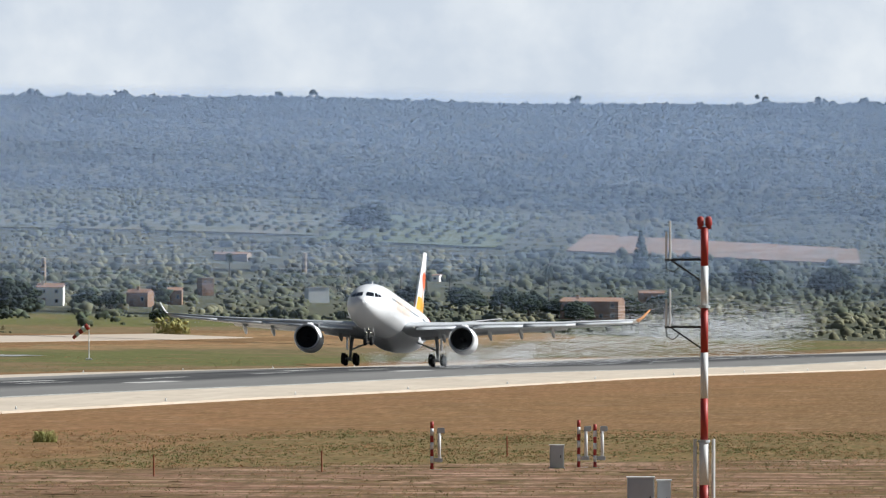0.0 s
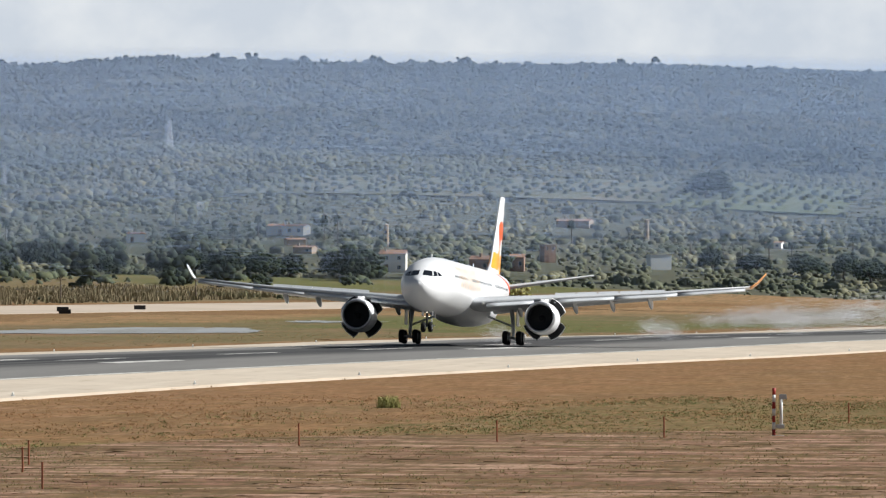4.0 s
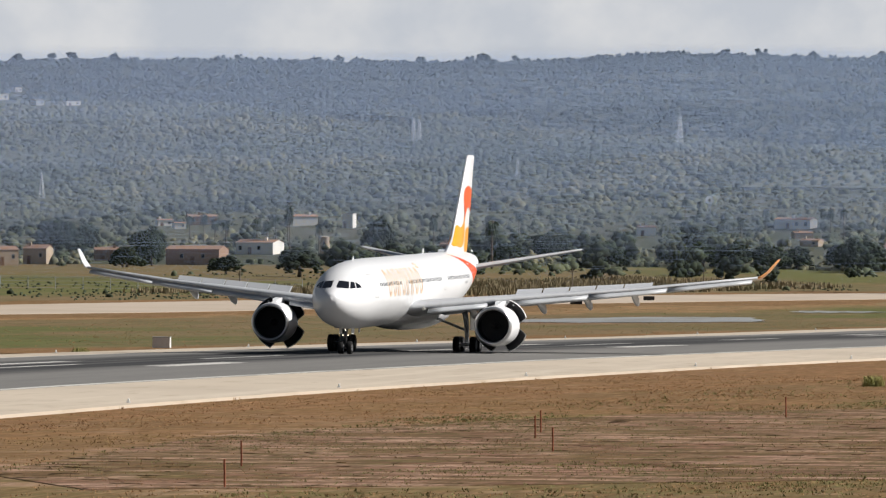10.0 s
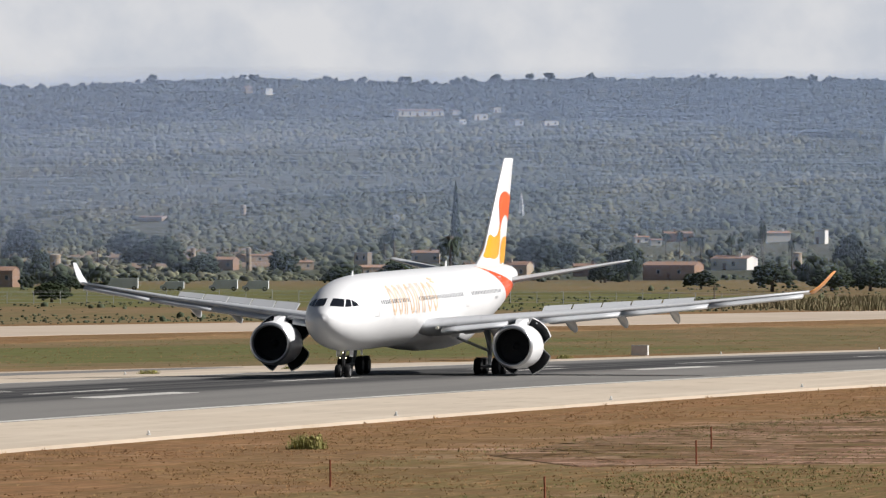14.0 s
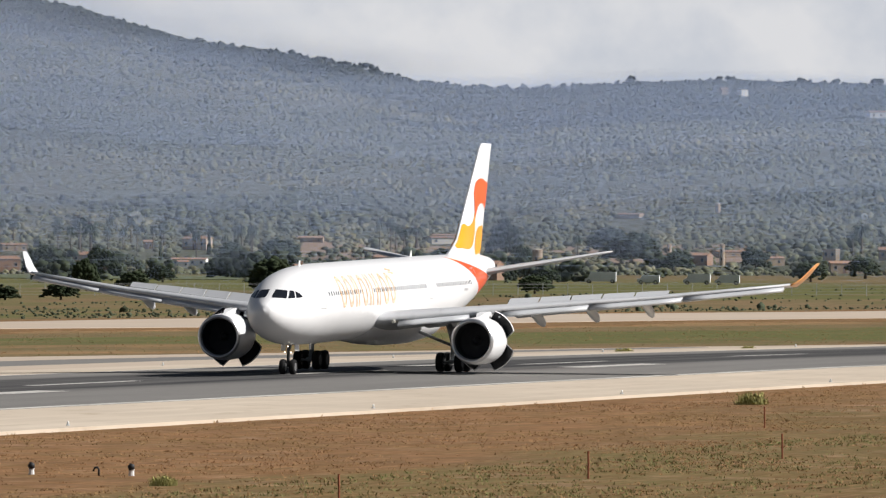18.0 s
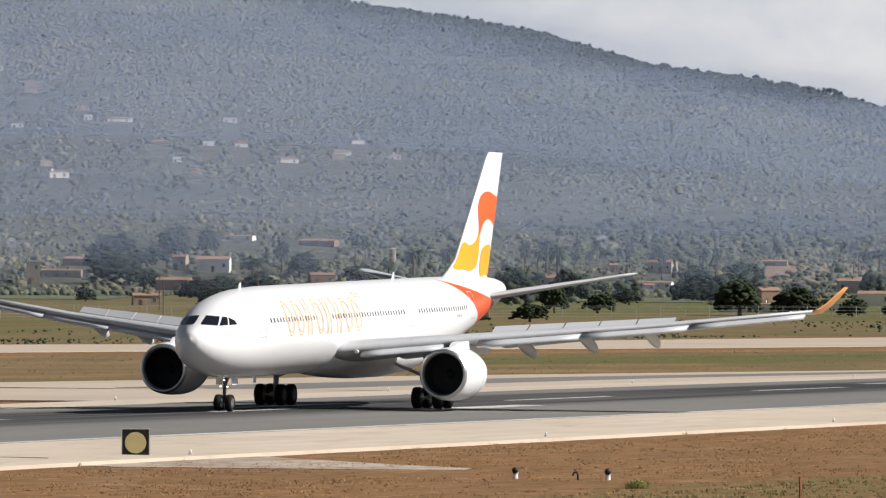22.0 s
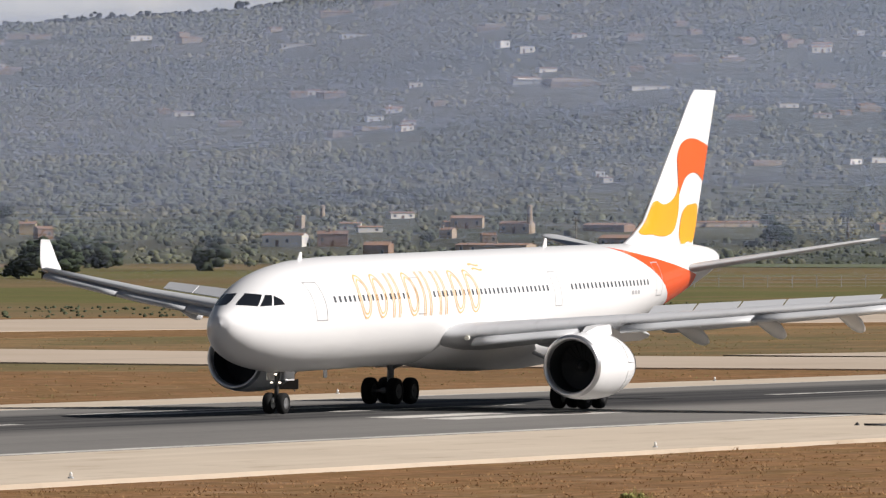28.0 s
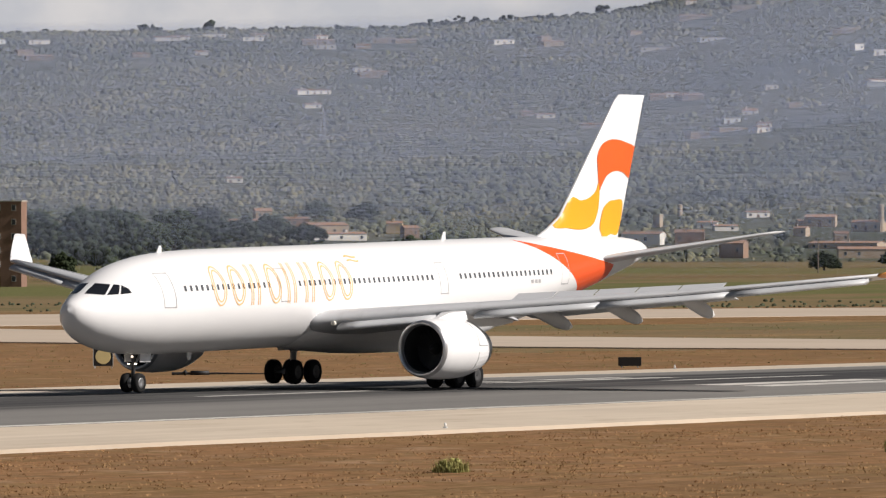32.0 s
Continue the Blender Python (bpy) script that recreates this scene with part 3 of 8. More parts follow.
        for u, r in ((0.9, 0.265), (0.97, 0.16), (1.03, 0.02)):
            cx, cz = NOSE - le - c * 0.42 - u * ln, z - 0.36 - 0.95 * (u - 0.25)
            rr.append([(cx, y + r * 0.55 * math.cos(t), cz + r * 1.15 * math.sin(t)) for t in [2 * math.pi * k / 12 for k in range(12)]])
        part("fairing_tip", mesh_of("fairing_tip", *side_of(*loft(rr), s), M_WHITE, True), ftf, "white tail tip")

    # engine
    EY, EZ, ED = 9.37 * s, 2.37, 21.5
    eng = part("engine", None, plane)
    eng.location = (NOSE - ED, EY, EZ)
    outer = [(0.0, 1.42), (-0.05, 1.50), (-0.25, 1.58), (-0.8, 1.66), (-1.8, 1.70), (-3.0, 1.68), (-3.6, 1.64)]
    cowl = lathe_x([(-0.35, 1.30), (-0.12, 1.34), (0.0, 1.42)] + outer[1:], 48)
    ecowl = part("cowl", mesh_of("cowl", *cowl, M_WHITE, True), eng, "white engine cowl")
    part("intake_lip", mesh_of("intake_lip", *lathe_x([(-0.3, 1.302), (-0.1, 1.345), (0.012, 1.42), (-0.05, 1.512), (-0.22, 1.588)], 48), M_METAL, True), eng, "bare metal intake lip")
    part("nozzle_fairing", mesh_of("nozzle_fairing", *lathe_x([(-3.61, 1.60), (-4.4, 1.50), (-5.15, 1.33), (-5.45, 1.24)], 48), M_WHITE, True), eng)
    aft = lathe_x([(-5.46, 1.235), (-5.75, 1.15), (-6.0, 1.06), (-5.98, 0.98), (-5.2, 1.1)], 48)
    part("nozzle", mesh_of("nozzle", *aft, M_GREY, True), eng, "grey metal nozzle ring")
    part("intake_duct", mesh_of("intake_duct", *lathe_x([(-0.33, 1.302), (-1.2, 1.26), (-1.9, 1.25)], 40), M_DARK, True), eng)
    part("exhaust_plug", mesh_of("exhaust_plug", *lathe_x([(-4.6, 0.75), (-5.6, 0.55), (-6.6, 0.06)], 24), M_METAL, True), eng)
    part("fan_disc", mesh_of("fan_disc", *lathe_x([(-1.75, 0.02), (-1.75, 1.25), (-1.9, 1.25)], 40, (True, False)), M_DARK), eng)
    M_BLADE = mat("fan_blade_grey", (0.025, 0.025, 0.027), 0.6, 0.0) if s > 0 else bpy.data.materials["fan_blade_grey"]
    if s > 0:
        blade_me = mesh_of("fan_blade", [(-1.70, -0.10, 0.32), (-1.58, 0.11, 0.32), (-1.58, 0.16, 1.21), (-1.72, -0.13, 1.21), (-1.73, -0.10, 0.32), (-1.61, 0.11, 0.32), (-1.61, 0.16, 1.21), (-1.75, -0.13, 1.21)],
                           [(0, 1, 2, 3), (7, 6, 5, 4), (0, 4, 5, 1), (1, 5, 6, 2), (2, 6, 7, 3), (3, 7, 4, 0)], M_BLADE)
    for k in range(24):
        part("fan_blade", blade_me, eng, "", pose(0, 0, 0, 15 * k, 0, 0))
    part("spinner", mesh_of("spinner", *lathe_x([(-1.0, 0.02), (-1.1, 0.14), (-1.35, 0.28), (-1.6, 0.35)], 24), M_DARK, True), eng, "dark spinner cone")
    # reverser doors, hinged near their back edge
    for k, a0 in enumerate((45, 135, 225, 315)):
        v, f = [], []
        m_, n_ = 8, 4
        for dr in (0.0, -0.09):
            for i in range(m_ + 1):
                a = radians(a0 - 38 + 76 * i / m_)
                for j in range(n_ + 1):
                    x = -3.64 - 1.5 * j / n_
                    r = 1.645 - 0.29 * (j / n_) ** 1.4 + dr
                    v.append((x, r * math.cos(a), r * math.sin(a)))
        w = (m_ + 1) * (n_ + 1)
        for i in range(m_):
            for j in range(n_):
                b = i * (n_ + 1) + j
                f += [(b, b + n_ + 1, b + n_ + 2, b + 1), (w + b, w + b + 1, w + b + n_ + 2, w + b + n_ + 1)]
        for i in range(m_):
            for j in (0, n_):
                b = i * (n_ + 1) + j
                f.append((b, w + b, w + b + n_ + 1, b + n_ + 1) if j == 0 else (b, b + n_ + 1, w + b + n_ + 1, w + b))
        hr = 1.36
        hx, hy, hz = -4.55, hr * math.cos(radians(a0)), hr * math.sin(radians(a0))
        me = mesh_of("reverser_door", [(x - hx, y - hy, z - hz) for x, y, z in v], f, M_WHITE)
        me.materials.append(M_DARK)
        for pi_, pol in enumerate(me.polygons):
            if pi_ % 2 == 1 and pi_ < 2 * m_ * n_:
                pol.material_index = 1
        dr_ob = part("reverser_door", me, eng, "white thrust reverser door with dark inner face")
        DOORS.append((dr_ob, hx, hy, hz, a0))
    # pylon
    rr = []
    for d, zt, zb, w in ((ED + 1.6, 4.05, 3.9, 0.12), (ED + 2.6, 4.35, 3.6, 0.28), (ED + 4.2, 4.45, 3.6, 0.34), (ED + 6.0, 4.3, 3.55, 0.30), (ED + 8.5, 4.0, 3.6, 0.2), (ED + 10.0, 3.9, 3.75, 0.06)):
        rr.append([(NOSE - d, EY + w, zb), (NOSE - d, EY + w, zt), (NOSE - d, EY - w, zt), (NOSE - d, EY - w, zb)])
    part("pylon", mesh_of("pylon", *loft(rr), M_WHITE), plane, "white engine pylon")

    # tailplane
    rr = [foil(le, c, 0.085, y * s, z, -0.05) if s > 0 else foil(le, c, 0.085, y * s, z, -0.05)[::-1] for y, le, c, z in ((0.5, 54.4, 6.4, 6.98), (2.0, 55.4, 5.7, 7.3), (9.35, 61.0, 2.3, 8.74), (9.7, 61.6, 1.6, 8.82))]
    part("tailplane", mesh_of("tailplane", *loft(rr), M_WING, True), plane, "pale grey tailplane")


# fin and its marks
FZ = [7.0, 8.4, 8.9, 9.6, 16.5, 16.87]
FL = [48.5, 50.3, 51.6, 52.95, 59.45, 60.0]
FC = [11.1, 9.75, 8.6, 7.55, 3.5, 3.1]
rr = []
for z in (7.0, 8.4, 8.9, 9.6, 11, 13, 15, 16.5, 16.87):
    le, c = float(np.interp(z, FZ, FL)), float(np.interp(z, FZ, FC))
    rr.append(foil(le, c, 0.095, 0.0, z, n=26, up=(0, 1, 0)))
part("fin", mesh_of("fin", *loft(rr), M_WHITE, True), plane, "white tail fin")


def fin_half(d, z):
    le, c = float(np.interp(z, FZ, FL)), float(np.interp(z, FZ, FC))
    u = max(0.0, min(1.0, (d - le) / c))
    return 5 * 0.095 * c * (0.2969 * math.sqrt(u) - 0.126 * u - 0.3516 * u * u + 0.2843 * u ** 3 - 0.1036 * u ** 4)


def fin_mark(outline, material, name, label):
    """A painted shape on both faces of the fin from an outline of (distance, height)."""
    pts = []
    n = len(outline)
    for i in range(n):
        p0, p1, p2, p3 = (np.array(outline[(i + k) % n], float) for k in (-1, 0, 1, 2))
        for t in (0, 0.25, 0.5, 0.75):
            pts.append(0.5 * (2 * p1 + (p2 - p0) * t + (2 * p0 - 5 * p1 + 4 * p2 - p3) * t * t + (3 * p1 - p0 - 3 * p2 + p3) * t ** 3))
            le, c = float(np.interp(pts[-1][1], FZ, FL)), float(np.interp(pts[-1][1], FZ, FC))
            pts[-1][0] = min(max(pts[-1][0], le + 0.07), le + c - 0.06)
    for s in (1, -1):
        bm = bmesh.new()
        vs = [bm.verts.new((p[0], 0, p[1])) for p in pts]
        es = [bm.edges.new((vs[i], vs[(i + 1) % len(vs)])) for i in range(len(vs))]
        bmesh.ops.triangle_fill(bm, edges=es, use_beauty=True)
        bmesh.ops.subdivide_edges(bm, edges=bm.edges[:], cuts=3, use_grid_fill=True)
        for v in bm.verts:
            d, z = v.co.x, v.co.z
            le, c = float(np.interp(z, FZ, FL)), float(np.interp(z, FZ, FC))
            d = min(max(d, le + 0.05), le + c - 0.05)
            v.co = (NOSE - d, s * (fin_half(d, z) + 0.035), z)
        me = bpy.data.meshes.new(name)
        bm.to_mesh(me)
        bm.free()
        me.materials.append(material)
        me.shade_smooth()
        part(name, me, plane, label)


fin_mark([(57.05, 12.6), (57.1, 13.2), (57.6, 13.85), (58.4, 14.15), (59.35, 14.2), (60.6, 14.05), (62.2, 13.6), (61.7, 11.95), (60.3, 12.28), (59.2, 12.33), (58.2, 12.05), (57.55, 11.5), (57.2, 11.2)], M_ORANGE, "fin_patch", "orange painted shape on the fin")
fin_mark([(54.0, 10.7), (55.0, 10.58), (56.0, 10.75), (56.8, 11.15), (57.1, 11.6), (57.25, 11.2), (57.2, 10.4), (57.0, 9.8), (56.5, 9.2), (55.6, 8.92), (54.5, 8.86), (53.4, 8.95), (52.0, 9.1)], M_YELLOW, "fin_patch", "yellow painted shape on the fin")
fin_mark([(57.4, 8.9), (57.5, 9.5), (57.85, 10.15), (58.5, 10.5), (59.2, 10.6), (60.5, 10.5), (60.0, 8.68), (59.0, 8.6), (58.3, 8.45), (57.85, 8.42)], M_YELLOW, "fin_patch", "yellow painted shape on the fin")
part("tail_cone_cap", mesh_of("tail_cone_cap", *lathe_x([(NOSE - 63.1, 0.24), (NOSE - 63.45, 0.21), (NOSE - 63.4, 0.05)], 20, cz=6.85 + LIFT + 0.019 * 57.2), M_DARK, True), plane, "dark exhaust at the tail cone")

M_GILT = mat("thin_gilt_line", (0.80, 0.49, 0.22), 0.4)
M_CABIN = mat("cabin_glazing", (0.10, 0.105, 0.115), 0.12, spec=0.6)
# cockpit glazing: (distance, height) of each pane's corners, bottom front, bottom aft, top aft, top front
def quad_pane(corners, s):
    v, f, n = [], [], 6
    (d0, z0), (d1, z1), (d2, z2), (d3, z3) = corners
    for i in range(n + 1):
        for j in range(n + 1):
            u, w = i / n, j / n
            d = (d0 * (1 - u) + d1 * u) * (1 - w) + (d3 * (1 - u) + d2 * u) * w
            z = (z0 * (1 - u) + z1 * u) * (1 - w) + (z3 * (1 - u) + z2 * u) * w
            phi = max(phi_at(d, z), 0.05 / float(spline(d, FD, FW)))
            v.append(skin(d, s * phi, 0.014))
    for i in range(n):
        for j in range(n):
            b = i * (n + 1) + j
            f.append((b, b + n + 1, b + n + 2, b + 1) if s > 0 else (b, b + 1, b + n + 2, b + n + 1))
    return mesh_of("cockpit_window", v, f, M_GLASS, True)


def ribbon(d0, z0, line, width, s):
    """A thin painted line on the skin along rows of (distance, height) about a centre."""
    v, n = [], len(line)
    for i in range(n):
        (xa, za), (xb, zb) = line[max(i - 1, 0)], line[min(i + 1, n - 1)]
        h = math.hypot(xb - xa, zb - za)
        ox, oz = -(zb - za) / h * width / 2, (xb - xa) / h * width / 2
        for k in (1, -1):
            d, z = d0 + line[i][0] + k * ox, z0 + line[i][1] + k * oz
            v.append(skin(d, phi_at(d, z, s), 0.016))
    return mesh_of("painted_line", v, [(2 * i, 2 * i + 1, 2 * i + 3, 2 * i + 2) for i in range(n - 1)], M_GILT, True)


for s in (1, -1):
    for corners in (((1.36, 5.62), (2.02, 5.56), (2.80, 6.12), (2.46, 6.18)), ((2.12, 5.56), (2.74, 5.60), (3.18, 6.10), (2.92, 6.12)), ((2.84, 5.60), (3.55, 5.66), (3.50, 5.90), (3.24, 6.08))):
        part("cockpit_window", quad_pane(corners, s), plane, "dark cockpit pane")
    # cabin windows
    gaps = ((16.4, 19.3), (33.9, 36.6))
    d = 7.7
    while d < 48.0:
        if not any(a < d < b for a, b in gaps):
            part("cabin_window", patch(d, d + 0.21, 5.72, 6.02, 0.012, M_CABIN, "cabin_window", s, 1, 2), plane)
        d += 0.533
    # doors: thin outline frames
    for d0, w, z0, z1 in ((5.75, 1.07, 4.85, 6.75), (17.4, 1.0, 4.9, 6.75), (34.7, 0.9, 4.9, 6.7), (49.2, 1.0, 5.1, 6.9)):
        v, f = [], []
        for a, b, c, e in ((d0, d0 + w, z0, z0 + 0.06), (d0, d0 + w, z1 - 0.05, z1), (d0, d0 + 0.045, z0, z1), (d0 + w - 0.045, d0 + w, z0, z1)):
            me = patch(a, b, c, e, 0.01, M_LINE, "door_seam", s, 2, 6)
            o = len(v)
            v += [tuple(p.co) for p in me.vertices]
            f += [tuple(i + o for i in q.vertices) for q in me.polygons]
            bpy.data.meshes.remove(me)
        part("door_outline", mesh_of("door_outline", v, f, M_LINE), plane, "grey outline of a cabin door")
    # plain outline shapes in place of the airline's name: rings and bars drawn in double lines
    for k, kind in enumerate("oobobboo"):
        d0 = 10.5 + 1.9 * k
        for inset in (0.0, 0.2):
            if kind == "o":
                rim = [(0.66 * (1 - inset / 0.66) * math.cos(a), 1.05 * (1 - inset / 1.05) * math.sin(a)) for a in [2 * math.pi * i / 28 for i in range(29)]]
                part("emblem_ring", ribbon(d0 + 0.66, 5.92, rim, 0.085, s), plane, "thin orange outline")
            else:
                for x0 in (0.1 + inset, 0.8 + inset):
                    part("emblem_bar", ribbon(d0, 5.92, [(x0 + 0.1 * z, z) for z in np.linspace(-1.1, 1.1, 9)], 0.085, s), plane, "thin orange bar")
    for dz in (0.0, 0.22):
        part("emblem_bar", ribbon(25.6, 6.98 + dz, [(u, 0.05 * math.sin(u * 5)) for u in np.linspace(0, 1.2, 9)], 0.09, s), plane, "short wavy orange bar")
    for k in range(3):
        part("registration_bar", patch(45.2 + 0.45 * k, 45.5 + 0.45 * k, 5.28, 5.48, 0.014, M_LINE, "registration_bar", s, 1, 1), plane, "small grey bar")
# antennas
for d, h in ((8.9, 0.42), (39.4, 0.5)):
    az_, x_ = skin(d + 0.25, 0)[2] - 0.05, NOSE - d
    part("antenna", mesh_of("antenna", [(x_, 0.03, az_), (x_ - 0.5, 0.03, az_), (x_ - 0.5, 0.02, az_ + h), (x_ - 0.28, 0.02, az_ + h),
                                        (x_, -0.03, az_), (x_ - 0.5, -0.03, az_), (x_ - 0.5, -0.02, az_ + h), (x_ - 0.28, -0.02, az_ + h)],
                            [(0, 1, 2, 3), (7, 6, 5, 4), (0, 4, 5, 1), (1, 5, 6, 2), (2, 6, 7, 3), (3, 7, 4, 0)], M_WHITE), plane, "white blade antenna")

# landing gear
M_RIM = mat("dark_rim", (0.07, 0.07, 0.072), 0.6, 0.3)
tyre_me = {}
for r, w in ((0.70, 0.26), (0.53, 0.20)):
    prof = [(-w, r * 0.55), (-w * 1.02, r * 0.80), (-w * 0.85, r * 0.95), (-w * 0.4, r), (w * 0.4, r), (w * 0.85, r * 0.95), (w * 1.02, r * 0.80), (w, r * 0.55)]
    v, f = lathe_x(prof, 28)
    tyre_me[r] = mesh_of("tyre", [(y, x, z) for x, y, z in v], [q[::-1] for q in f], M_TYRE, True)
    v, f = lathe_x([(-w * 0.7, 0.05), (-w * 0.75, r * 0.3), (-w * 0.95, r * 0.56), (w * 0.95, r * 0.56), (w * 0.75, r * 0.3), (w * 0.7, 0.05)], 20)
    tyre_me[-r] = mesh_of("rim", [(y, x, z) for x, y, z in v], [q[::-1] for q in f], M_RIM if r > 0.6 else M_METAL, True)
for s in (1, -1):
    gy = 5.34 * s
    gear = part("main_gear", None, plane)
    part("strut", mesh_of("strut", *tube([(0.0, gy, 0.75), (0.05, gy * 0.99, 2.2), (0.1, gy * 0.95, 4.0)], [0.16, 0.2, 0.26], 14), M_GREY, True), gear, "grey oleo strut")
    part("side_stay", mesh_of("side_stay", *tube([(0.05, gy * 0.98, 1.9), (0.1, gy * 0.45, 3.0)], 0.11, 8), M_GREY, True), gear)
    part("drag_stay", mesh_of("drag_stay", *tube([(0.05, gy, 1.7), (1.6, gy * 0.98, 3.4)], 0.09, 8), M_GREY, True), gear)
    part("bogie_beam", mesh_of("bogie_beam", *tube([(-1.0, gy, 0.72), (1.0, gy, 0.72)], 0.16, 10), M_GREY, True), gear)
    part("gear_door", mesh_of("gear_door", *bevel_box(-0.9, 1.0, gy + s * 0.42 - 0.03, gy + s * 0.42 + 0.03, 1.9, 3.5, 0.02), M_WHITE), gear, "white leg door")
    for dx in (-0.99, 0.99):
        part("axle", mesh_of("axle", *tube([(dx, gy - 0.8, 0.70), (dx, gy + 0.8, 0.70)], 0.08, 8), M_METAL), gear)
        for dy in (-0.7, 0.7):
            wh = part("wheel", tyre_me[0.70], gear, "black tyre", pose(dx, gy + dy, 0.70))
            part("rim", tyre_me[-0.70], wh, "dark rim")
nose_gear = part("nose_gear", None, plane)
NX = NOSE - 6.67
part("strut", mesh_of("strut", *tube([(NX, 0, 0.53), (NX - 0.05, 0, 1.5), (NX - 0.15, 0, 3.0)], [0.10, 0.12, 0.15], 12), M_RIM, True), nose_gear, "dark metal nose strut")
part("drag_stay", mesh_of("drag_stay", *tube([(NX - 0.05, 0, 1.4), (NX - 1.3, 0, 2.7)], 0.07, 8), M_GREY), nose_gear)
part("axle", mesh_of("axle", *tube([(NX, -0.5, 0.53), (NX, 0.5, 0.53)], 0.06, 8), M_METAL), nose_gear)
for dy in (-0.36, 0.36):
    wh = part("wheel", tyre_me[0.53], nose_gear, "black tyre", pose(NX, dy, 0.53))
    part("rim", tyre_me[-0.53], wh, "bright metal rim")
for s in (1, -1):
    part("gear_door", mesh_of("gear_door", *bevel_box(NX - 1.0, NX + 0.1, s * 0.5 - 0.025, s * 0.5 + 0.025, 1.65, 2.3, 0.02), M_WHITE), nose_gear, "white nose gear door")
M_WPALE = mat("lamp_lens", (0.72, 0.70, 0.62), 0.15, spec=0.6)
M_LAMP = bpy.data.materials.new("landing_light")
M_LAMP.use_nodes = True
lp = M_LAMP.node_tree.nodes["Principled BSDF"]
lp.inputs["Emission Color"].default_value, lp.inputs["Emission Strength"].default_value = (1.0, 0.86, 0.65, 1), 2.5
for dy, dz in ((-0.22, 1.55), (0.22, 1.55), (0.0, 1.95)):
    v, f = lathe_x([(NX + 0.16, 0.01), (NX + 0.16, 0.042), (NX + 0.02, 0.04)], 14, (True, True), dy, dz)
    part("landing_light", mesh_of("landing_light", v, f, M_LAMP), nose_gear, "glowing round landing light")
for wing in [o for o in plane.children if o.name.split(".")[0] == "wing"]:
    sd = 1 if wing.data.vertices[0].co.y > 0 else -1
    le, c, z = wing_at(3.55)
    v, f = lathe_x([(NOSE - le + 0.10, 0.02), (NOSE - le + 0.08, 0.12), (NOSE - le - 0.1, 0.13)], 14, (True, True), 3.55 * sd, z - 0.05)
    part("landing_light", mesh_of("landing_light", v, f, M_WPALE), wing, "small landing light at the wing root")
for d in (12.2, 43.8):
    bz = skin(d, math.pi)[2]
    part("belly_antenna", mesh_of("belly_antenna", *bevel_box(NOSE - d - 0.35, NOSE - d, -0.04, 0.04, bz - 0.4, bz + 0.1, 0.015), M_WHITE), plane)


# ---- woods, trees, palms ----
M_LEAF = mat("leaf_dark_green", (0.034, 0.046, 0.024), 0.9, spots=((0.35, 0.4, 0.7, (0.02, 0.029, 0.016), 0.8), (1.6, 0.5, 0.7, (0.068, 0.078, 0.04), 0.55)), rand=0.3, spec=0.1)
M_PALM = mat("palm_green", (0.035, 0.05, 0.028), 0.8, spots=((1.2, 0.4, 0.7, (0.07, 0.078, 0.045), 0.5),), rand=0.25, spec=0.1)
M_WOODS = mat("hill_woods", (0.128, 0.134, 0.086), 0.95, spots=(((0.0048, 0.009, 0.006), 0.49, 0.57, (0.064, 0.078, 0.058), 0.85), ((0.006, 0.014, 0.01), 0.50, 0.57, (0.200, 0.186, 0.118), 0.9), ((0.02, 0.04, 0.03), 0.54, 0.61, (0.055, 0.066, 0.048), 0.75), (0.3, 0.45, 0.7, (0.085, 0.098, 0.068), 0.5), (1.6, 0.48, 0.62, (0.070, 0.080, 0.058), 0.35), (2.4, 0.54, 0.66, (0.19, 0.185, 0.12), 0.3)), island=0.15, spec=0.03)
# crest pines, and upper-slope woods whose shade is put into this dark colour
M_PINE_SHADE = mat("pine_shade_woods", (0.030, 0.040, 0.038), 0.95, spots=(((0.004, 0.009, 0.006), 0.46, 0.58, (0.056, 0.064, 0.050), 0.7), ((0.02, 0.04, 0.03), 0.54, 0.62, (0.065, 0.070, 0.050), 0.6), (0.3, 0.45, 0.7, (0.030, 0.038, 0.034), 0.6)), island=0.3, spec=0.03)
M_STANDS = mat("broadleaf_stands", (0.042, 0.053, 0.034), 0.95, spots=((0.01, 0.45, 0.6, (0.065, 0.072, 0.046), 0.7), (1.2, 0.45, 0.62, (0.022, 0.03, 0.02), 0.7)), island=0.3, spec=0.03)
M_OAKS = mat("holm_oaks", (0.082, 0.092, 0.062), 0.95, spots=((0.01, 0.45, 0.6, (0.11, 0.115, 0.075), 0.7), (1.2, 0.45, 0.62, (0.055, 0.065, 0.045), 0.6)), island=0.2, spec=0.03)
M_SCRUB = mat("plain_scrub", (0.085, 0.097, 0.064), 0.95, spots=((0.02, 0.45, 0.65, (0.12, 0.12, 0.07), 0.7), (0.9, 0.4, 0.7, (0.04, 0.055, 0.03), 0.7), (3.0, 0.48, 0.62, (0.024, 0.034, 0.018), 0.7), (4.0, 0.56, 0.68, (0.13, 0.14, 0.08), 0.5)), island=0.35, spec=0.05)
M_BARK = mat("bark", (0.13, 0.10, 0.075), 0.95, spots=((2.0, 0.4, 0.7, (0.08, 0.06, 0.045), 0.7),))
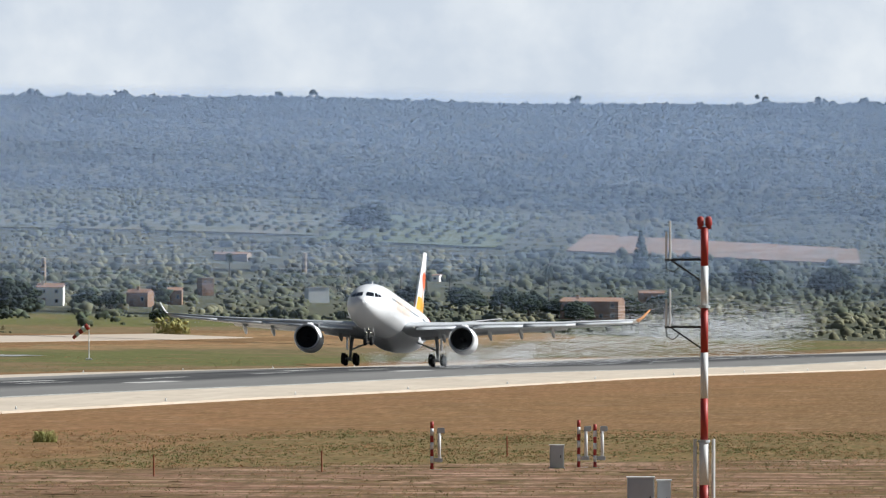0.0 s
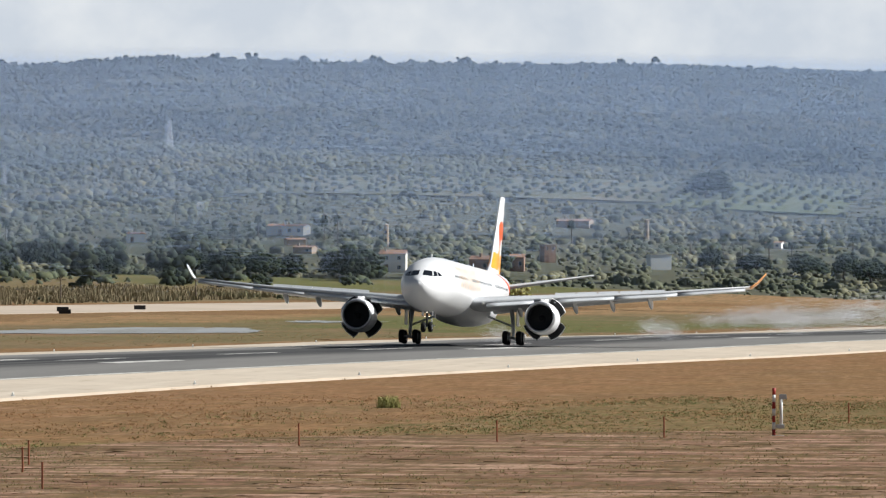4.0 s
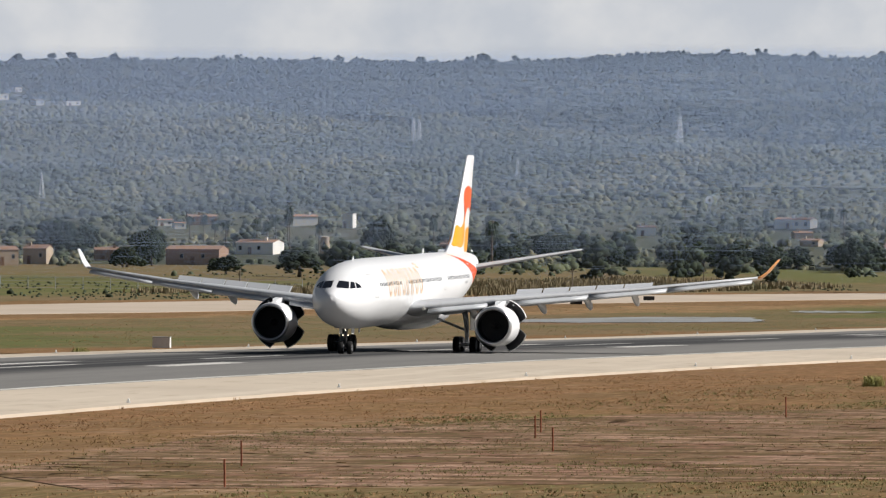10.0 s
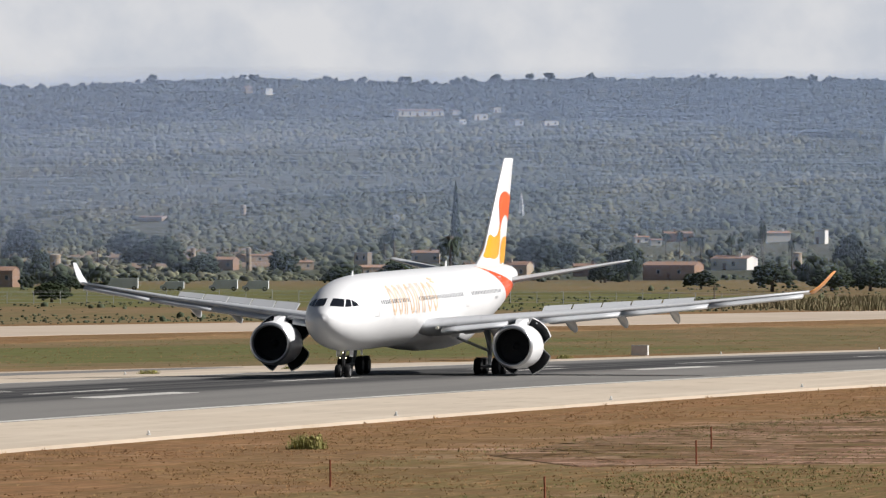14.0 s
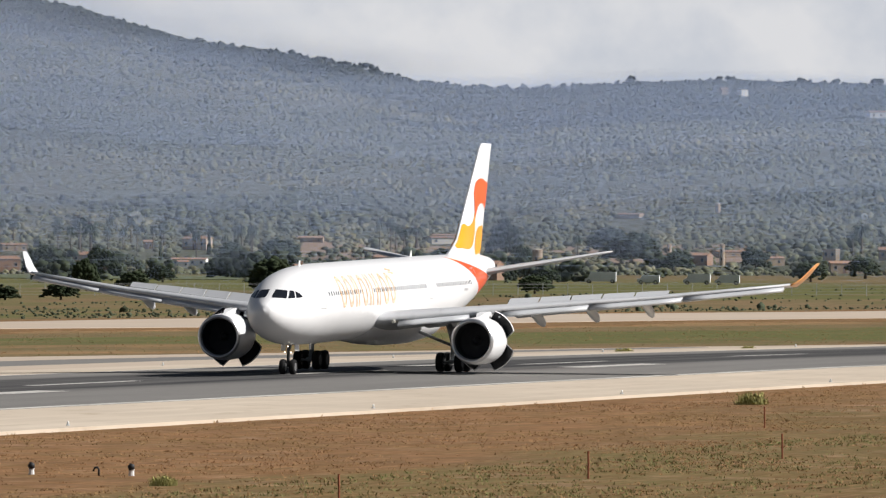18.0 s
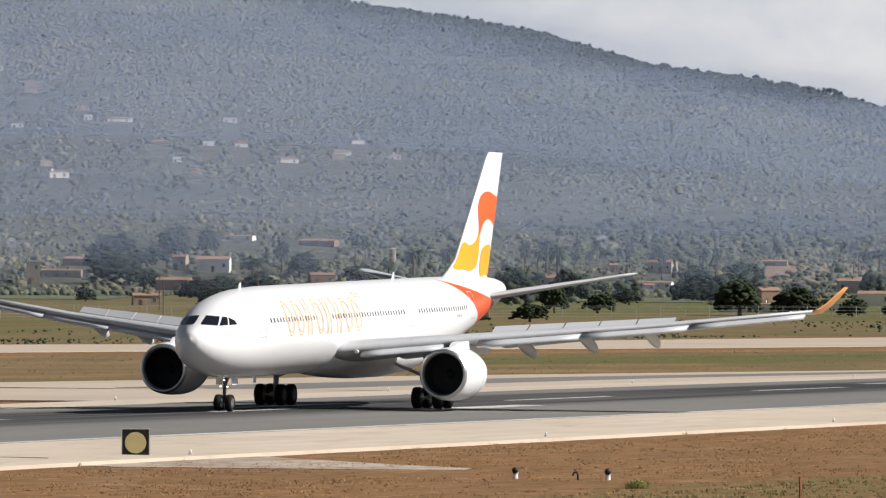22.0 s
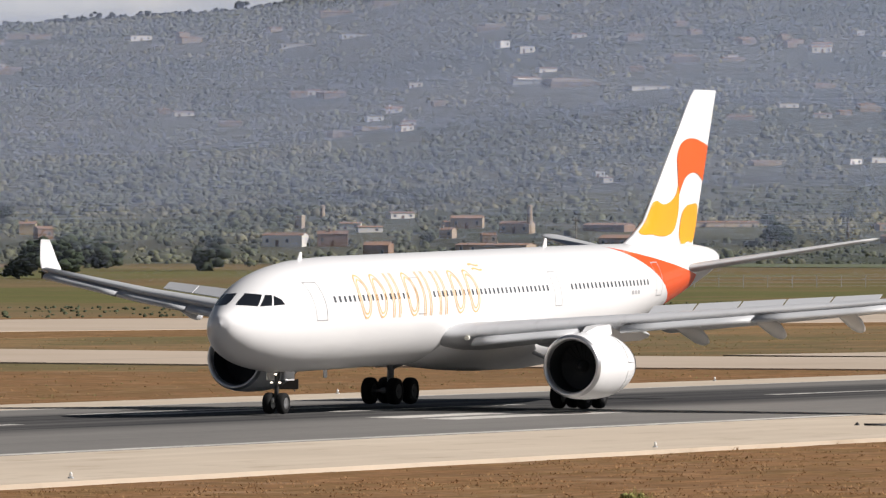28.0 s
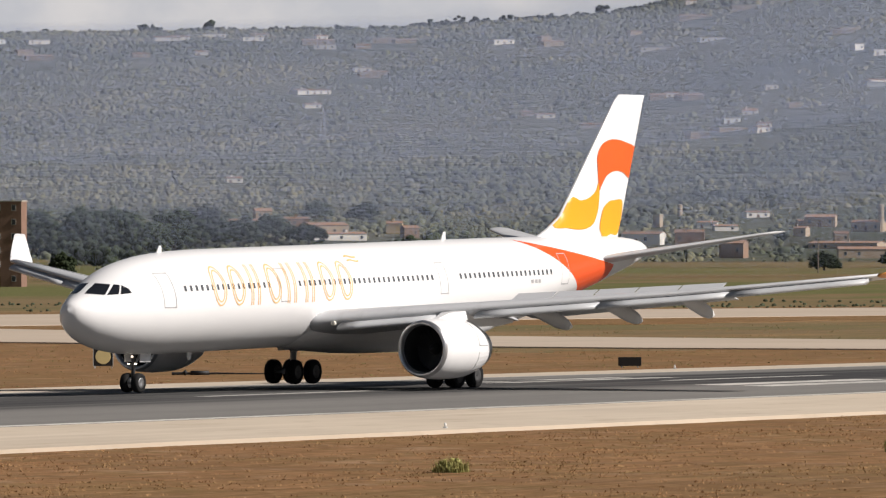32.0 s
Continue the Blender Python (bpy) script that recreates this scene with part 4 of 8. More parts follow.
M_HILL = mat("wooded_hillside", (0.120, 0.120, 0.084), 0.95, spots=(((0.0048, 0.009, 0.006), 0.49, 0.57, (0.070, 0.080, 0.060), 0.8), (0.02, 0.5, 0.68, (0.125, 0.11, 0.082), 0.7), (0.2, 0.45, 0.7, (0.05, 0.058, 0.042), 0.7), ((0.5, 0.9, 0.9), 0.48, 0.60, (0.030, 0.038, 0.028), 0.75)), spec=0.03)
M_MEADOW = mat("olive_meadow", (0.205, 0.145, 0.085), 0.95, spots=(((0.012, 0.03, 0.02), 0.45, 0.56, (0.150, 0.130, 0.066), 0.8), ((0.03, 0.012, 0.02), 0.52, 0.60, (0.21, 0.13, 0.072), 0.6),
    ("soil_dry", (0.02, 0.05, 0.05), (0.32, 0.190, 0.100), 0.85), ("soil_green", (0.016, 0.05, 0.05), (0.112, 0.128, 0.046), 0.9), ("soil_bare", (0.03, 0.05, 0.05), (0.27, 0.150, 0.105), 0.85),
    ((0.1, 0.04, 0.1), 0.5, 0.66, (0.10, 0.085, 0.045), 0.5), (0.6, 0.45, 0.7, (0.12, 0.10, 0.05), 0.4), ((0.05, 1.0, 0.5), 0.47, 0.62, (0.085, 0.076, 0.036), 0.5), ((0.06, 2.2, 1.0), 0.52, 0.66, (0.24, 0.19, 0.10), 0.4)), bump=0.8, bump_scale=0.5, spec=0.03)
ground.data.materials.append(M_HILL)
ground.data.materials.append(M_MEADOW)
g_mid = np.stack([gr * np.cos(ga), gr * np.sin(ga)], -1).reshape(-1, 2)[g_faces[:, 0]]
_, g_lat = foot(g_mid[:, 0], g_mid[:, 1])


def bell(v, lo, hi, soft):
    return smooth((v - lo) / soft + 0.5) * (1 - smooth((v - hi) / soft + 0.5))


# soil map of the airfield: dry band by the shoulders, green and lush patches, bare reddish earth
px, py = (gr * np.cos(ga)).ravel(), (gr * np.sin(ga)).ravel()
_, pl = foot(px, py)
wide = 9 * wav(px, py * 1.3, 70)
near, far = pl < -30, pl > 30
taxi_near, taxi_far = np.interp(px, TAXI_X, near_l), np.interp(px, TAXI_X, far_l)
dry = np.where(near, bell(-pl, 30, np.interp(px, [350, 520, 640, 900], [80, 62, 54, 60]) + wide, 16), 0) * 0.75
dry = np.where(far, np.maximum(bell(pl, 30, 49 + 0.5 * wide, 9), np.maximum(0.6 * bell(pl - taxi_near, -40 + wide, 30, 24), (0.40 + 0.15 * wav(px, py, 60)) * (1 - smooth((px - 900) / 350)))), dry)
green = np.where(near, 0.62 * bell(px, 745, 890, 40) * bell(-pl, 74, 132, 18) + 0.5 * bell(px, 560, 735, 30) * bell(-pl, 60, 112, 16) + 0.62 * bell(px, 330, 590, 60) * bell(-pl, 66 + wide, 190, 20), 0)
green = np.where(far, np.maximum((0.40 + 0.30 * wav(px, py * 2.2, 120)) * bell(pl, 52, 150, 16), (0.12 + 0.33 * smooth((px - 1000) / 400) + 0.2 * wav(px, py, 90)) * smooth((pl - taxi_far - 14) / 20)) * (0.55 + 0.45 * smooth((px - 700) / 500)), green)
lush = np.where(near, 0.46 * bell(px, 690, 742, 20) * bell(-pl, 62, 84, 10) + 0.46 * bell(px, 440, 560, 40) * bell(-pl, 96 + wide, 120 + wide, 12) + 0.4 * bell(px, 330, 440, 40) * bell(-pl, 100, 150, 20), 0)
bare = np.where(near, 0.44 * bell(px, 560, 745, 40) * bell(-pl, 58 + 0.6 * wide, 96 + wide, 14) + 0.36 * bell(px, 400, 1000, 60) * bell(-pl, 40, 47, 5), 0)
bare = np.where(far, 0.5 * bell(px, 1420, 1900, 80) * bell(pl, 70, 125, 30) * (0.6 + 0.6 * wav(px, py * 2, 45)), bare)
for soil_name, soil_data in (("soil_dry", dry), ("soil_green", green), ("soil_lush", lush), ("soil_bare", bare)):
    ground.data.attributes.new(soil_name, "FLOAT", "POINT").data.foreach_set("value", np.clip(soil_data, 0, 1).astype(np.float32))
meadow = (g_lat > 37) & (g_mid[:, 0] > 640 + 60 * np.sin(g_mid[:, 1] / 13))
ground.data.polygons.foreach_set("material_index", np.where(np.hypot(*g_mid.T) > 2330, 1, np.where(meadow, 2, 0)).astype(np.int32))


def ico(sub):
    bm = bmesh.new()
    bmesh.ops.create_icosphere(bm, subdivisions=sub, radius=1.0)
    bm.verts.index_update()
    out = np.array([tuple(v.co) for v in bm.verts]), np.array([[v.index for v in f.verts] for f in bm.faces])
    bm.free()
    return out


ICO1, ICO2 = ico(1), ico(2)
DOME_KEEP = ICO2[0][:, 2] > -0.45
dome_id = np.cumsum(DOME_KEEP) - 1
DOME = ICO2[0][DOME_KEEP], dome_id[ICO2[1][DOME_KEEP[ICO2[1]].all(1)]]


def tri_mesh(name, verts, faces, material, smooth_shade=False):
    """A mesh of triangles straight from arrays."""
    me = bpy.data.meshes.new(name)
    me.vertices.add(len(verts))
    me.vertices.foreach_set("co", np.ascontiguousarray(verts, np.float32).ravel())
    me.loops.add(faces.size)
    me.loops.foreach_set("vertex_index", np.ascontiguousarray(faces, np.int32).ravel())
    me.polygons.add(len(faces))
    me.polygons.foreach_set("loop_start", np.arange(0, faces.size, 3, dtype=np.int32))
    me.update(calc_edges=True)
    me.materials.append(material)
    if smooth_shade:
        me.shade_smooth()
    me.validate()
    return me


def clumps(centres, radii, rng, shape=DOME, jitter=0.28, squash=0.85):
    """Ragged leafy clumps, one island each."""
    base, tri = shape
    n, m = len(centres), len(base)
    radii = np.asarray(radii, float).reshape(n, -1)
    if radii.shape[1] == 1:
        radii = np.concatenate([radii, radii, radii * squash], 1)
    v = base[None] * (1 + jitter * rng.standard_normal((n, m, 1)).clip(-1.6, 1.6)) * radii[:, None]
    a = rng.uniform(0, 6.283, n)
    c, s = np.cos(a)[:, None], np.sin(a)[:, None]
    v = np.stack([v[..., 0] * c - v[..., 1] * s, v[..., 0] * s + v[..., 1] * c, v[..., 2]], -1) + centres[:, None]
    f = tri[None] + (np.arange(n) * m)[:, None, None]
    return v.reshape(-1, 3), f.reshape(-1, 3)


rng = np.random.default_rng(11)
LOW_KEEP = ICO1[0][:, 2] > -0.6
low_id = np.cumsum(LOW_KEEP) - 1
LOW = ICO1[0][LOW_KEEP], low_id[ICO1[1][LOW_KEEP[ICO1[1]].all(1)]]
# farm plots at the foot of the hill, kept clear of trees: x from, x to, y from, y to
PLOTS = ((2722, 2840, 290, 408), (2705, 2850, 238, 287), (2712, 2802, 140, 220))


def off_plots(x, y):
    ok = np.ones(len(x), bool)
    for x0, x1, y0, y1 in PLOTS:
        ok &= ~((x > x0 - 6) & (x < x1 - 4) & (y > y0) & (y < y1))
    return ok


# taller pines along the crest, in loose groups
N = 5200
a = np.radians(rng.uniform(0.5, 31, N))
r = rng.uniform(3955, 4035, N)
wx, wy = r * np.cos(a), r * np.sin(a)
keep = rng.uniform(0, 1, N) < np.clip(0.35 + 0.8 * wav(a * 3000, a * 1100, 21), 0.10, 1)
wx, wy = wx[keep], wy[keep]
size = rng.uniform(0.6, 1.35, len(wx)) * np.where(rng.uniform(0, 1, len(wx)) < 0.05, 2.0, 1.0)
pz = ground_z(wx, wy)
cc, rr_ = [], []
for k in range(len(wx)):
    for q in range(7):
        cc.append((wx[k], wy[k] + rng.uniform(-0.9, 0.9) * size[k], pz[k] + 0.9 * size[k] + rng.uniform(-0.6, 0.7) * size[k]))
        rr_.append(size[k] * rng.uniform(0.35, 0.75))
v, f = clumps(np.array(cc), np.array(rr_), rng, ICO1, 0.25)
tagged(new("crest_pines", tri_mesh("crest_pines", v, f, M_PINE_SHADE)), "taller pines along the skyline", "woods", kind="stuff")
# thin summer haze over the plain and before the hill: added banks of very fine bluish strips standing in for lit air,
# open between
def haze_mat():
    m = bpy.data.materials.new("haze_strips")
    m.use_nodes = True
    n, l = m.node_tree.nodes, m.node_tree.links
    n.clear()
    out, both = n.new("ShaderNodeOutputMaterial"), n.new("ShaderNodeMixShader")
    front, back = n.new("ShaderNodeBsdfDiffuse"), n.new("ShaderNodeBsdfTranslucent")
    both.inputs["Fac"].default_value = 0.5
    l.new(front.outputs[0], both.inputs[1])
    l.new(back.outputs[0], both.inputs[2])
    co, sep = n.new("ShaderNodeTexCoord"), n.new("ShaderNodeSeparateXYZ")
    l.new(co.outputs["Object"], sep.inputs["Vector"])
    # the blue of hazy air is put into the strips' colour, paler with y
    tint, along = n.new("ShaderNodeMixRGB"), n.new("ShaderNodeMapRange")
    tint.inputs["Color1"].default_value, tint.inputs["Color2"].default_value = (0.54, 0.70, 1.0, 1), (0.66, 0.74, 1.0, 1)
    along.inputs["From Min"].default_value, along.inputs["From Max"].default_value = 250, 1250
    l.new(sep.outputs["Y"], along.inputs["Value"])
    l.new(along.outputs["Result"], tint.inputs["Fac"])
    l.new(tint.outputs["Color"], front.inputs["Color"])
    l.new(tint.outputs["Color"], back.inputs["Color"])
    l.new(both.outputs[0], out.inputs["Surface"])
    return m


M_HAZE = haze_mat()
HAZE_GAP = 0.045
hr = np.random.default_rng(77)
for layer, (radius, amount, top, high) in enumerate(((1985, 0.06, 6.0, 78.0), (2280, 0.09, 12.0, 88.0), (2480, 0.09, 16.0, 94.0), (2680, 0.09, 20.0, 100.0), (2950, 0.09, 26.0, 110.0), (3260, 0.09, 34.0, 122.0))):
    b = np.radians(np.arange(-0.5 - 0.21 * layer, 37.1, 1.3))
    # the banks run slantwise across the valley, nearer towards the higher hill, so the sun reaches every strip
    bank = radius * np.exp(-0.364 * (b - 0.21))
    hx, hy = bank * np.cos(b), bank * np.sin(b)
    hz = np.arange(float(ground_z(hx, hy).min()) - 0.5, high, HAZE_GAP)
    # strip cover by height and y sets how far the hill is veiled
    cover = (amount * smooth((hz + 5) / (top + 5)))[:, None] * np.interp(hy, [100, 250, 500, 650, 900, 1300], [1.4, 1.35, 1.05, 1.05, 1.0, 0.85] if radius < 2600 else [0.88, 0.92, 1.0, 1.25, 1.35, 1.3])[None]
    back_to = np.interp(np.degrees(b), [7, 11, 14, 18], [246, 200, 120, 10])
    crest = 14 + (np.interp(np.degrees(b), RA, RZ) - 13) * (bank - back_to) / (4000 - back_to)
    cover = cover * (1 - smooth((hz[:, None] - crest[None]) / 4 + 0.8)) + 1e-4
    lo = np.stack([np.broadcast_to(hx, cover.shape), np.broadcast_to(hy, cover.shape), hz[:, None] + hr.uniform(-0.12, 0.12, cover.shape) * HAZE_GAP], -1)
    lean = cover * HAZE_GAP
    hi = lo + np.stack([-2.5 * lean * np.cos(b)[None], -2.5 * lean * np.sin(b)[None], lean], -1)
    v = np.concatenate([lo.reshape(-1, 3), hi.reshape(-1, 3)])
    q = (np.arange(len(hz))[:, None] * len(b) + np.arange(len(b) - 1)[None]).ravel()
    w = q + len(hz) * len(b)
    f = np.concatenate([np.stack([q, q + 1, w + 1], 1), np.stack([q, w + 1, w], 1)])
    tagged(new("haze", tri_mesh("haze", v, f, M_HAZE)), "thin bluish strips added as summer haze before the hill", "haze", kind="stuff")


def tree_parts(seed):
    """Crown and trunk of a broad tree, one unit wide and high."""
    g = np.random.default_rng(seed)
    n = 330
    d = g.standard_normal((n, 3))
    d /= np.linalg.norm(d, axis=1)[:, None]
    d[:, 2] = np.abs(d[:, 2]) * 1.45 - 0.62
    rr = g.uniform(0.45, 1.0, n) ** 0.6
    lobes = g.uniform(-0.16, 0.16, (4, 3))
    c = d * rr[:, None] * np.array([0.43, 0.43, 0.42]) + np.array([0, 0, 0.46]) + lobes[g.integers(0, 4, n)] * np.array([1, 1, 0.7])
    v, f = clumps(c, g.uniform(0.03, 0.085, n), g, ICO1, 0.35, 0.9)
    v[:, 2] = np.maximum(v[:, 2], 0.0)
    crown = tri_mesh("crown", v, f, M_LEAF)
    pieces = [tube([(0, 0, -0.04), (0.01, 0, 0.2), (-0.01, 0.01, 0.5)], [0.045, 0.035, 0.02], 8)]
    for k in range(4):
        b = g.uniform(0, 6.28)
        pieces.append(tube([(0, 0, 0.2 + 0.05 * k), (0.12 * math.cos(b), 0.12 * math.sin(b), 0.36), (0.26 * math.cos(b), 0.26 * math.sin(b), 0.55)], [0.025, 0.018, 0.008], 6))
    return crown, mesh_of("trunk", *join(*pieces), M_BARK, True)


TREES = [tree_parts(40 + k) for k in range(6)]
tree_no = 0
TREE_LABELS = ("dense dark green broadleaf tree on the plain", "round-crowned green tree beside farm buildings", "spreading olive-green tree in the scrub")


def tree_at(x, y, w, h):
    global tree_no
    h = max(h, 0.66 * w)
    crown, trunk = TREES[tree_no % 6]
    t = thing("tree", TREE_LABELS[tree_no % 3], "tree", "trees on the plain")
    t.matrix_world = pose(x, y, float(ground_z(x, y)) - 0.05, 0, 0, tree_no * 67) @ Matrix.Diagonal((w, w, h, 1))
    part("trunk", trunk, t)
    part("crown", crown, t)
    tree_no += 1


def palm_parts(seed):
    g = random.Random(seed)
    pieces_v, pieces_f = [], []
    for k in range(46):
        b = k * 2.4 + g.uniform(-0.2, 0.2)
        up = g.uniform(-0.35, 1.1)
        ln = g.uniform(0.85, 1.1)
        o = len(pieces_v)
        for i in range(6):
            u = i / 5
            rr = ln * u * 0.36
            z = 0.88 + 0.15 * up * u - 0.20 * u * u * (1.2 - 0.5 * up)
            w = 0.085 * (1 - u * 0.8) + 0.006
            for s, dz in ((-1, -0.03), (0, 0.01), (1, -0.03)):
                pieces_v.append((rr * math.cos(b) - s * w * math.sin(b), rr * math.sin(b) + s * w * math.cos(b), z + dz))
        for i in range(5):
            for j in range(2):
                q = o + i * 3 + j
                pieces_f.append((q, q + 3, q + 4, q + 1))
    crown = mesh_of("fronds", pieces_v, pieces_f, M_PALM)
    trunk = mesh_of("trunk", *join(tube([(0, 0, -0.03), (0.02, 0, 0.3), (0.0, 0.01, 0.65), (0, 0, 0.93)], [0.075, 0.055, 0.05, 0.06], 8), tube([(0, 0, 0.78), (0, 0, 0.95)], [0.07, 0.13], 8)), M_BARK, True)
    return crown, trunk


PALMS = [palm_parts(5 + k) for k in range(3)]
palm_no = 0


def palm_at(x, y, w, h):
    global palm_no
    fronds, trunk = PALMS[palm_no % 3]
    t = thing("palm_tree", "tall palm with a tuft of dark fronds", "palm", "palms on the plain")
    w = max(w, 2.6)
    t.matrix_world = pose(x, y, float(ground_z(x, y)) - 0.05, 0, 0, palm_no * 41) @ Matrix.Diagonal((w, w, h, 1))
    part("trunk", trunk, t)
    part("fronds", fronds, t)
    palm_no += 1


def conifer_at(x, y, w, h):
    g = np.random.default_rng(int(x) + int(y))
    n = 70
    u = g.uniform(0.12, 1, n)
    b = g.uniform(0, 6.283, n)
    rr = (1.02 - u) * 0.46 * np.sqrt(g.uniform(0.2, 1, n))
    v, f = clumps(np.stack([rr * np.cos(b), rr * np.sin(b), u], 1), np.stack([0.13 * (1.2 - u) + 0.03] * 2 + [0.045 + 0 * u], 1), g, ICO2, 0.3)
    t = thing("conifer", "slender dark conifer rising over the roofs", "tree", "conifers on the plain")
    t.matrix_world = pose(x, y, float(ground_z(x, y))) @ Matrix.Diagonal((w, w, h, 1))
    part("trunk", mesh_of("trunk", *tube([(0, 0, -0.03), (0, 0, 0.9)], [0.04, 0.01], 8), M_BARK), t)
    part("crown", tri_mesh("crown", v, f, M_LEAF), t)


# ---- buildings ----
def wall_mat(name, color, dirt):
    return mat(name, color, 0.9, spots=((0.5, 0.42, 0.7, dirt, 0.7), (3.0, 0.45, 0.7, tuple(c * 0.8 for c in color), 0.5)), bump=0.3, bump_scale=6.0, rand=0.12, spec=0.1)


WALLS = {
    "w": wall_mat("white_render", (0.84, 0.81, 0.76), (0.70, 0.66, 0.60)),
    "p": wall_mat("white_panel", (0.72, 0.74, 0.75), (0.6, 0.62, 0.63)),
    "s": wall_mat("pale_stone", (0.40, 0.32, 0.24), (0.28, 0.22, 0.165)),
    "r": wall_mat("brown_stone", (0.29, 0.19, 0.135), (0.20, 0.135, 0.10)),
    "y": wall_mat("yellow_render", (0.62, 0.47, 0.26), (0.5, 0.37, 0.2)),
    "k": wall_mat("brick_wall", (0.27, 0.17, 0.13), (0.20, 0.13, 0.10)),
}
WALL_WORDS = {"w": "white rendered", "p": "white panelled", "s": "pale stone", "r": "brown stone", "y": "yellow rendered", "k": "brown brick"}
M_ROOF = mat("clay_tiles", (0.30, 0.185, 0.13), 0.9, spots=((0.8, 0.4, 0.7, (0.22, 0.14, 0.105), 0.8), ((6, 1, 1), 0.45, 0.65, (0.35, 0.24, 0.17), 0.5)), bump=0.5, bump_scale=7.0, rand=0.15, spec=0.1)
M_FLAT = mat("flat_roof", (0.46, 0.42, 0.37), 0.9, spots=((0.5, 0.4, 0.7, (0.34, 0.31, 0.27), 0.7),))
M_PANE = mat("window_dark", (0.03, 0.034, 0.04), 0.2)
M_FRAME = mat("window_frame_pale", (0.55, 0.53, 0.50), 0.6)
M_WOOD = mat("door_wood", (0.16, 0.09, 0.055), 0.7, spots=((3.0, 0.4, 0.7, (0.10, 0.06, 0.04), 0.6),))
win_me, frame_me, door_me = {}, {}, {}


HOUSES = []


def house_at(x, y, w, h, yaw, kind, hill):
    """A farm building: walls, roof, windows, door. Its front looks back along -x of its own axes."""
    HOUSES.append((x, y, w))
    if hill:
        yaw = 28 + 0.5 * abs(yaw)
    rs = random.Random(int(x * 7 + y * 13))
    z = float(min(ground_z(x + dx, y + dy) for dx in (-w / 3, w / 3) for dy in (-w / 3, w / 3)))
    deep = max(3.5, min(w * 0.75, 8.0))
    flat = kind == "p" or (hill and rs.random() < 0.4) or h > 1.3 * w
    rise = 0.0 if flat else min(0.9, deep * 0.2, h * 0.2)
    wall_h = max(1.6, h - rise * 0.7)
    name = "barn" if (w > 3.2 * h and not hill) else ("villa" if hill else "farmhouse")
    label = WALL_WORDS[kind] + (" villa among woods on the hillside" if hill else (" long low barn on the plain" if name == "barn" else " farmhouse with dark windows on the plain"))
    t = thing(name, label, "house", "hill villas" if hill else "buildings on the plain", pose(x, y, z - 0.3, 0, 0, yaw))
    W = WALLS[kind]
    hw = w / 2
    if flat:
        part("wall", mesh_of("wall", *bevel_box(0, deep, -hw, hw, 0, wall_h + 0.3, 0.04), W), t)
        part("roof", mesh_of("roof", *bevel_box(-0.15, deep + 0.15, -hw - 0.15, hw + 0.15, wall_h + 0.3, wall_h + 0.55, 0.05), M_FLAT), t, "pale flat roof with a low parapet")
    else:
        v = [(0, -hw, 0), (0, hw, 0), (deep, hw, 0), (deep, -hw, 0), (0, -hw, wall_h + 0.3), (0, hw, wall_h + 0.3), (deep, hw, wall_h + 0.3), (deep, -hw, wall_h + 0.3), (deep / 2, -hw, wall_h + 0.3 + rise), (deep / 2, hw, wall_h + 0.3 + rise)]
        f = [(0, 1, 5, 4), (2, 3, 7, 6), (1, 2, 6, 9, 5), (3, 0, 4, 8, 7), (4, 5, 9, 8), (6, 7, 8, 9)]
        part("wall", mesh_of("wall", v, f, W), t)
        e, k = 0.16, 0.10
        zz = wall_h + 0.3
        s = rise / (deep / 2)
        prof = [(-e, zz - e * s), (deep / 2, zz + rise), (deep + e, zz - e * s)]
        v = [(px, py, pz + dz) for py in (-hw - e, hw + e) for dz in (0.02, k) for px, pz in prof]
        f = [(3, 4, 10, 9), (4, 5, 11, 10), (1, 0, 6, 7), (2, 1, 7, 8), (0, 3, 9, 6), (5, 2, 8, 11), (0, 1, 4, 3), (1, 2, 5, 4), (6, 9, 10, 7), (7, 10, 11, 8)]
        part("roof", mesh_of("roof", v, f, M_ROOF), t, "weathered clay tile roof")
        if rs.random() < 0.5:
            cy = rs.uniform(-0.6, 0.6) * hw
            part("chimney", mesh_of("chimney", *bevel_box(deep * 0.3, deep * 0.3 + 0.6, cy, cy + 0.6, zz, zz + rise + 0.7, 0.03), W), t)
    floors = max(1, int(round(wall_h / 2.8)))
    cols = max(2, min(6, int(w / 2.4)))
    ww, wh = min(0.9, w / cols * 0.45), min(1.15, wall_h / floors * 0.42)
    for fl in range(floors):
        for c in range(cols):
            if rs.random() < 0.2:
                continue
            cy = -hw + w * (c + 0.5) / cols
            cz = 0.3 + wall_h * (fl + 0.58) / floors
            if fl == 0 and c == cols // 2:
                part("door", mesh_of("door", *box(-0.02, 0.1, cy - 0.45, cy + 0.45, 0.3, min(2.3, wall_h * 0.8)), M_WOOD), t, "dark wooden door")
                continue
            wf = part("window", mesh_of("window", *box(-0.05, 0.08, cy - ww / 2, cy + ww / 2, cz - wh / 2, cz + wh / 2), M_FRAME), t)
            part("pane", mesh_of("pane", *box(-0.06, -0.052, cy - ww / 2 + 0.07, cy + ww / 2 - 0.07, cz - wh / 2 + 0.07, cz + wh / 2 - 0.07), M_PANE), wf)


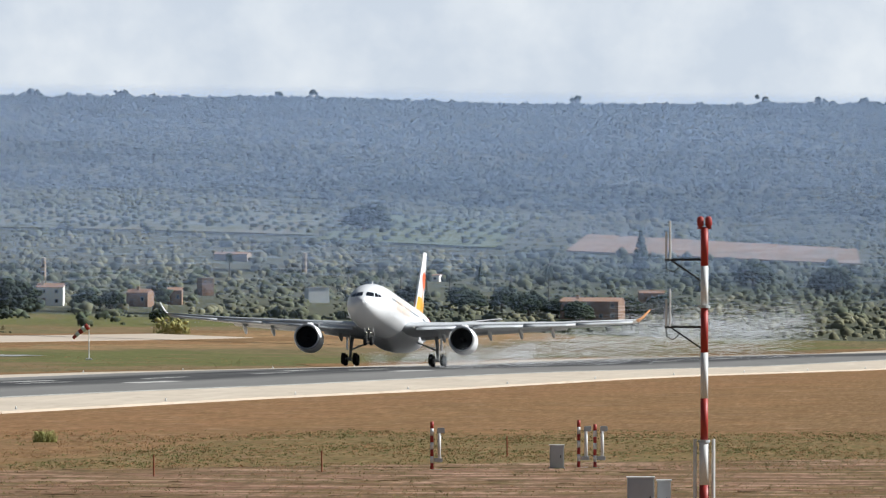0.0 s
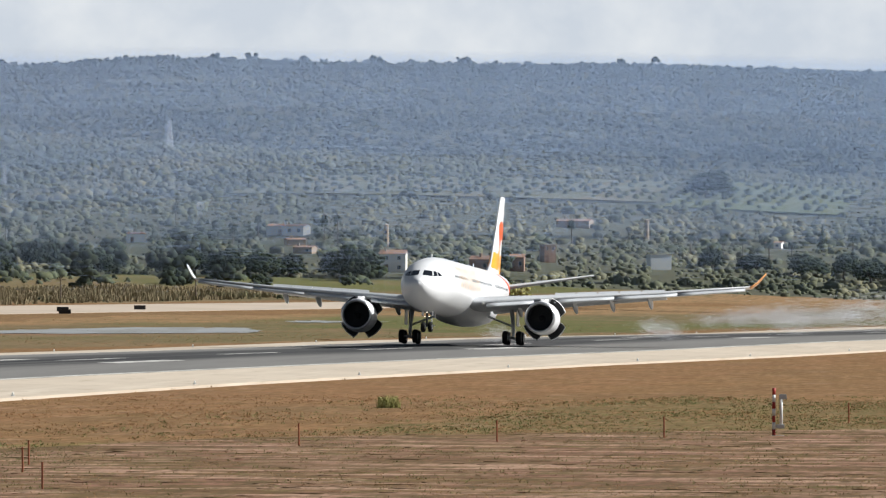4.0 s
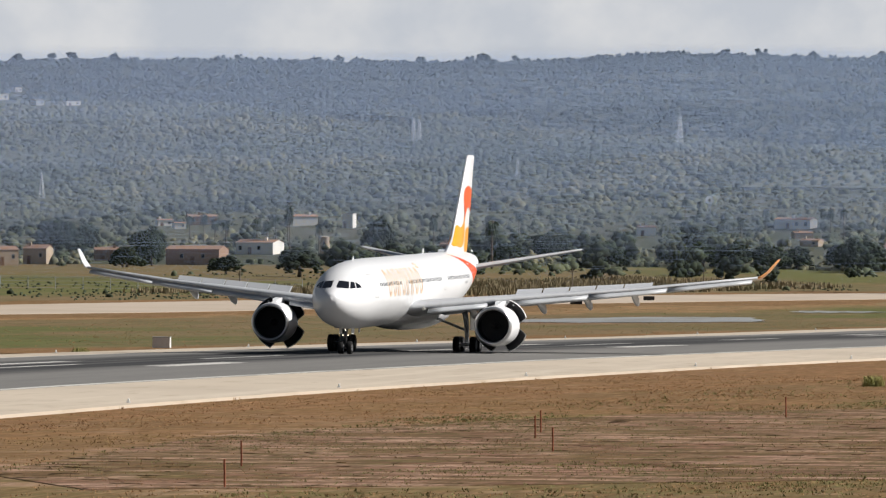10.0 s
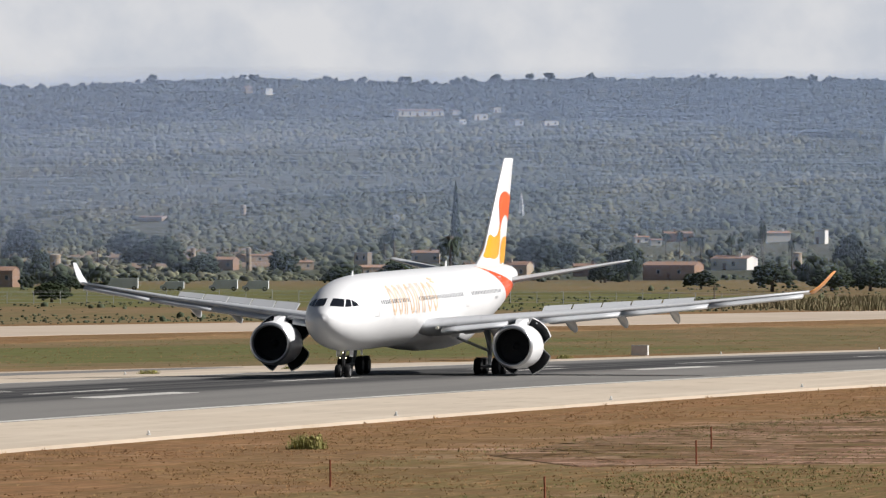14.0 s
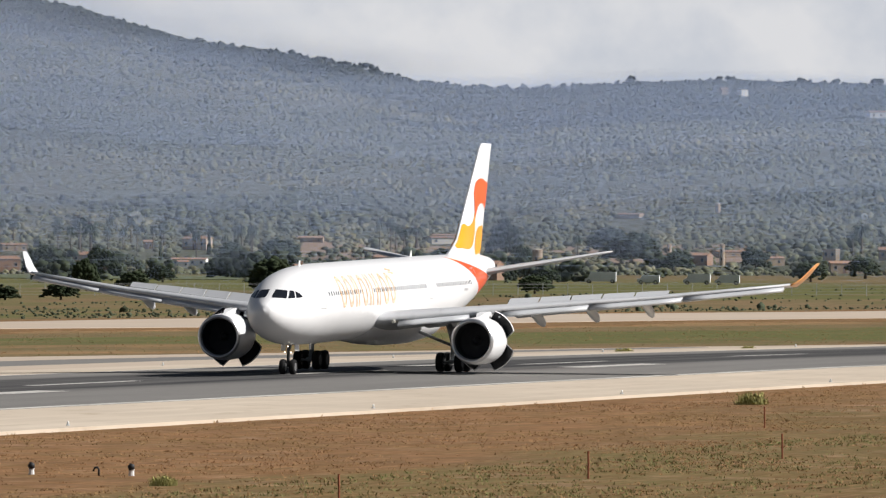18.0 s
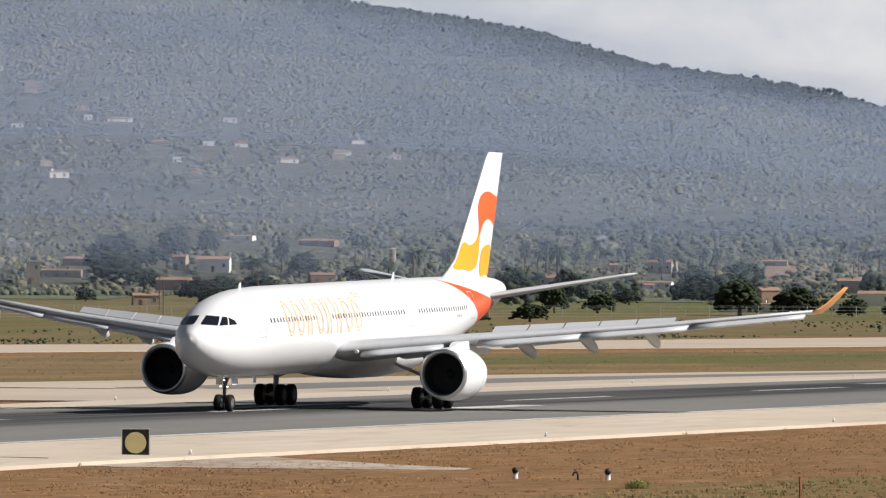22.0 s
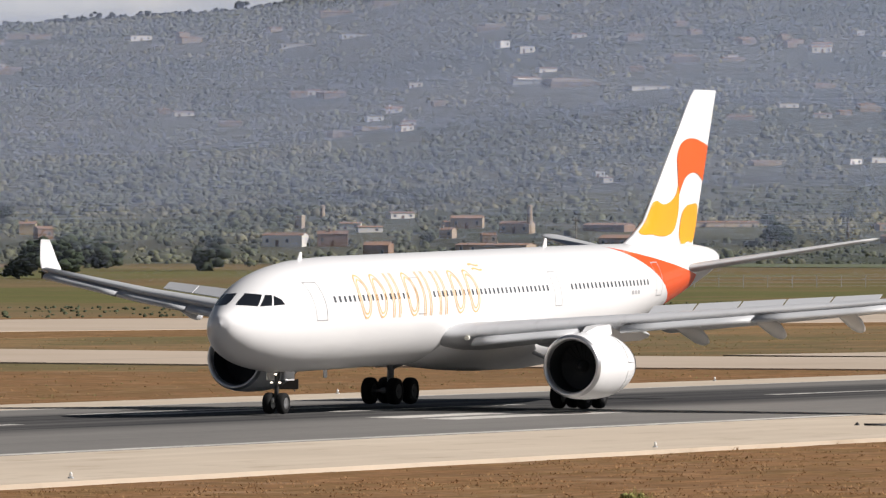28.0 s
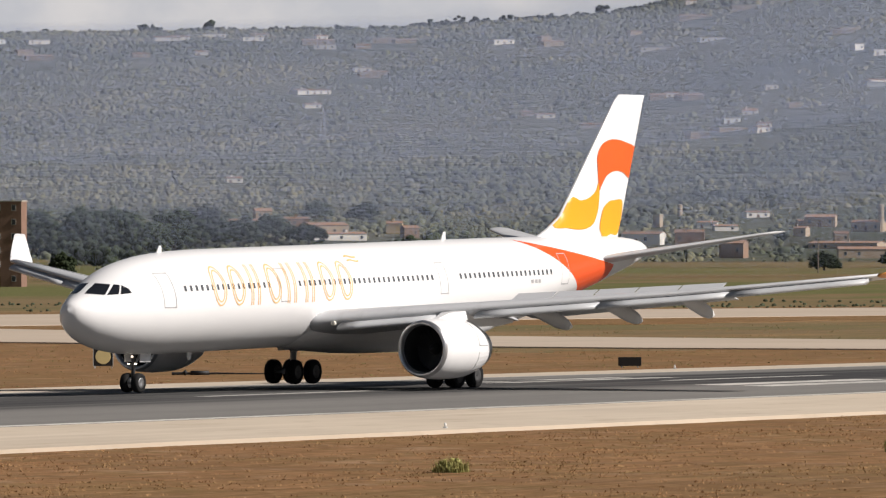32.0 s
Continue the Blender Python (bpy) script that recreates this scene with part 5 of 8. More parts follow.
def tower_at(x, y, w, h):
    """A round stone mill tower without sails."""
    t = thing("mill_tower", "old pale stone mill tower without sails", "tower", "stone towers", pose(x, y, float(ground_z(x, y)) - 0.2))
    r = max(0.6, w / 2)
    v, f = loft([[(k * math.cos(b), k * math.sin(b), z) for b in [2 * math.pi * i / 20 for i in range(20)]] for z, k in ((0, r * 1.12), (h * 0.5, r * 1.03), (h * 0.93, r * 0.95), (h * 0.935, r * 1.03), (h + 0.2, r * 1.02))])
    part("wall", mesh_of("wall", v, f, WALLS["s"]), t)
    for z in (h * 0.35, h * 0.7):
        part("window", mesh_of("window", *box(-r * 1.09, -r * 0.9, -0.25, 0.25, z - 0.35, z + 0.35), M_PANE), t)
    part("roof", mesh_of("roof", *loft([[(k * math.cos(b), k * math.sin(b), z) for b in [2 * math.pi * i / 20 for i in range(20)]] for z, k in ((h + 0.2, r * 0.98), (h + 0.45, r * 0.3))]), M_FLAT), t)


M_STEEL = mat("galvanised_steel", (0.45, 0.46, 0.47), 0.45, 0.6, spots=((2.0, 0.4, 0.7, (0.35, 0.36, 0.37), 0.5),))
M_POLE = mat("weathered_pole", (0.20, 0.16, 0.125), 0.9, spots=((2.0, 0.4, 0.7, (0.12, 0.10, 0.08), 0.6),))


def pylon_at(x, y, h):
    t = thing("pylon", "grey steel lattice power pylon", "pylon", "power pylons", pose(x, y, float(ground_z(x, y)) - 0.1, 0, 0, (x + y) % 90))
    b, k = h * 0.09, h * 0.018
    legs = [((sx * b, sy * b, 0), (sx * k, sy * k, h * 0.92)) for sx in (-1, 1) for sy in (-1, 1)]
    for p, q_ in legs:
        part("leg", mesh_of("leg", *tube([p, q_], 0.11, 5), M_STEEL), t)
    for lv in range(8):
        u0, u1 = lv / 8, (lv + 1) / 8
        r0, r1 = b + (k - b) * u0, b + (k - b) * u1
        br = [tube([(-r0, s * r0, u0 * h * 0.92), (r1, s * r1, u1 * h * 0.92)], 0.06, 4) for s in (-1, 1)] + [tube([(s * r0, r0, u0 * h * 0.92), (s * r1, -r1, u1 * h * 0.92)], 0.06, 4) for s in (-1, 1)]
        part("brace", mesh_of("brace", *join(*br), M_STEEL), t)
    for u in (0.72, 0.84, 0.96):
        part("cross_arm", mesh_of("cross_arm", *tube([(0, -h * 0.13, h * u), (0, h * 0.13, h * u)], 0.13, 5), M_STEEL), t)


def windpump_at(x, y, h):
    t = thing("windpump", "white multi-blade wind pump on a lattice tower", "windmill", "wind pumps", pose(x, y, float(ground_z(x, y)), 0, 0, 200))
    b = h * 0.12
    for sx in (-1, 1):
        for sy in (-1, 1):
            part("leg", mesh_of("leg", *tube([(sx * b, sy * b, 0), (sx * 0.1, sy * 0.1, h * 0.8)], 0.07, 5), M_STEEL), t)
    R_ = h * 0.22
    for k in range(14):
        c, s = math.cos(k * 2 * math.pi / 14), math.sin(k * 2 * math.pi / 14)
        v = []
        for rr, w in ((R_ * 0.35, 0.10), (R_, 0.26)):
            for e, dx in ((-w, -0.05), (w, 0.08)):
                v.append((h * 0.05 + dx, rr * c - e * s, h * 0.8 + rr * s + e * c))
        v += [(p[0] + 0.03, p[1], p[2]) for p in v]
        part("blade", mesh_of("blade", v, [(0, 1, 3, 2), (4, 6, 7, 5), (0, 4, 5, 1), (2, 3, 7, 6), (0, 2, 6, 4), (1, 5, 7, 3)], WALLS["p"]), t, "white metal blade")
    part("tail_vane", mesh_of("tail_vane", *box(-h * 0.22, -h * 0.1, -0.03, 0.03, h * 0.76, h * 0.86), WALLS["p"]), t)
    part("hub", mesh_of("hub", *tube([(-h * 0.1, 0, h * 0.8), (h * 0.06, 0, h * 0.8)], 0.1, 8), M_STEEL), t)


def pole_at(x, y, h):
    t = thing("utility_pole", "weathered wooden utility pole with a cross-arm", "pole", "utility poles", pose(x, y, float(ground_z(x, y)) - 0.1, 0, 0, 20))
    part("post", mesh_of("post", *tube([(0, 0, 0), (0, 0, h)], [0.16, 0.11], 8), M_POLE), t)
    part("cross_arm", mesh_of("cross_arm", *box(-0.06, 0.06, -0.9, 0.9, h - 0.7, h - 0.55), M_POLE), t)


house_at(2525, 366, 9.7, 2.9, -7, 'w', 0)
house_at(2446, 351, 5.0, 1.9, -14, 's', 0)
house_at(2367, 319, 6.1, 5.1, 1, 'w', 0)
house_at(2381, 300, 5.4, 4.0, -16, 'r', 0)
house_at(2398, 293, 3.5, 4.0, 1, 'r', 0)
house_at(2446, 290, 3.0, 4.4, 27, 'r', 0)
house_at(2437, 262, 5.2, 3.8, 21, 'p', 0)
house_at(2415, 195, 14.2, 5.4, -8, 'r', 0)
house_at(2505, 185, 6.2, 3.1, 8, 'r', 0)
house_at(2596, 300, 8.8, 2.4, -5, 's', 0)
house_at(2551, 244, 4.3, 1.7, -11, 'w', 0)
house_at(2414, 486, 10.0, 3.6, -11, 'w', 0)
house_at(2278, 474, 13.0, 4.2, -5, 'r', 0)
house_at(2581, 543, 4.2, 1.8, 26, 'w', 0)
house_at(2566, 536, 3.0, 1.3, 24, 'w', 0)
house_at(2571, 503, 6.8, 3.0, 24, 'w', 0)
house_at(2557, 489, 2.9, 3.8, -6, 'w', 0)
house_at(2427, 440, 2.5, 2.2, -0, 'r', 0)
house_at(2499, 400, 4.6, 2.6, 15, 'w', 0)
house_at(2481, 357, 4.8, 1.7, 21, 's', 0)
house_at(2354, 563, 9.8, 3.1, 29, 's', 0)
house_at(2240, 511, 7.9, 4.2, 30, 's', 0)
house_at(2279, 512, 5.9, 4.3, -10, 's', 0)
house_at(2368, 513, 7.0, 3.1, 16, 'r', 0)
house_at(2582, 533, 7.7, 2.8, 19, 'r', 0)
house_at(2489, 583, 7.4, 3.6, 11, 's', 0)
house_at(2398, 579, 3.7, 5.7, -5, 's', 0)
house_at(2000, 580, 7.8, 3.2, 12, 'w', 0)
house_at(2083, 586, 5.6, 4.3, -7, 'r', 0)
house_at(2618, 749, 8.1, 2.3, 32, 'w', 0)
house_at(2416, 707, 8.9, 3.9, 4, 's', 0)
house_at(2518, 633, 13.9, 2.2, 34, 's', 0)
house_at(2481, 837, 7.4, 2.3, 35, 's', 0)
house_at(2296, 777, 7.8, 3.9, 34, 'r', 0)
house_at(2347, 773, 6.1, 4.9, 17, 's', 0)
house_at(2426, 768, 9.8, 2.2, 12, 'w', 0)
house_at(2527, 812, 2.6, 2.6, 21, 's', 0)
house_at(2596, 784, 7.4, 2.0, 13, 's', 0)
house_at(2457, 632, 8.5, 3.5, -1, 'r', 0)
house_at(2453, 608, 6.6, 2.5, 32, 's', 0)
house_at(2131, 599, 4.1, 3.3, -7, 's', 0)
house_at(2717, 719, 7.3, 1.7, -6, 's', 0)
house_at(2634, 754, 7.1, 2.0, 5, 'w', 0)
house_at(2320, 913, 3.7, 6.2, 21, 's', 0)
house_at(2364, 922, 11.1, 2.5, 17, 's', 0)
house_at(2418, 936, 12.0, 2.9, 11, 'r', 0)
house_at(2470, 938, 12.5, 2.0, 44, 'w', 0)
house_at(2423, 909, 3.9, 4.5, 4, 's', 0)
house_at(2424, 899, 9.3, 4.5, 15, 'w', 0)
house_at(2308, 868, 9.2, 3.4, 4, 'r', 0)
house_at(1902, 721, 6.3, 2.5, 26, 's', 0)
house_at(2556, 915, 10.8, 2.4, 8, 'r', 0)
house_at(2386, 852, 6.9, 3.2, 31, 'r', 0)
house_at(2556, 940, 8.8, 1.7, 10, 'w', 0)
house_at(2406, 763, 2.8, 1.9, 22, 'w', 0)
house_at(1941, 587, 4.5, 4.3, 39, 'r', 0)
house_at(1823, 556, 14.2, 1.2, -1, 'w', 0)
house_at(2536, 801, 7.3, 4.0, -3, 's', 0)
house_at(2166, 1014, 6.9, 4.8, 9, 'r', 0)
house_at(2283, 1034, 4.1, 3.1, 36, 's', 0)
house_at(2189, 980, 22.4, 3.3, 28, 's', 0)
house_at(2337, 1051, 8.9, 3.5, 9, 's', 0)
house_at(2245, 979, 10.7, 5.5, 6, 'r', 0)
house_at(2221, 959, 8.1, 4.8, 20, 'w', 0)
house_at(2359, 1033, 12.8, 2.6, -0, 'r', 0)
house_at(2359, 1077, 10.0, 1.9, 32, 's', 0)
house_at(2394, 1112, 7.2, 2.0, 42, 'w', 0)
house_at(2396, 1012, 22.7, 2.3, 45, 's', 0)
house_at(2325, 1090, 7.0, 1.9, 34, 'w', 0)
house_at(2415, 967, 8.4, 2.3, 45, 's', 0)
house_at(2360, 947, 3.8, 2.5, -2, 'r', 0)
house_at(1430, 821, 6.0, 16.2, 16, 'k', 0)
house_at(2215, 1163, 11.6, 4.2, 50, 's', 0)
house_at(2198, 1152, 17.6, 2.6, 41, 'w', 0)
house_at(2251, 1161, 4.6, 3.6, 22, 'y', 0)
house_at(2229, 1144, 4.5, 3.5, 49, 'r', 0)
house_at(2266, 1203, 11.5, 3.0, 33, 'r', 0)
house_at(2252, 1204, 4.9, 5.6, 43, 's', 0)
house_at(2246, 1208, 8.2, 2.6, 17, 'w', 0)
house_at(2238, 1076, 11.2, 3.8, 12, 'w', 0)
house_at(2247, 1065, 8.3, 4.2, 24, 'r', 0)
house_at(2336, 1118, 2.0, 3.7, 9, 's', 0)
house_at(2339, 1103, 6.0, 2.0, 21, 'w', 0)
house_at(2353, 1073, 9.0, 3.7, 19, 's', 0)
house_at(2306, 1058, 3.9, 2.9, 2, 's', 0)
house_at(2246, 1017, 20.6, 2.5, 4, 's', 0)

tower_at(2484, 335, 1.3, 5.6)
tower_at(2558, 277, 1.2, 5.2)
tower_at(2403, 466, 2.3, 4.7)
tower_at(2205, 607, 2.6, 6.7)
tower_at(2505, 651, 1.4, 4.6)
tower_at(2492, 847, 1.6, 3.9)
tower_at(2455, 623, 1.4, 6.0)
tower_at(2730, 694, 1.7, 3.1)
tower_at(2499, 871, 2.1, 4.9)
tower_at(2339, 1047, 1.6, 8.0)
tower_at(2392, 1137, 1.5, 3.7)

house_at(3509, 821, 18.0, 3.0, -5, 'w', 1)
house_at(3535, 797, 3.0, 1.8, -22, 'w', 1)
house_at(3525, 811, 2.6, 1.7, 5, 'w', 1)
house_at(3449, 784, 5.5, 2.3, 17, 'w', 1)
house_at(3396, 779, 3.0, 1.8, 34, 'p', 1)
house_at(3370, 753, 2.9, 1.8, 17, 'w', 1)
house_at(3356, 749, 3.0, 1.8, 4, 'p', 1)
house_at(3343, 734, 5.7, 1.2, 20, 'w', 1)
house_at(3657, 926, 3.0, 2.7, 24, 's', 1)
house_at(3650, 916, 3.1, 2.7, 29, 'w', 1)
house_at(2961, 1092, 5.1, 2.0, 10, 'w', 1)
house_at(2923, 1118, 8.2, 1.9, 0, 'w', 1)
house_at(2883, 1071, 4.0, 1.8, 27, 'p', 1)
house_at(2869, 1084, 5.7, 1.5, 18, 's', 1)
house_at(2859, 1033, 6.4, 1.5, 20, 'w', 1)
house_at(2942, 1038, 4.6, 1.8, 38, 'w', 1)
house_at(2904, 1030, 5.8, 1.3, 28, 'w', 1)
house_at(2821, 1059, 3.0, 1.8, 21, 'p', 1)
house_at(2789, 1040, 3.7, 0.9, 13, 's', 1)
house_at(3070, 1313, 4.2, 2.1, 34, 's', 1)
house_at(3047, 1213, 4.0, 2.2, 24, 'p', 1)
house_at(3009, 1232, 6.9, 2.4, 7, 'w', 1)
house_at(3055, 1236, 3.3, 1.8, 44, 'p', 1)
house_at(3019, 1246, 4.9, 1.6, 40, 's', 1)
house_at(3005, 1183, 5.8, 2.1, 20, 's', 1)
house_at(2996, 1200, 7.6, 2.2, 42, 'w', 1)
house_at(2945, 1258, 10.0, 2.2, 0, 's', 1)
house_at(3030, 1255, 3.2, 2.2, 59, 's', 1)
house_at(3012, 1263, 4.9, 2.4, 42, 's', 1)
house_at(2953, 1243, 8.0, 1.6, 16, 's', 1)
house_at(2884, 1291, 9.6, 2.2, 56, 'w', 1)
house_at(2876, 1271, 15.3, 2.2, 39, 's', 1)
house_at(2856, 1233, 13.6, 1.7, 28, 'w', 1)
house_at(2889, 1182, 7.0, 1.9, 28, 's', 1)
house_at(2946, 1141, 4.5, 1.8, 20, 's', 1)
house_at(2921, 1118, 8.2, 1.9, 20, 'w', 1)
house_at(2735, 1164, 6.7, 1.7, 9, 'w', 1)
house_at(2792, 1143, 5.8, 1.8, -4, 'w', 1)
house_at(2764, 1161, 9.0, 1.3, -3, 's', 1)
house_at(2834, 1144, 5.4, 1.8, 33, 's', 1)
house_at(2818, 1166, 6.8, 1.7, 22, 'w', 1)
house_at(2824, 1139, 7.2, 2.1, 24, 's', 1)
house_at(2766, 1084, 4.4, 2.1, 52, 's', 1)
house_at(2729, 1065, 6.9, 2.6, 36, 'w', 1)
house_at(2641, 1070, 4.9, 1.8, 72, 'w', 1)
house_at(2620, 1090, 7.1, 1.4, 46, 's', 1)
house_at(2888, 1026, 4.5, 1.8, 15, 's', 1)
house_at(2861, 1034, 6.4, 1.7, 25, 'w', 1)
house_at(2906, 1012, 3.9, 1.8, 4, 'w', 1)
house_at(2900, 1029, 5.4, 1.5, 13, 'w', 1)
house_at(2891, 1062, 4.5, 1.8, 13, 'w', 1)
house_at(2868, 1083, 5.7, 1.3, 4, 's', 1)
house_at(3034, 1315, 6.2, 1.6, 27, 's', 1)
house_at(2988, 1177, 5.2, 1.8, 12, 's', 1)
house_at(2920, 1129, 3.0, 1.8, 24, 'p', 1)
house_at(2884, 1141, 4.2, 1.5, 17, 'w', 1)
house_at(2562, 1123, 3.0, 1.8, 22, 'p', 1)
house_at(2543, 1112, 3.1, 1.4, 41, 'w', 1)
house_at(4261, 2053, 6.7, 2.4, 61, 's', 1)
house_at(4243, 2032, 12.3, 2.9, 33, 's', 1)
house_at(3441, 1631, 4.9, 1.8, 34, 'w', 1)
house_at(3432, 1614, 7.1, 1.7, 28, 'w', 1)
house_at(3261, 1522, 9.6, 2.6, 8, 's', 1)
house_at(3245, 1536, 13.0, 2.7, 5, 's', 1)
house_at(3134, 1397, 5.0, 1.8, -27, 's', 1)
house_at(3103, 1406, 8.5, 2.1, -1, 's', 1)
house_at(3037, 1293, 4.5, 1.9, 42, 's', 1)
house_at(3025, 1312, 5.8, 1.8, 28, 's', 1)
house_at(3010, 1261, 4.9, 2.2, 33, 's', 1)
house_at(3007, 1243, 3.8, 2.4, 48, 's', 1)
house_at(2996, 1227, 7.3, 2.8, 26, 'w', 1)
house_at(2886, 1375, 4.9, 2.0, -5, 'w', 1)
house_at(2870, 1361, 7.9, 2.2, 24, 's', 1)
house_at(2793, 1301, 5.0, 1.7, 13, 'w', 1)
house_at(2741, 1271, 4.7, 2.1, 15, 'w', 1)
house_at(2714, 1283, 7.1, 2.2, 2, 's', 1)
house_at(2766, 1295, 5.8, 1.8, 23, 'p', 1)
house_at(2735, 1280, 10.5, 1.3, 42, 's', 1)
house_at(2736, 1165, 6.7, 1.5, 29, 'w', 1)
house_at(2807, 1141, 4.2, 1.8, 31, 's', 1)
house_at(2771, 1164, 7.5, 1.5, 13, 's', 1)
house_at(2651, 1066, 5.7, 1.8, 47, 'w', 1)
house_at(2617, 1091, 7.4, 1.8, 37, 's', 1)
house_at(2920, 1300, 6.5, 1.8, 29, 'w', 1)
house_at(2880, 1275, 11.8, 2.0, 28, 's', 1)
house_at(4202, 2109, 10.0, 2.3, 2, 'w', 1)
house_at(3038, 1580, 6.7, 1.9, 17, 'w', 1)
house_at(3028, 1569, 8.5, 1.9, 17, 's', 1)
house_at(2887, 1336, 4.7, 1.8, 15, 'w', 1)
house_at(2872, 1360, 5.9, 2.0, 4, 's', 1)
house_at(3047, 1344, 5.4, 1.9, 18, 'w', 1)
house_at(3114, 1408, 8.5, 1.7, 37, 's', 1)
house_at(3186, 1648, 8.4, 2.2, 16, 's', 1)
house_at(3159, 1663, 12.9, 2.7, 16, 's', 1)
house_at(3198, 1652, 4.8, 1.8, 25, 's', 1)
house_at(3185, 1637, 8.5, 1.8, 29, 's', 1)
house_at(3013, 1564, 8.1, 2.3, 17, 's', 1)
house_at(2916, 1537, 13.6, 2.3, 48, 'w', 1)
house_at(2839, 1497, 6.0, 2.0, 21, 'w', 1)
house_at(2820, 1401, 3.9, 1.8, -11, 's', 1)
house_at(2811, 1389, 6.7, 1.8, 11, 'w', 1)
house_at(2772, 1352, 7.3, 1.7, 5, 's', 1)
house_at(2878, 1377, 5.8, 2.4, -14, 's', 1)
house_at(2865, 1357, 7.5, 2.6, 9, 's', 1)
house_at(2809, 1291, 4.1, 1.8, 29, 's', 1)
house_at(2796, 1302, 5.4, 2.1, 1, 'w', 1)
house_at(2725, 1264, 5.1, 2.3, 59, 'w', 1)
house_at(2714, 1283, 6.4, 2.3, 44, 's', 1)
house_at(3023, 1363, 4.2, 2.5, 64, 'w', 1)
house_at(2996, 1342, 5.7, 2.5, 35, 'w', 1)
house_at(2957, 1245, 3.8, 1.8, 34, 'p', 1)
house_at(2918, 1265, 4.8, 1.8, 9, 's', 1)
house_at(2877, 1288, 11.2, 1.9, 2, 'p', 1)
house_at(2867, 1266, 17.3, 2.2, 6, 's', 1)
house_at(2955, 1262, 9.6, 2.0, 43, 's', 1)
house_at(3140, 1479, 9.9, 2.0, 13, 'p', 1)
house_at(3126, 1496, 13.0, 2.0, 3, 'w', 1)
house_at(2500, 1347, 5.3, 2.0, 19, 'w', 1)
house_at(3190, 1576, 4.7, 1.8, 59, 's', 1)
house_at(3172, 1586, 8.9, 2.0, 48, 'w', 1)
house_at(3136, 1798, 6.8, 1.8, 79, 'p', 1)
house_at(3129, 1775, 9.2, 1.8, 49, 'w', 1)
house_at(3235, 1768, 8.2, 1.8, 15, 'w', 1)
house_at(3205, 1757, 11.2, 1.9, 19, 'w', 1)
house_at(3283, 1756, 7.9, 2.0, -1, 'w', 1)
house_at(3276, 1774, 10.0, 2.1, 18, 'w', 1)
house_at(3225, 1696, 5.0, 1.8, 39, 'w', 1)
house_at(3195, 1712, 8.8, 1.6, 32, 'w', 1)
house_at(3035, 1728, 6.5, 2.4, 37, 's', 1)
house_at(3014, 1710, 10.6, 2.4, 11, 's', 1)
house_at(3075, 1671, 5.1, 1.8, 13, 'w', 1)
house_at(3051, 1685, 6.7, 2.0, 15, 's', 1)
house_at(3146, 1636, 6.1, 1.9, -21, 's', 1)
house_at(3134, 1647, 8.6, 2.0, 6, 'w', 1)
house_at(3200, 1541, 4.9, 2.0, 44, 's', 1)
house_at(3162, 1559, 8.5, 2.5, 46, 's', 1)


def hill_gardens(x, y):
    """Terraces and drives before the hill villas stay clear of trees."""
    a, r, ok = np.arctan2(y, x), np.hypot(x, y), np.ones(len(x), bool)
    for hx, hy, w in HOUSES:
        far_off = math.hypot(hx, hy)
        ok &= ~((abs(a - math.atan2(hy, hx)) < (0.5 * w + 0.8) / far_off) & (r < far_off + 2) & (r > far_off - 60))
    return ok


rng = np.random.default_rng(17)
# hillside woods: small mounds of foliage, olive and scrub below; above, slope shade put into a darker foliage colour
N = 270000
a = np.radians(rng.uniform(1.0, 30.4, N))
r = np.sqrt(rng.uniform(2330 ** 2, 4080 ** 2, N))
wx, wy = r * np.cos(a), r * np.sin(a)
dens = 0.66 + 0.34 * wav(wx, wy, 95) + 0.26 * wav(wx + 900, wy - 400, 31)
keep = rng.uniform(0, 1, N) < np.clip(dens, 0.08, 1) * np.interp(r, [2330, 2700, 4120], [0.5, 0.9, 1.0])
keep &= off_plots(wx, wy) & hill_gardens(wx, wy)
wx, wy, r, a = wx[keep], wy[keep], r[keep], np.degrees(a[keep])
# distance beyond which the woods take the painted-in shade
shade_from = np.interp(a, [0, 6, 9, 11.5, 13.5, 15.0, 16, 18, 19.6, 20.8, 33], [2950, 2950, 3150, 3350, 3480, 3480, 3500, 3560, 3640, 5000, 5000]) + 90 * wav(wx * 0.7, wy, 60) + 40 * wav(wx, wy, 19)
for pines in (False, True):
    m = (r > shade_from) if pines else (r <= shade_from)
    x_, y_ = wx[m], wy[m]
    size = np.clip(np.exp(rng.normal(-0.52, 0.42, len(x_))), 0.25, 1.4)
    v, f = clumps(np.stack([x_, y_, ground_z(x_, y_) + size * 0.35], 1), np.stack([size * 1.2, size * rng.uniform(0.9, 1.4, len(size)), size * rng.uniform(0.7, 1.15, len(size))], 1), rng, LOW, 0.3)
    tagged(new("hill_pines" if pines else "hill_woods", tri_mesh("hill_woods", v, f, M_PINE_SHADE if pines else M_WOODS, True)),
           "hill woods on the upper slope, its shade put into their dark colour" if pines else "grey-green olive and scrub woods over the hillside", "woods", kind="stuff")
# stands of broader trees, thicker on the lower slopes
N = 30000
a = np.radians(rng.uniform(0.0, 32.5, N))
r = np.sqrt(rng.uniform(2560 ** 2, 3900 ** 2, N))
wx, wy = r * np.cos(a), r * np.sin(a)
keep = (wav(wx * 0.6, wy, 60) + 0.7 * wav(wx + 500, wy * 1.6, 24) + np.interp(r, [2560, 3000, 3900], [0.25, 0, -0.2]) > rng.uniform(0.1, 1.3, N)) & off_plots(wx, wy) & hill_gardens(wx, wy)
wx, wy, r = wx[keep], wy[keep], r[keep]
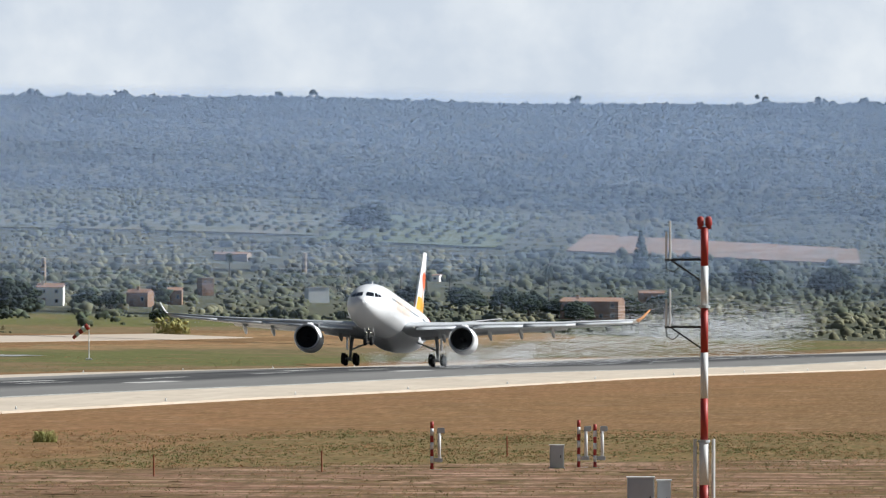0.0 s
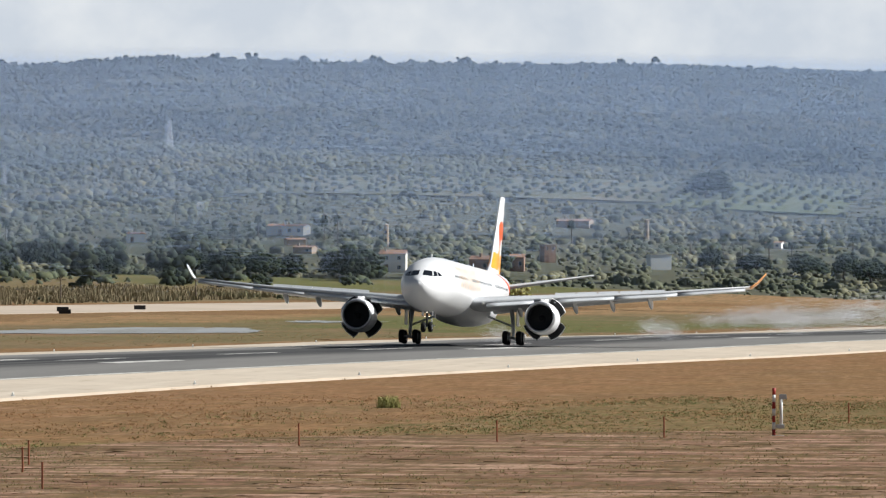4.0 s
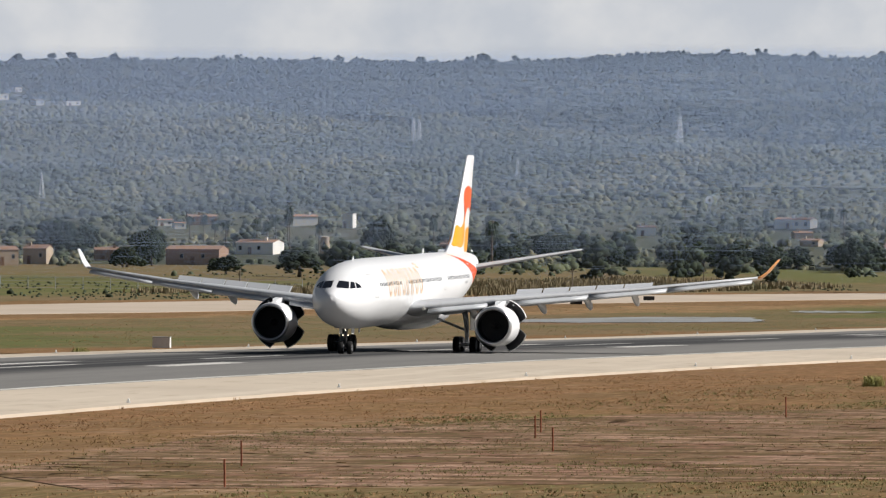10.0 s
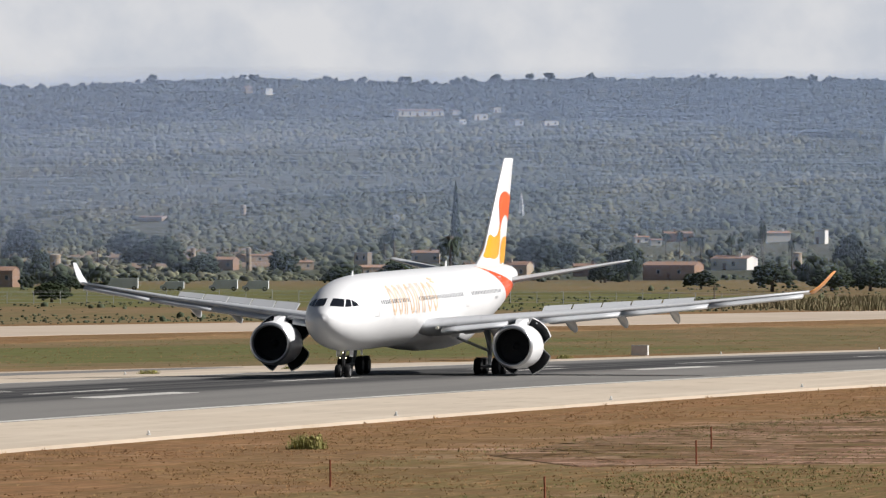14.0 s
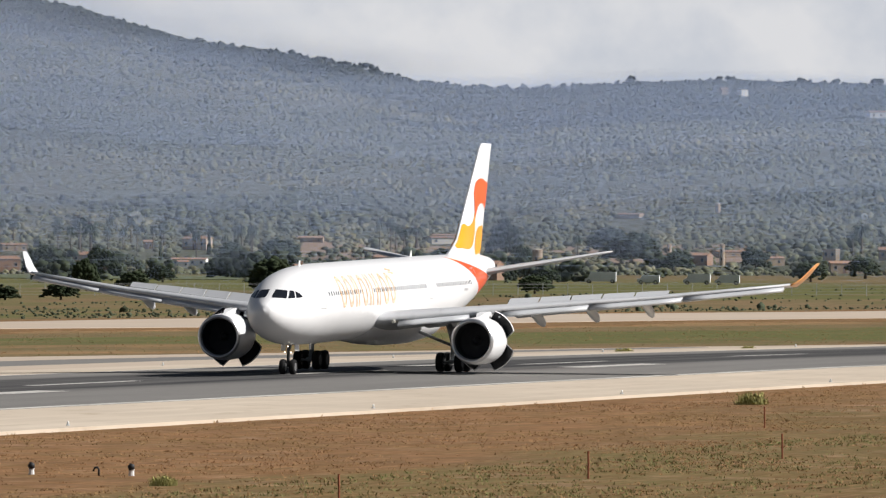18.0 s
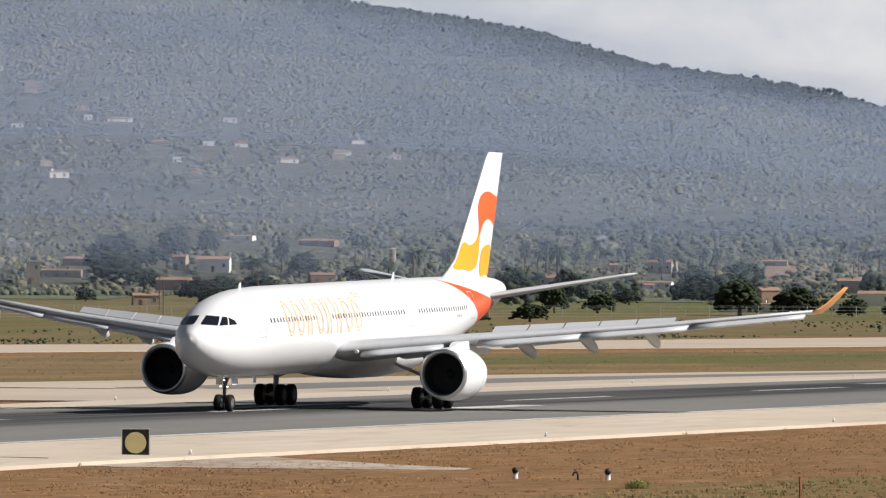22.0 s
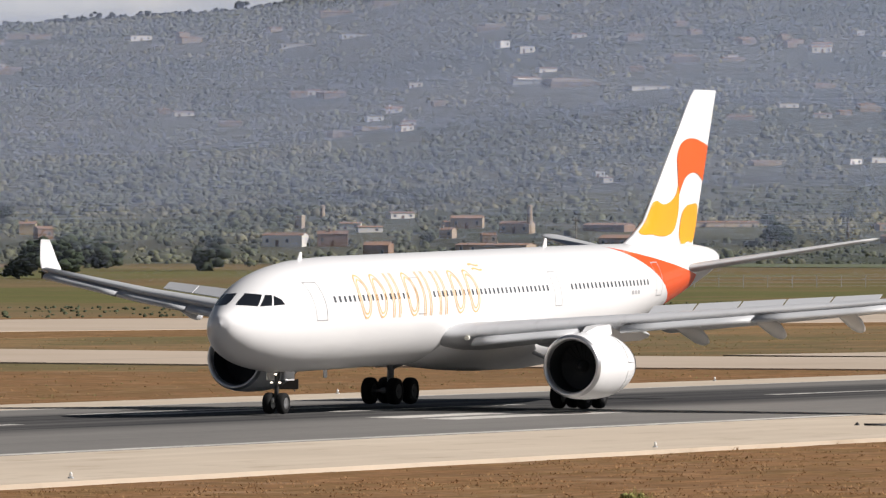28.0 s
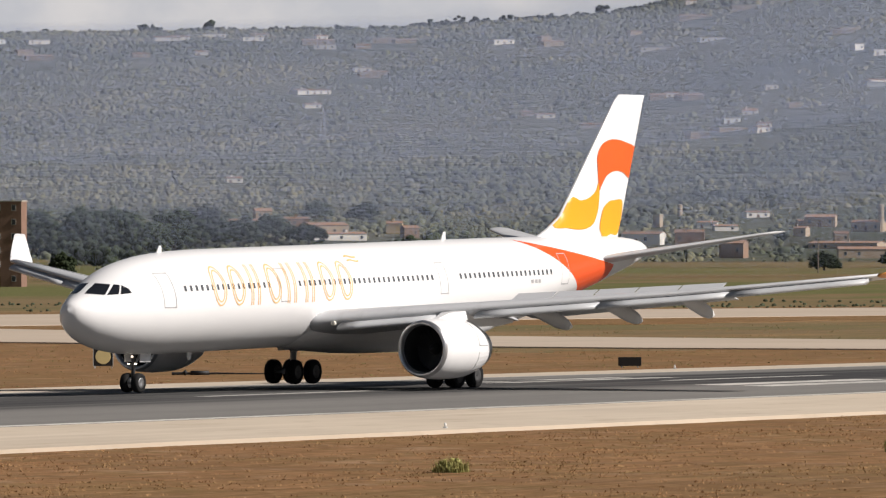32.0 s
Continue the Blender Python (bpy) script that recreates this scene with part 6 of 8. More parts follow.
size = rng.uniform(0.6, 1.5, len(wx)) * np.interp(r, [2560, 3200], [1.25, 0.9])
v, f = clumps(np.stack([wx, wy, ground_z(wx, wy) + size * 0.6], 1), np.stack([size, size * 1.15, size * 0.85], 1), rng, ICO1, 0.3)
tagged(new("hill_tree_stands", tri_mesh("hill_tree_stands", v, f, M_OAKS)), "darker stands of broad trees on the slopes", "woods", kind="stuff")


def open_view(x, y):
    """Yards and fields before the farmhouses stay clear of trees."""
    a, r, ok = np.arctan2(y, x), np.hypot(x, y), np.ones(len(x), bool)
    for hx, hy, w in HOUSES:
        ok &= ~((abs(a - math.atan2(hy, hx)) < (0.62 * w + 1.0) / math.hypot(hx, hy)) & (r < math.hypot(hx, hy) + 3))
    return ok


# scrub and hedges on the plain
N = 11000
a = np.radians(rng.uniform(-0.5, 33, N))
r = np.sqrt(rng.uniform(2060 ** 2, 2560 ** 2, N))
wx, wy = r * np.cos(a), r * np.sin(a)
_, wl = foot(wx, wy)
keep = (wl > 215) & (rng.uniform(0, 1, N) < np.clip(0.45 + 0.5 * wav(wx, wy * 2, 38) + np.interp(r, [2060, 2300, 2560], [-0.55, -0.2, 0.35]), 0.01, 1)) & open_view(wx, wy)
wx, wy = wx[keep], wy[keep]
size = rng.uniform(0.5, 1.6, len(wx))
v, f = clumps(np.stack([wx, wy, ground_z(wx, wy) + size * 0.3], 1), size, rng)
tagged(new("plain_scrub", tri_mesh("plain_scrub", v, f, M_SCRUB)), "green scrub and hedges on the plain", "scrub", kind="stuff")


# weeds and low bushes along the fence
N = 9000
wx = rng.uniform(900, 2050, N)
wl = np.interp(wx, TAXI_X, far_l) + 14 + 130 * rng.uniform(0, 1, N) ** 1.5
p = on_runway(wx, wl)
wx, wy = p[:, 0], p[:, 1]
keep = rng.uniform(0, 1, N) < np.clip(0.30 + 0.75 * wav(wx * 1.5, wy * 2, 40), 0.03, 1)
wx, wy = wx[keep], wy[keep]
size = rng.uniform(0.10, 0.34, len(wx)) * np.where(rng.uniform(0, 1, len(wx)) < 0.03, 2.4, 1)
v, f = clumps(np.stack([wx, wy, ground_z(wx, wy) + size * 0.3], 1), size, rng, LOW, 0.3)
tagged(new("fence_weeds", tri_mesh("fence_weeds", v, f, M_SCRUB)), "green weeds and low bushes along the fence", "scrub", kind="stuff")
# belts of trees between the farms
N = 1150
a = np.radians(rng.uniform(0.5, 32, N))
r = np.sqrt(rng.uniform(2100 ** 2, 2520 ** 2, N))
wx, wy = r * np.cos(a), r * np.sin(a)
_, wl = foot(wx, wy)
keep = (wl > 225) & (rng.uniform(0, 1, N) < np.clip(0.5 + 0.6 * wav(wx * 1.5, wy * 2, 33), 0.05, 1)) & open_view(wx, wy)
wx, wy = wx[keep], wy[keep]
cc, rr_ = [], []
for x, y, z in zip(wx, wy, ground_z(wx, wy)):
    h = rng.uniform(2.0, 6.6)
    for q in range(20):
        cc.append((x + rng.uniform(-0.5, 0.5) * h, y + rng.uniform(-0.6, 0.6) * h, z + h * rng.uniform(0.1, 0.85)))
        rr_.append(h * rng.uniform(0.14, 0.3))
v, f = clumps(np.array(cc), np.array(rr_), rng, ICO1, 0.3)
tagged(new("tree_belts", tri_mesh("tree_belts", v, f, M_STANDS)), "dark green tree belts between the farms", "woods", kind="stuff")

tree_at(2297, 356, 9.3, 6.7)
tree_at(2297, 349, 9.8, 7.2)
tree_at(2306, 342, 9.6, 7.0)
tree_at(2313, 336, 8.3, 6.0)
tree_at(2312, 320, 11.9, 9.6)
tree_at(2332, 328, 7.9, 6.6)
tree_at(2356, 309, 8.2, 5.3)
tree_at(2354, 303, 6.1, 5.3)
tree_at(2244, 279, 5.5, 4.3)
tree_at(2452, 251, 6.9, 6.1)
tree_at(2449, 240, 8.3, 5.5)
tree_at(2434, 226, 9.6, 6.8)
tree_at(2429, 217, 8.2, 7.6)
tree_at(2422, 210, 8.2, 6.8)
tree_at(2419, 203, 8.1, 4.1)
tree_at(2409, 197, 8.1, 3.2)
tree_at(2428, 186, 9.5, 5.4)
tree_at(2435, 178, 9.6, 6.8)
tree_at(2755, 279, 14.1, 5.3)
tree_at(2597, 164, 11.1, 7.3)
tree_at(2572, 142, 11.6, 8.7)
tree_at(2308, 380, 7.8, 6.5)
tree_at(2368, 401, 5.4, 8.0)
tree_at(2296, 320, 9.0, 9.0)
tree_at(2409, 454, 8.3, 10.2)
tree_at(2009, 397, 10.2, 6.3)
tree_at(2029, 388, 9.1, 5.7)
tree_at(2042, 382, 9.2, 6.9)
tree_at(2048, 370, 10.3, 6.4)
tree_at(2038, 418, 6.9, 4.6)
tree_at(2241, 476, 5.1, 7.7)
tree_at(2280, 400, 7.8, 6.5)
tree_at(2358, 403, 6.7, 8.1)
tree_at(2422, 538, 12.9, 10.3)
tree_at(2378, 506, 9.3, 9.8)
tree_at(2439, 535, 8.7, 8.7)
tree_at(2182, 518, 9.0, 5.7)
tree_at(2068, 504, 7.3, 5.1)
tree_at(2533, 574, 5.1, 4.5)
tree_at(2204, 475, 6.5, 5.2)
tree_at(2539, 709, 9.7, 13.5)
tree_at(2478, 655, 15.8, 10.0)
tree_at(1973, 540, 6.0, 3.8)
tree_at(2454, 702, 9.1, 6.1)
tree_at(2451, 679, 6.0, 7.5)
tree_at(1739, 509, 6.3, 4.2)
tree_at(1743, 501, 6.3, 3.2)
tree_at(2143, 716, 10.3, 9.2)
tree_at(2079, 679, 8.6, 8.4)
tree_at(2505, 780, 7.5, 4.5)
tree_at(2492, 762, 11.3, 6.8)
tree_at(1587, 543, 5.2, 3.1)
tree_at(1590, 538, 5.2, 3.1)
tree_at(1595, 529, 6.2, 2.7)
tree_at(1987, 635, 6.4, 3.3)
tree_at(2551, 681, 13.1, 8.8)
tree_at(1752, 483, 6.7, 4.5)
tree_at(2407, 623, 9.2, 4.6)
tree_at(2405, 601, 7.7, 7.7)
tree_at(1985, 768, 4.5, 4.2)
tree_at(2400, 920, 17.9, 6.7)
tree_at(2424, 919, 10.7, 7.4)
tree_at(2479, 931, 9.6, 8.2)
tree_at(2501, 929, 6.6, 8.3)
tree_at(2039, 759, 9.5, 6.8)
tree_at(2232, 824, 8.9, 5.9)
tree_at(2419, 871, 9.6, 8.0)
tree_at(2400, 846, 9.5, 6.3)
tree_at(1744, 534, 10.7, 8.4)
tree_at(2444, 762, 7.0, 3.8)
tree_at(1751, 524, 9.8, 6.8)
tree_at(1768, 581, 6.0, 7.6)
tree_at(1775, 574, 7.0, 4.6)
tree_at(2321, 964, 9.4, 7.8)
tree_at(2235, 957, 6.1, 6.1)
tree_at(2338, 896, 16.2, 7.8)
tree_at(2492, 936, 9.9, 9.9)
tree_at(1805, 668, 8.4, 5.3)
tree_at(2313, 877, 7.7, 6.2)
tree_at(2056, 750, 10.9, 6.8)
tree_at(1937, 862, 7.9, 2.9)
tree_at(1846, 840, 7.6, 2.8)
tree_at(1867, 822, 6.4, 3.3)
tree_at(2046, 1164, 17.0, 14.0)
tree_at(2055, 1154, 17.6, 14.0)
tree_at(2076, 1154, 14.7, 14.0)
tree_at(2093, 1147, 17.8, 14.0)
tree_at(2130, 1158, 14.4, 13.1)
tree_at(2145, 1155, 13.2, 9.7)
tree_at(2061, 1138, 14.0, 10.9)
tree_at(2171, 1157, 13.3, 7.0)
tree_at(2166, 1144, 10.1, 6.3)
tree_at(1542, 872, 6.9, 6.9)
tree_at(2137, 1219, 7.9, 9.5)
tree_at(2328, 1227, 8.4, 6.8)
tree_at(2322, 1208, 10.1, 5.0)
tree_at(1881, 989, 9.3, 6.6)
tree_at(1668, 892, 7.1, 7.1)
tree_at(1683, 864, 15.3, 7.3)
tree_at(1681, 869, 7.1, 4.7)

palm_at(2466, 371, 2.2, 6.4)
palm_at(2512, 371, 2.0, 6.3)
palm_at(2488, 351, 2.1, 7.9)
palm_at(2490, 348, 2.1, 7.9)
palm_at(2526, 293, 2.3, 6.6)
palm_at(2478, 209, 3.1, 10.6)
palm_at(2543, 223, 3.4, 5.7)
palm_at(2489, 240, 3.4, 6.4)
palm_at(2507, 248, 2.3, 5.7)
palm_at(2505, 261, 2.0, 5.7)
palm_at(2508, 253, 2.0, 5.7)
palm_at(2498, 235, 2.8, 5.6)
palm_at(2566, 400, 2.0, 5.8)
palm_at(2419, 478, 2.5, 13.3)
palm_at(2438, 490, 2.8, 9.0)
palm_at(2478, 493, 2.6, 8.3)
palm_at(2494, 515, 2.3, 7.8)
palm_at(2515, 523, 2.3, 6.4)
palm_at(2484, 491, 3.4, 8.0)
palm_at(2382, 435, 3.0, 11.2)
palm_at(2214, 392, 4.3, 11.5)
palm_at(2411, 469, 2.8, 8.3)
palm_at(2497, 433, 2.6, 7.2)
palm_at(2051, 476, 6.5, 12.0)
palm_at(2520, 599, 6.0, 9.3)
palm_at(2522, 602, 3.9, 7.5)
palm_at(2436, 487, 3.2, 8.3)
palm_at(2468, 504, 3.2, 7.3)
palm_at(2469, 507, 2.9, 7.3)
palm_at(2204, 474, 5.2, 5.2)
palm_at(2553, 750, 2.8, 11.1)
palm_at(2576, 752, 4.1, 8.6)
palm_at(2591, 750, 7.4, 7.1)
palm_at(2585, 731, 4.1, 8.0)
palm_at(2490, 706, 5.2, 6.1)
palm_at(2532, 685, 4.0, 7.2)
palm_at(2436, 833, 4.8, 9.6)
palm_at(2515, 853, 4.3, 7.6)
palm_at(2518, 850, 4.3, 7.6)
palm_at(2486, 826, 3.6, 8.1)
palm_at(2489, 823, 3.6, 8.1)
palm_at(2446, 803, 7.0, 11.5)
palm_at(2492, 813, 3.2, 8.4)
palm_at(2497, 810, 3.2, 8.1)
palm_at(2513, 811, 3.3, 8.2)
palm_at(2516, 807, 2.9, 8.2)
palm_at(2521, 806, 2.6, 9.2)
palm_at(2497, 788, 3.6, 8.1)
palm_at(2521, 783, 3.6, 8.5)
palm_at(2522, 779, 3.6, 9.1)
palm_at(2353, 861, 10.3, 8.7)
palm_at(2429, 880, 6.4, 8.0)
palm_at(2475, 874, 3.6, 10.8)
palm_at(2478, 872, 3.6, 10.1)
palm_at(2388, 826, 8.5, 11.0)
palm_at(2407, 840, 4.8, 6.4)
palm_at(2497, 823, 7.2, 10.8)
palm_at(2545, 813, 2.3, 9.0)
palm_at(2508, 778, 3.6, 9.8)
palm_at(2511, 776, 3.6, 9.8)
palm_at(2564, 750, 3.3, 11.0)
palm_at(2554, 743, 4.0, 8.3)
palm_at(2529, 840, 4.0, 8.3)
palm_at(2543, 829, 3.3, 8.3)
palm_at(2551, 825, 3.3, 8.4)
palm_at(2540, 803, 5.0, 8.3)
palm_at(2378, 966, 7.0, 9.0)
palm_at(2374, 1098, 2.3, 7.2)
palm_at(2384, 1021, 2.3, 6.1)
palm_at(2393, 1010, 2.3, 6.1)
palm_at(2346, 977, 7.0, 8.5)
palm_at(2469, 894, 4.9, 8.2)

conifer_at(2631, 195, 5.1, 11.9)
conifer_at(2546, 231, 2.0, 7.2)
conifer_at(2565, 592, 4.0, 18.4)
conifer_at(2500, 785, 1.3, 7.5)
conifer_at(2511, 783, 1.3, 5.9)
conifer_at(2429, 777, 1.3, 7.3)
conifer_at(2515, 790, 1.3, 8.2)
conifer_at(2518, 786, 1.3, 7.2)

pylon_at(3104, 567, 6.9)
pylon_at(3072, 477, 8.3)
pylon_at(2807, 485, 5.9)
pylon_at(3035, 471, 10.9)
pylon_at(3105, 569, 7.2)
pylon_at(3081, 565, 6.3)
pylon_at(2716, 607, 7.2)
pylon_at(2679, 1409, 13.6)

windpump_at(2589, 397, 5.0)
windpump_at(2562, 827, 8.7)
windpump_at(2420, 959, 6.8)
windpump_at(2655, 630, 4.8)

pole_at(2409, 296, 6.2)
pole_at(1764, 666, 8.2)
pole_at(2370, 934, 7.9)
pole_at(1818, 664, 8.4)
pole_at(1864, 823, 12.7)
pole_at(2115, 935, 8.6)
pole_at(1647, 621, 7.2)
pole_at(1775, 809, 7.3)
pole_at(2003, 313, 4.0)
pole_at(1836, 375, 3.7)
pole_at(1886, 321, 4.8)

# ---- things on the airfield ----
M_RED = mat("red_paint", (0.36, 0.035, 0.025), 0.5, spots=((3.0, 0.45, 0.7, (0.26, 0.03, 0.025), 0.6),))
M_WPAINT = mat("white_paint", (0.74, 0.74, 0.72), 0.5, spots=((2.0, 0.45, 0.7, (0.6, 0.59, 0.56), 0.6),))
M_RUST = mat("rusty_steel", (0.30, 0.095, 0.045), 0.8, spots=((6.0, 0.4, 0.7, (0.18, 0.06, 0.03), 0.7),))
M_CAB = mat("grey_cabinet", (0.50, 0.52, 0.53), 0.5, spots=((1.5, 0.45, 0.7, (0.42, 0.44, 0.45), 0.6),))
M_BLACK = mat("black_board", (0.015, 0.015, 0.016), 0.6)
M_CREAM = mat("cream_disc", (0.66, 0.55, 0.27), 0.6, spots=((2.0, 0.4, 0.7, (0.58, 0.48, 0.24), 0.6),))
M_PLANT = mat("roadside_green", (0.27, 0.262, 0.085), 0.9, spots=((2.0, 0.4, 0.7, (0.34, 0.29, 0.115), 0.7),), island=0.3)


def stand(x, y, yaw=0.0, lat=None):
    return pose(x, y, float(ground_z(x, y)), 0, 0, yaw)


for x, y in ((740, 113), (753, 105), (685, 130), (729, 122.5), (611, 132), (671, 128), (577, 126), (643, 122.5), (533, 134), (378, 113), (460, 115), (800, 98), (505, 118), (420, 114)):
    t = thing("marker_stake", "thin rusty steel stake in the grass", "stake", "stakes along the grass", stand(x, y))
    part("rod", mesh_of("rod", *tube([(0, 0, -0.2), (0.01, 0, 0.6), (0, 0.01, 1.2)], 0.045, 6), M_RUST), t)
    part("collar", mesh_of("collar", *tube([(0, 0, 1.2), (0, 0, 1.23)], 0.06, 6), M_RUST), t)


def banded_post(parent, x, y, h, r, bands, first_red=True, base=0.0):
    """A post of alternating red and white bands, each a part."""
    for k in range(bands):
        z0, z1 = base + h * k / bands, base + h * (k + 1) / bands
        part("band", mesh_of("band", *tube([(x, y, z0), (x, y, z1)], r, 12), M_RED if (k % 2 == 0) == first_red else M_WPAINT, True), parent)


for x, y, hh in ((760.2, 99.4, 2.75), (767, 91.5, 2.75), (767.5, 90.6, 2.5)):
    t = thing("banded_sensor_post", "red and white banded post with a white sensor tube", "post", "banded posts", stand(x, y, -85))
    banded_post(t, 0, 0, hh, 0.10, 7)
    part("sensor_tube", mesh_of("sensor_tube", *tube([(0.42, 0, 0.5), (0.42, 0, 2.3)], 0.09, 10), M_WPAINT, True), t, "white tube")
    part("sensor_head", mesh_of("sensor_head", *bevel_box(0.3, 0.72, -0.12, 0.12, 2.1, 2.4, 0.03), M_CAB), t)
    part("bracket_box", mesh_of("bracket_box", *bevel_box(0.12, 0.6, -0.12, 0.12, 0.45, 0.68, 0.03), M_CAB), t)
    part("foot_plate", mesh_of("foot_plate", *bevel_box(-0.15, 0.6, -0.15, 0.15, -0.08, 0.05, 0.02), M_CAB), t)


def cabinet(x, y, w, d, h, label):
    t = thing("electric_cabinet", label, "cabinet", "grey cabinets", stand(x, y, 185))
    part("plinth", mesh_of("plinth", *bevel_box(-d / 2 - 0.03, d / 2 + 0.03, -w / 2 - 0.03, w / 2 + 0.03, -0.3, 0.1, 0.02), M_CAB), t)
    part("body", mesh_of("body", *bevel_box(-d / 2, d / 2, -w / 2, w / 2, 0.1, h - 0.06, 0.02), M_CAB), t)
    part("door", mesh_of("door", *bevel_box(d / 2, d / 2 + 0.03, -w / 2 + 0.06, w / 2 - 0.06, 0.18, h - 0.14, 0.01), M_CAB), t)
    part("lid", mesh_of("lid", *bevel_box(-d / 2 - 0.06, d / 2 + 0.06, -w / 2 - 0.06, w / 2 + 0.06, h - 0.06, h, 0.02), M_WPAINT), t, "overhanging pale lid")
    part("handle", mesh_of("handle", *bevel_box(d / 2 + 0.03, d / 2 + 0.06, w / 2 - 0.22, w / 2 - 0.16, h * 0.45, h * 0.58, 0.01), M_BLACK), t)


cabinet(764.7, 92.6, 0.8, 0.6, 1.38, "grey electric cabinet standing in the grass")
cabinet(655, 81.5, 1.2, 0.8, 2.05, "tall pale grey electric cabinet beside the mast")
cabinet(655.8, 80.5, 0.6, 0.7, 1.9, "narrow pale grey electric cabinet beside the mast")

# the banded mast
MX, MY = 603.5, 76.05
mast = thing("antenna_mast", "tall red and white banded antenna mast", "mast", at=pose(MX, MY, float(ground_z(MX, MY)), 0, 0, 4))
zb = [0.0, 1.6, 2.9, 4.6, 6.3, 8.1, 9.85, 11.5, 13.0]
for k in range(8):
    rr = 0.15 if zb[k] > 4 else 0.19
    part("band", mesh_of("band", *tube([(0, 0, zb[k]), (0, 0, zb[k + 1])], rr if k else 0.22, 14), M_RED if k % 2 == 1 else M_WPAINT, True), mast)
for z in (4.62, 9.9):
    part("flange", mesh_of("flange", *tube([(0, 0, z - 0.05), (0, 0, z + 0.05)], 0.24, 12), M_CAB), mast)
for s in (-1, 1):
    part("side_tube", mesh_of("side_tube", *tube([(0, s * 0.36, -0.2), (0, s * 0.36, 4.7)], 0.07, 8), M_WPAINT), mast, "white stay tube")
for z in (9.1, 11.75):
    part("arm", mesh_of("arm", *tube([(0, 0.1, z), (0, 1.55, z)], 0.05, 6), M_BLACK), mast, "dark bracket arm")
    part("arm_brace", mesh_of("arm_brace", *tube([(0, 0.1, z - 0.85), (0, 1.3, z - 0.03)], 0.04, 6), M_BLACK), mast)
    for yy, hh in ((1.5, 1.1), (1.35, 1.5)):
        part("whip", mesh_of("whip", *tube([(0, yy, z), (0, yy, z + hh)], [0.05, 0.04], 6), M_WPAINT), mast, "white whip aerial")
    part("cable_loop", mesh_of("cable_loop", *tube([(0, 1.5, z), (0, 1.5, z - 0.35), (0, 1.25, z - 0.5), (0, 0.95, z - 0.28)], 0.025, 6), M_BLACK), mast)
for s in (-1, 1):
    part("warning_lamp", mesh_of("warning_lamp", *tube([(0, s * 0.16, 13.0), (0, s * 0.16, 13.12), (0, s * 0.16, 13.38), (0, s * 0.16, 13.45)], [0.06, 0.14, 0.13, 0.04], 10), M_RED, True), mast, "red obstruction lamp")
part("lamp_bar", mesh_of("lamp_bar", *bevel_box(-0.06, 0.06, -0.28, 0.28, 12.95, 13.03, 0.01), M_RED), mast)

# windsock
WX, WY = 1649, 224.5
sock = thing("windsock", "red and white windsock on a white pole", "windsock", at=stand(WX, WY, 188))
part("pole", mesh_of("pole", *tube([(0, 0, 0), (0, 0, 5.5)], [0.09, 0.06], 8), M_WPAINT), sock, "white pole with red foot")
for k in range(5):
    u0, u1 = k / 5, (k + 1) / 5
    p0, p1 = (0, -0.1 - 2.4 * u0, 5.25 - 1.9 * u0 ** 1.2), (0, -0.1 - 2.4 * u1, 5.25 - 1.9 * u1 ** 1.2)
    part("sock_band", mesh_of("sock_band", *tube([p0, p1], [0.52 - 0.28 * u0, 0.52 - 0.28 * u1], 12), M_RED if k % 2 == 0 else M_WPAINT, True), sock)
part("base", mesh_of("base", *bevel_box(-0.5, 0.5, -0.5, 0.5, -0.1, 0.25, 0.05), M_WPAINT), sock)


def disc_sign(x, y, yaw):
    t = thing("disc_sign", "black square board with a cream disc on legs", "sign", "disc signs", stand(x, y, yaw))
    part("board", mesh_of("board", *bevel_box(-0.05, 0.05, -0.7, 0.7, 0.16, 1.56, 0.02), M_BLACK), t)
    v, f = lathe_x([(-0.066, 0.02), (-0.066, 0.55), (-0.05, 0.56)], 32, (True, False), 0, 0.86)
    part("disc", mesh_of("disc", v, f, M_CREAM), t, "cream painted disc")
    for yy in (-0.62, 0.62):
        part("leg", mesh_of("leg", *tube([(0.0, yy, -0.1), (0, yy, 1.45)], 0.05, 6), M_CAB), t)
        part("stay", mesh_of("stay", *tube([(0.5, yy, -0.05), (0.05, yy, 1.1)], 0.035, 6), M_CAB), t)
    part("rim", mesh_of("rim", *join(box(-0.07, 0.06, -0.74, -0.70, 0.14, 1.58), box(-0.07, 0.06, 0.70, 0.74, 0.14, 1.58), box(-0.07, 0.06, -0.7, 0.7, 1.56, 1.6)), M_CAB), t, "grey edge trim")


disc_sign(445.8, 169.6, 20)
disc_sign(508.3, 286.8, 27)


def board_back(x, y, w, h, yaw):
    t = thing("sign_back", "low black sign board standing by the runway", "sign", "black boards", stand(x, y, yaw))
    part("board", mesh_of("board", *bevel_box(-0.12, 0.12, -w / 2, w / 2, 0.12, h, 0.03), M_BLACK), t)
    for s in (-0.35, 0.35):
        part("foot", mesh_of("foot", *tube([(0, s * w, -0.1), (0, s * w, 0.15)], 0.06, 6), M_CAB), t)


board_back(530, 254.5, 1.7, 0.78, 22)
for x, y in ((1756, 299.8), (1809, 294.7), (1722, 294), (1790, 330)):
    board_back(x, y, 2.0, 0.85, 10)
t = thing("equipment_case", "white equipment case beside the runway", "case", at=stand(1061.7, 229.2, 5))
part("body", mesh_of("body", *bevel_box(-0.6, 0.6, -0.85, 0.85, 0.0, 1.05, 0.04), M_WPAINT), t)
part("lid", mesh_of("lid", *bevel_box(-0.64, 0.64, -0.9, 0.9, 1.05, 1.12, 0.02), M_CAB), t)
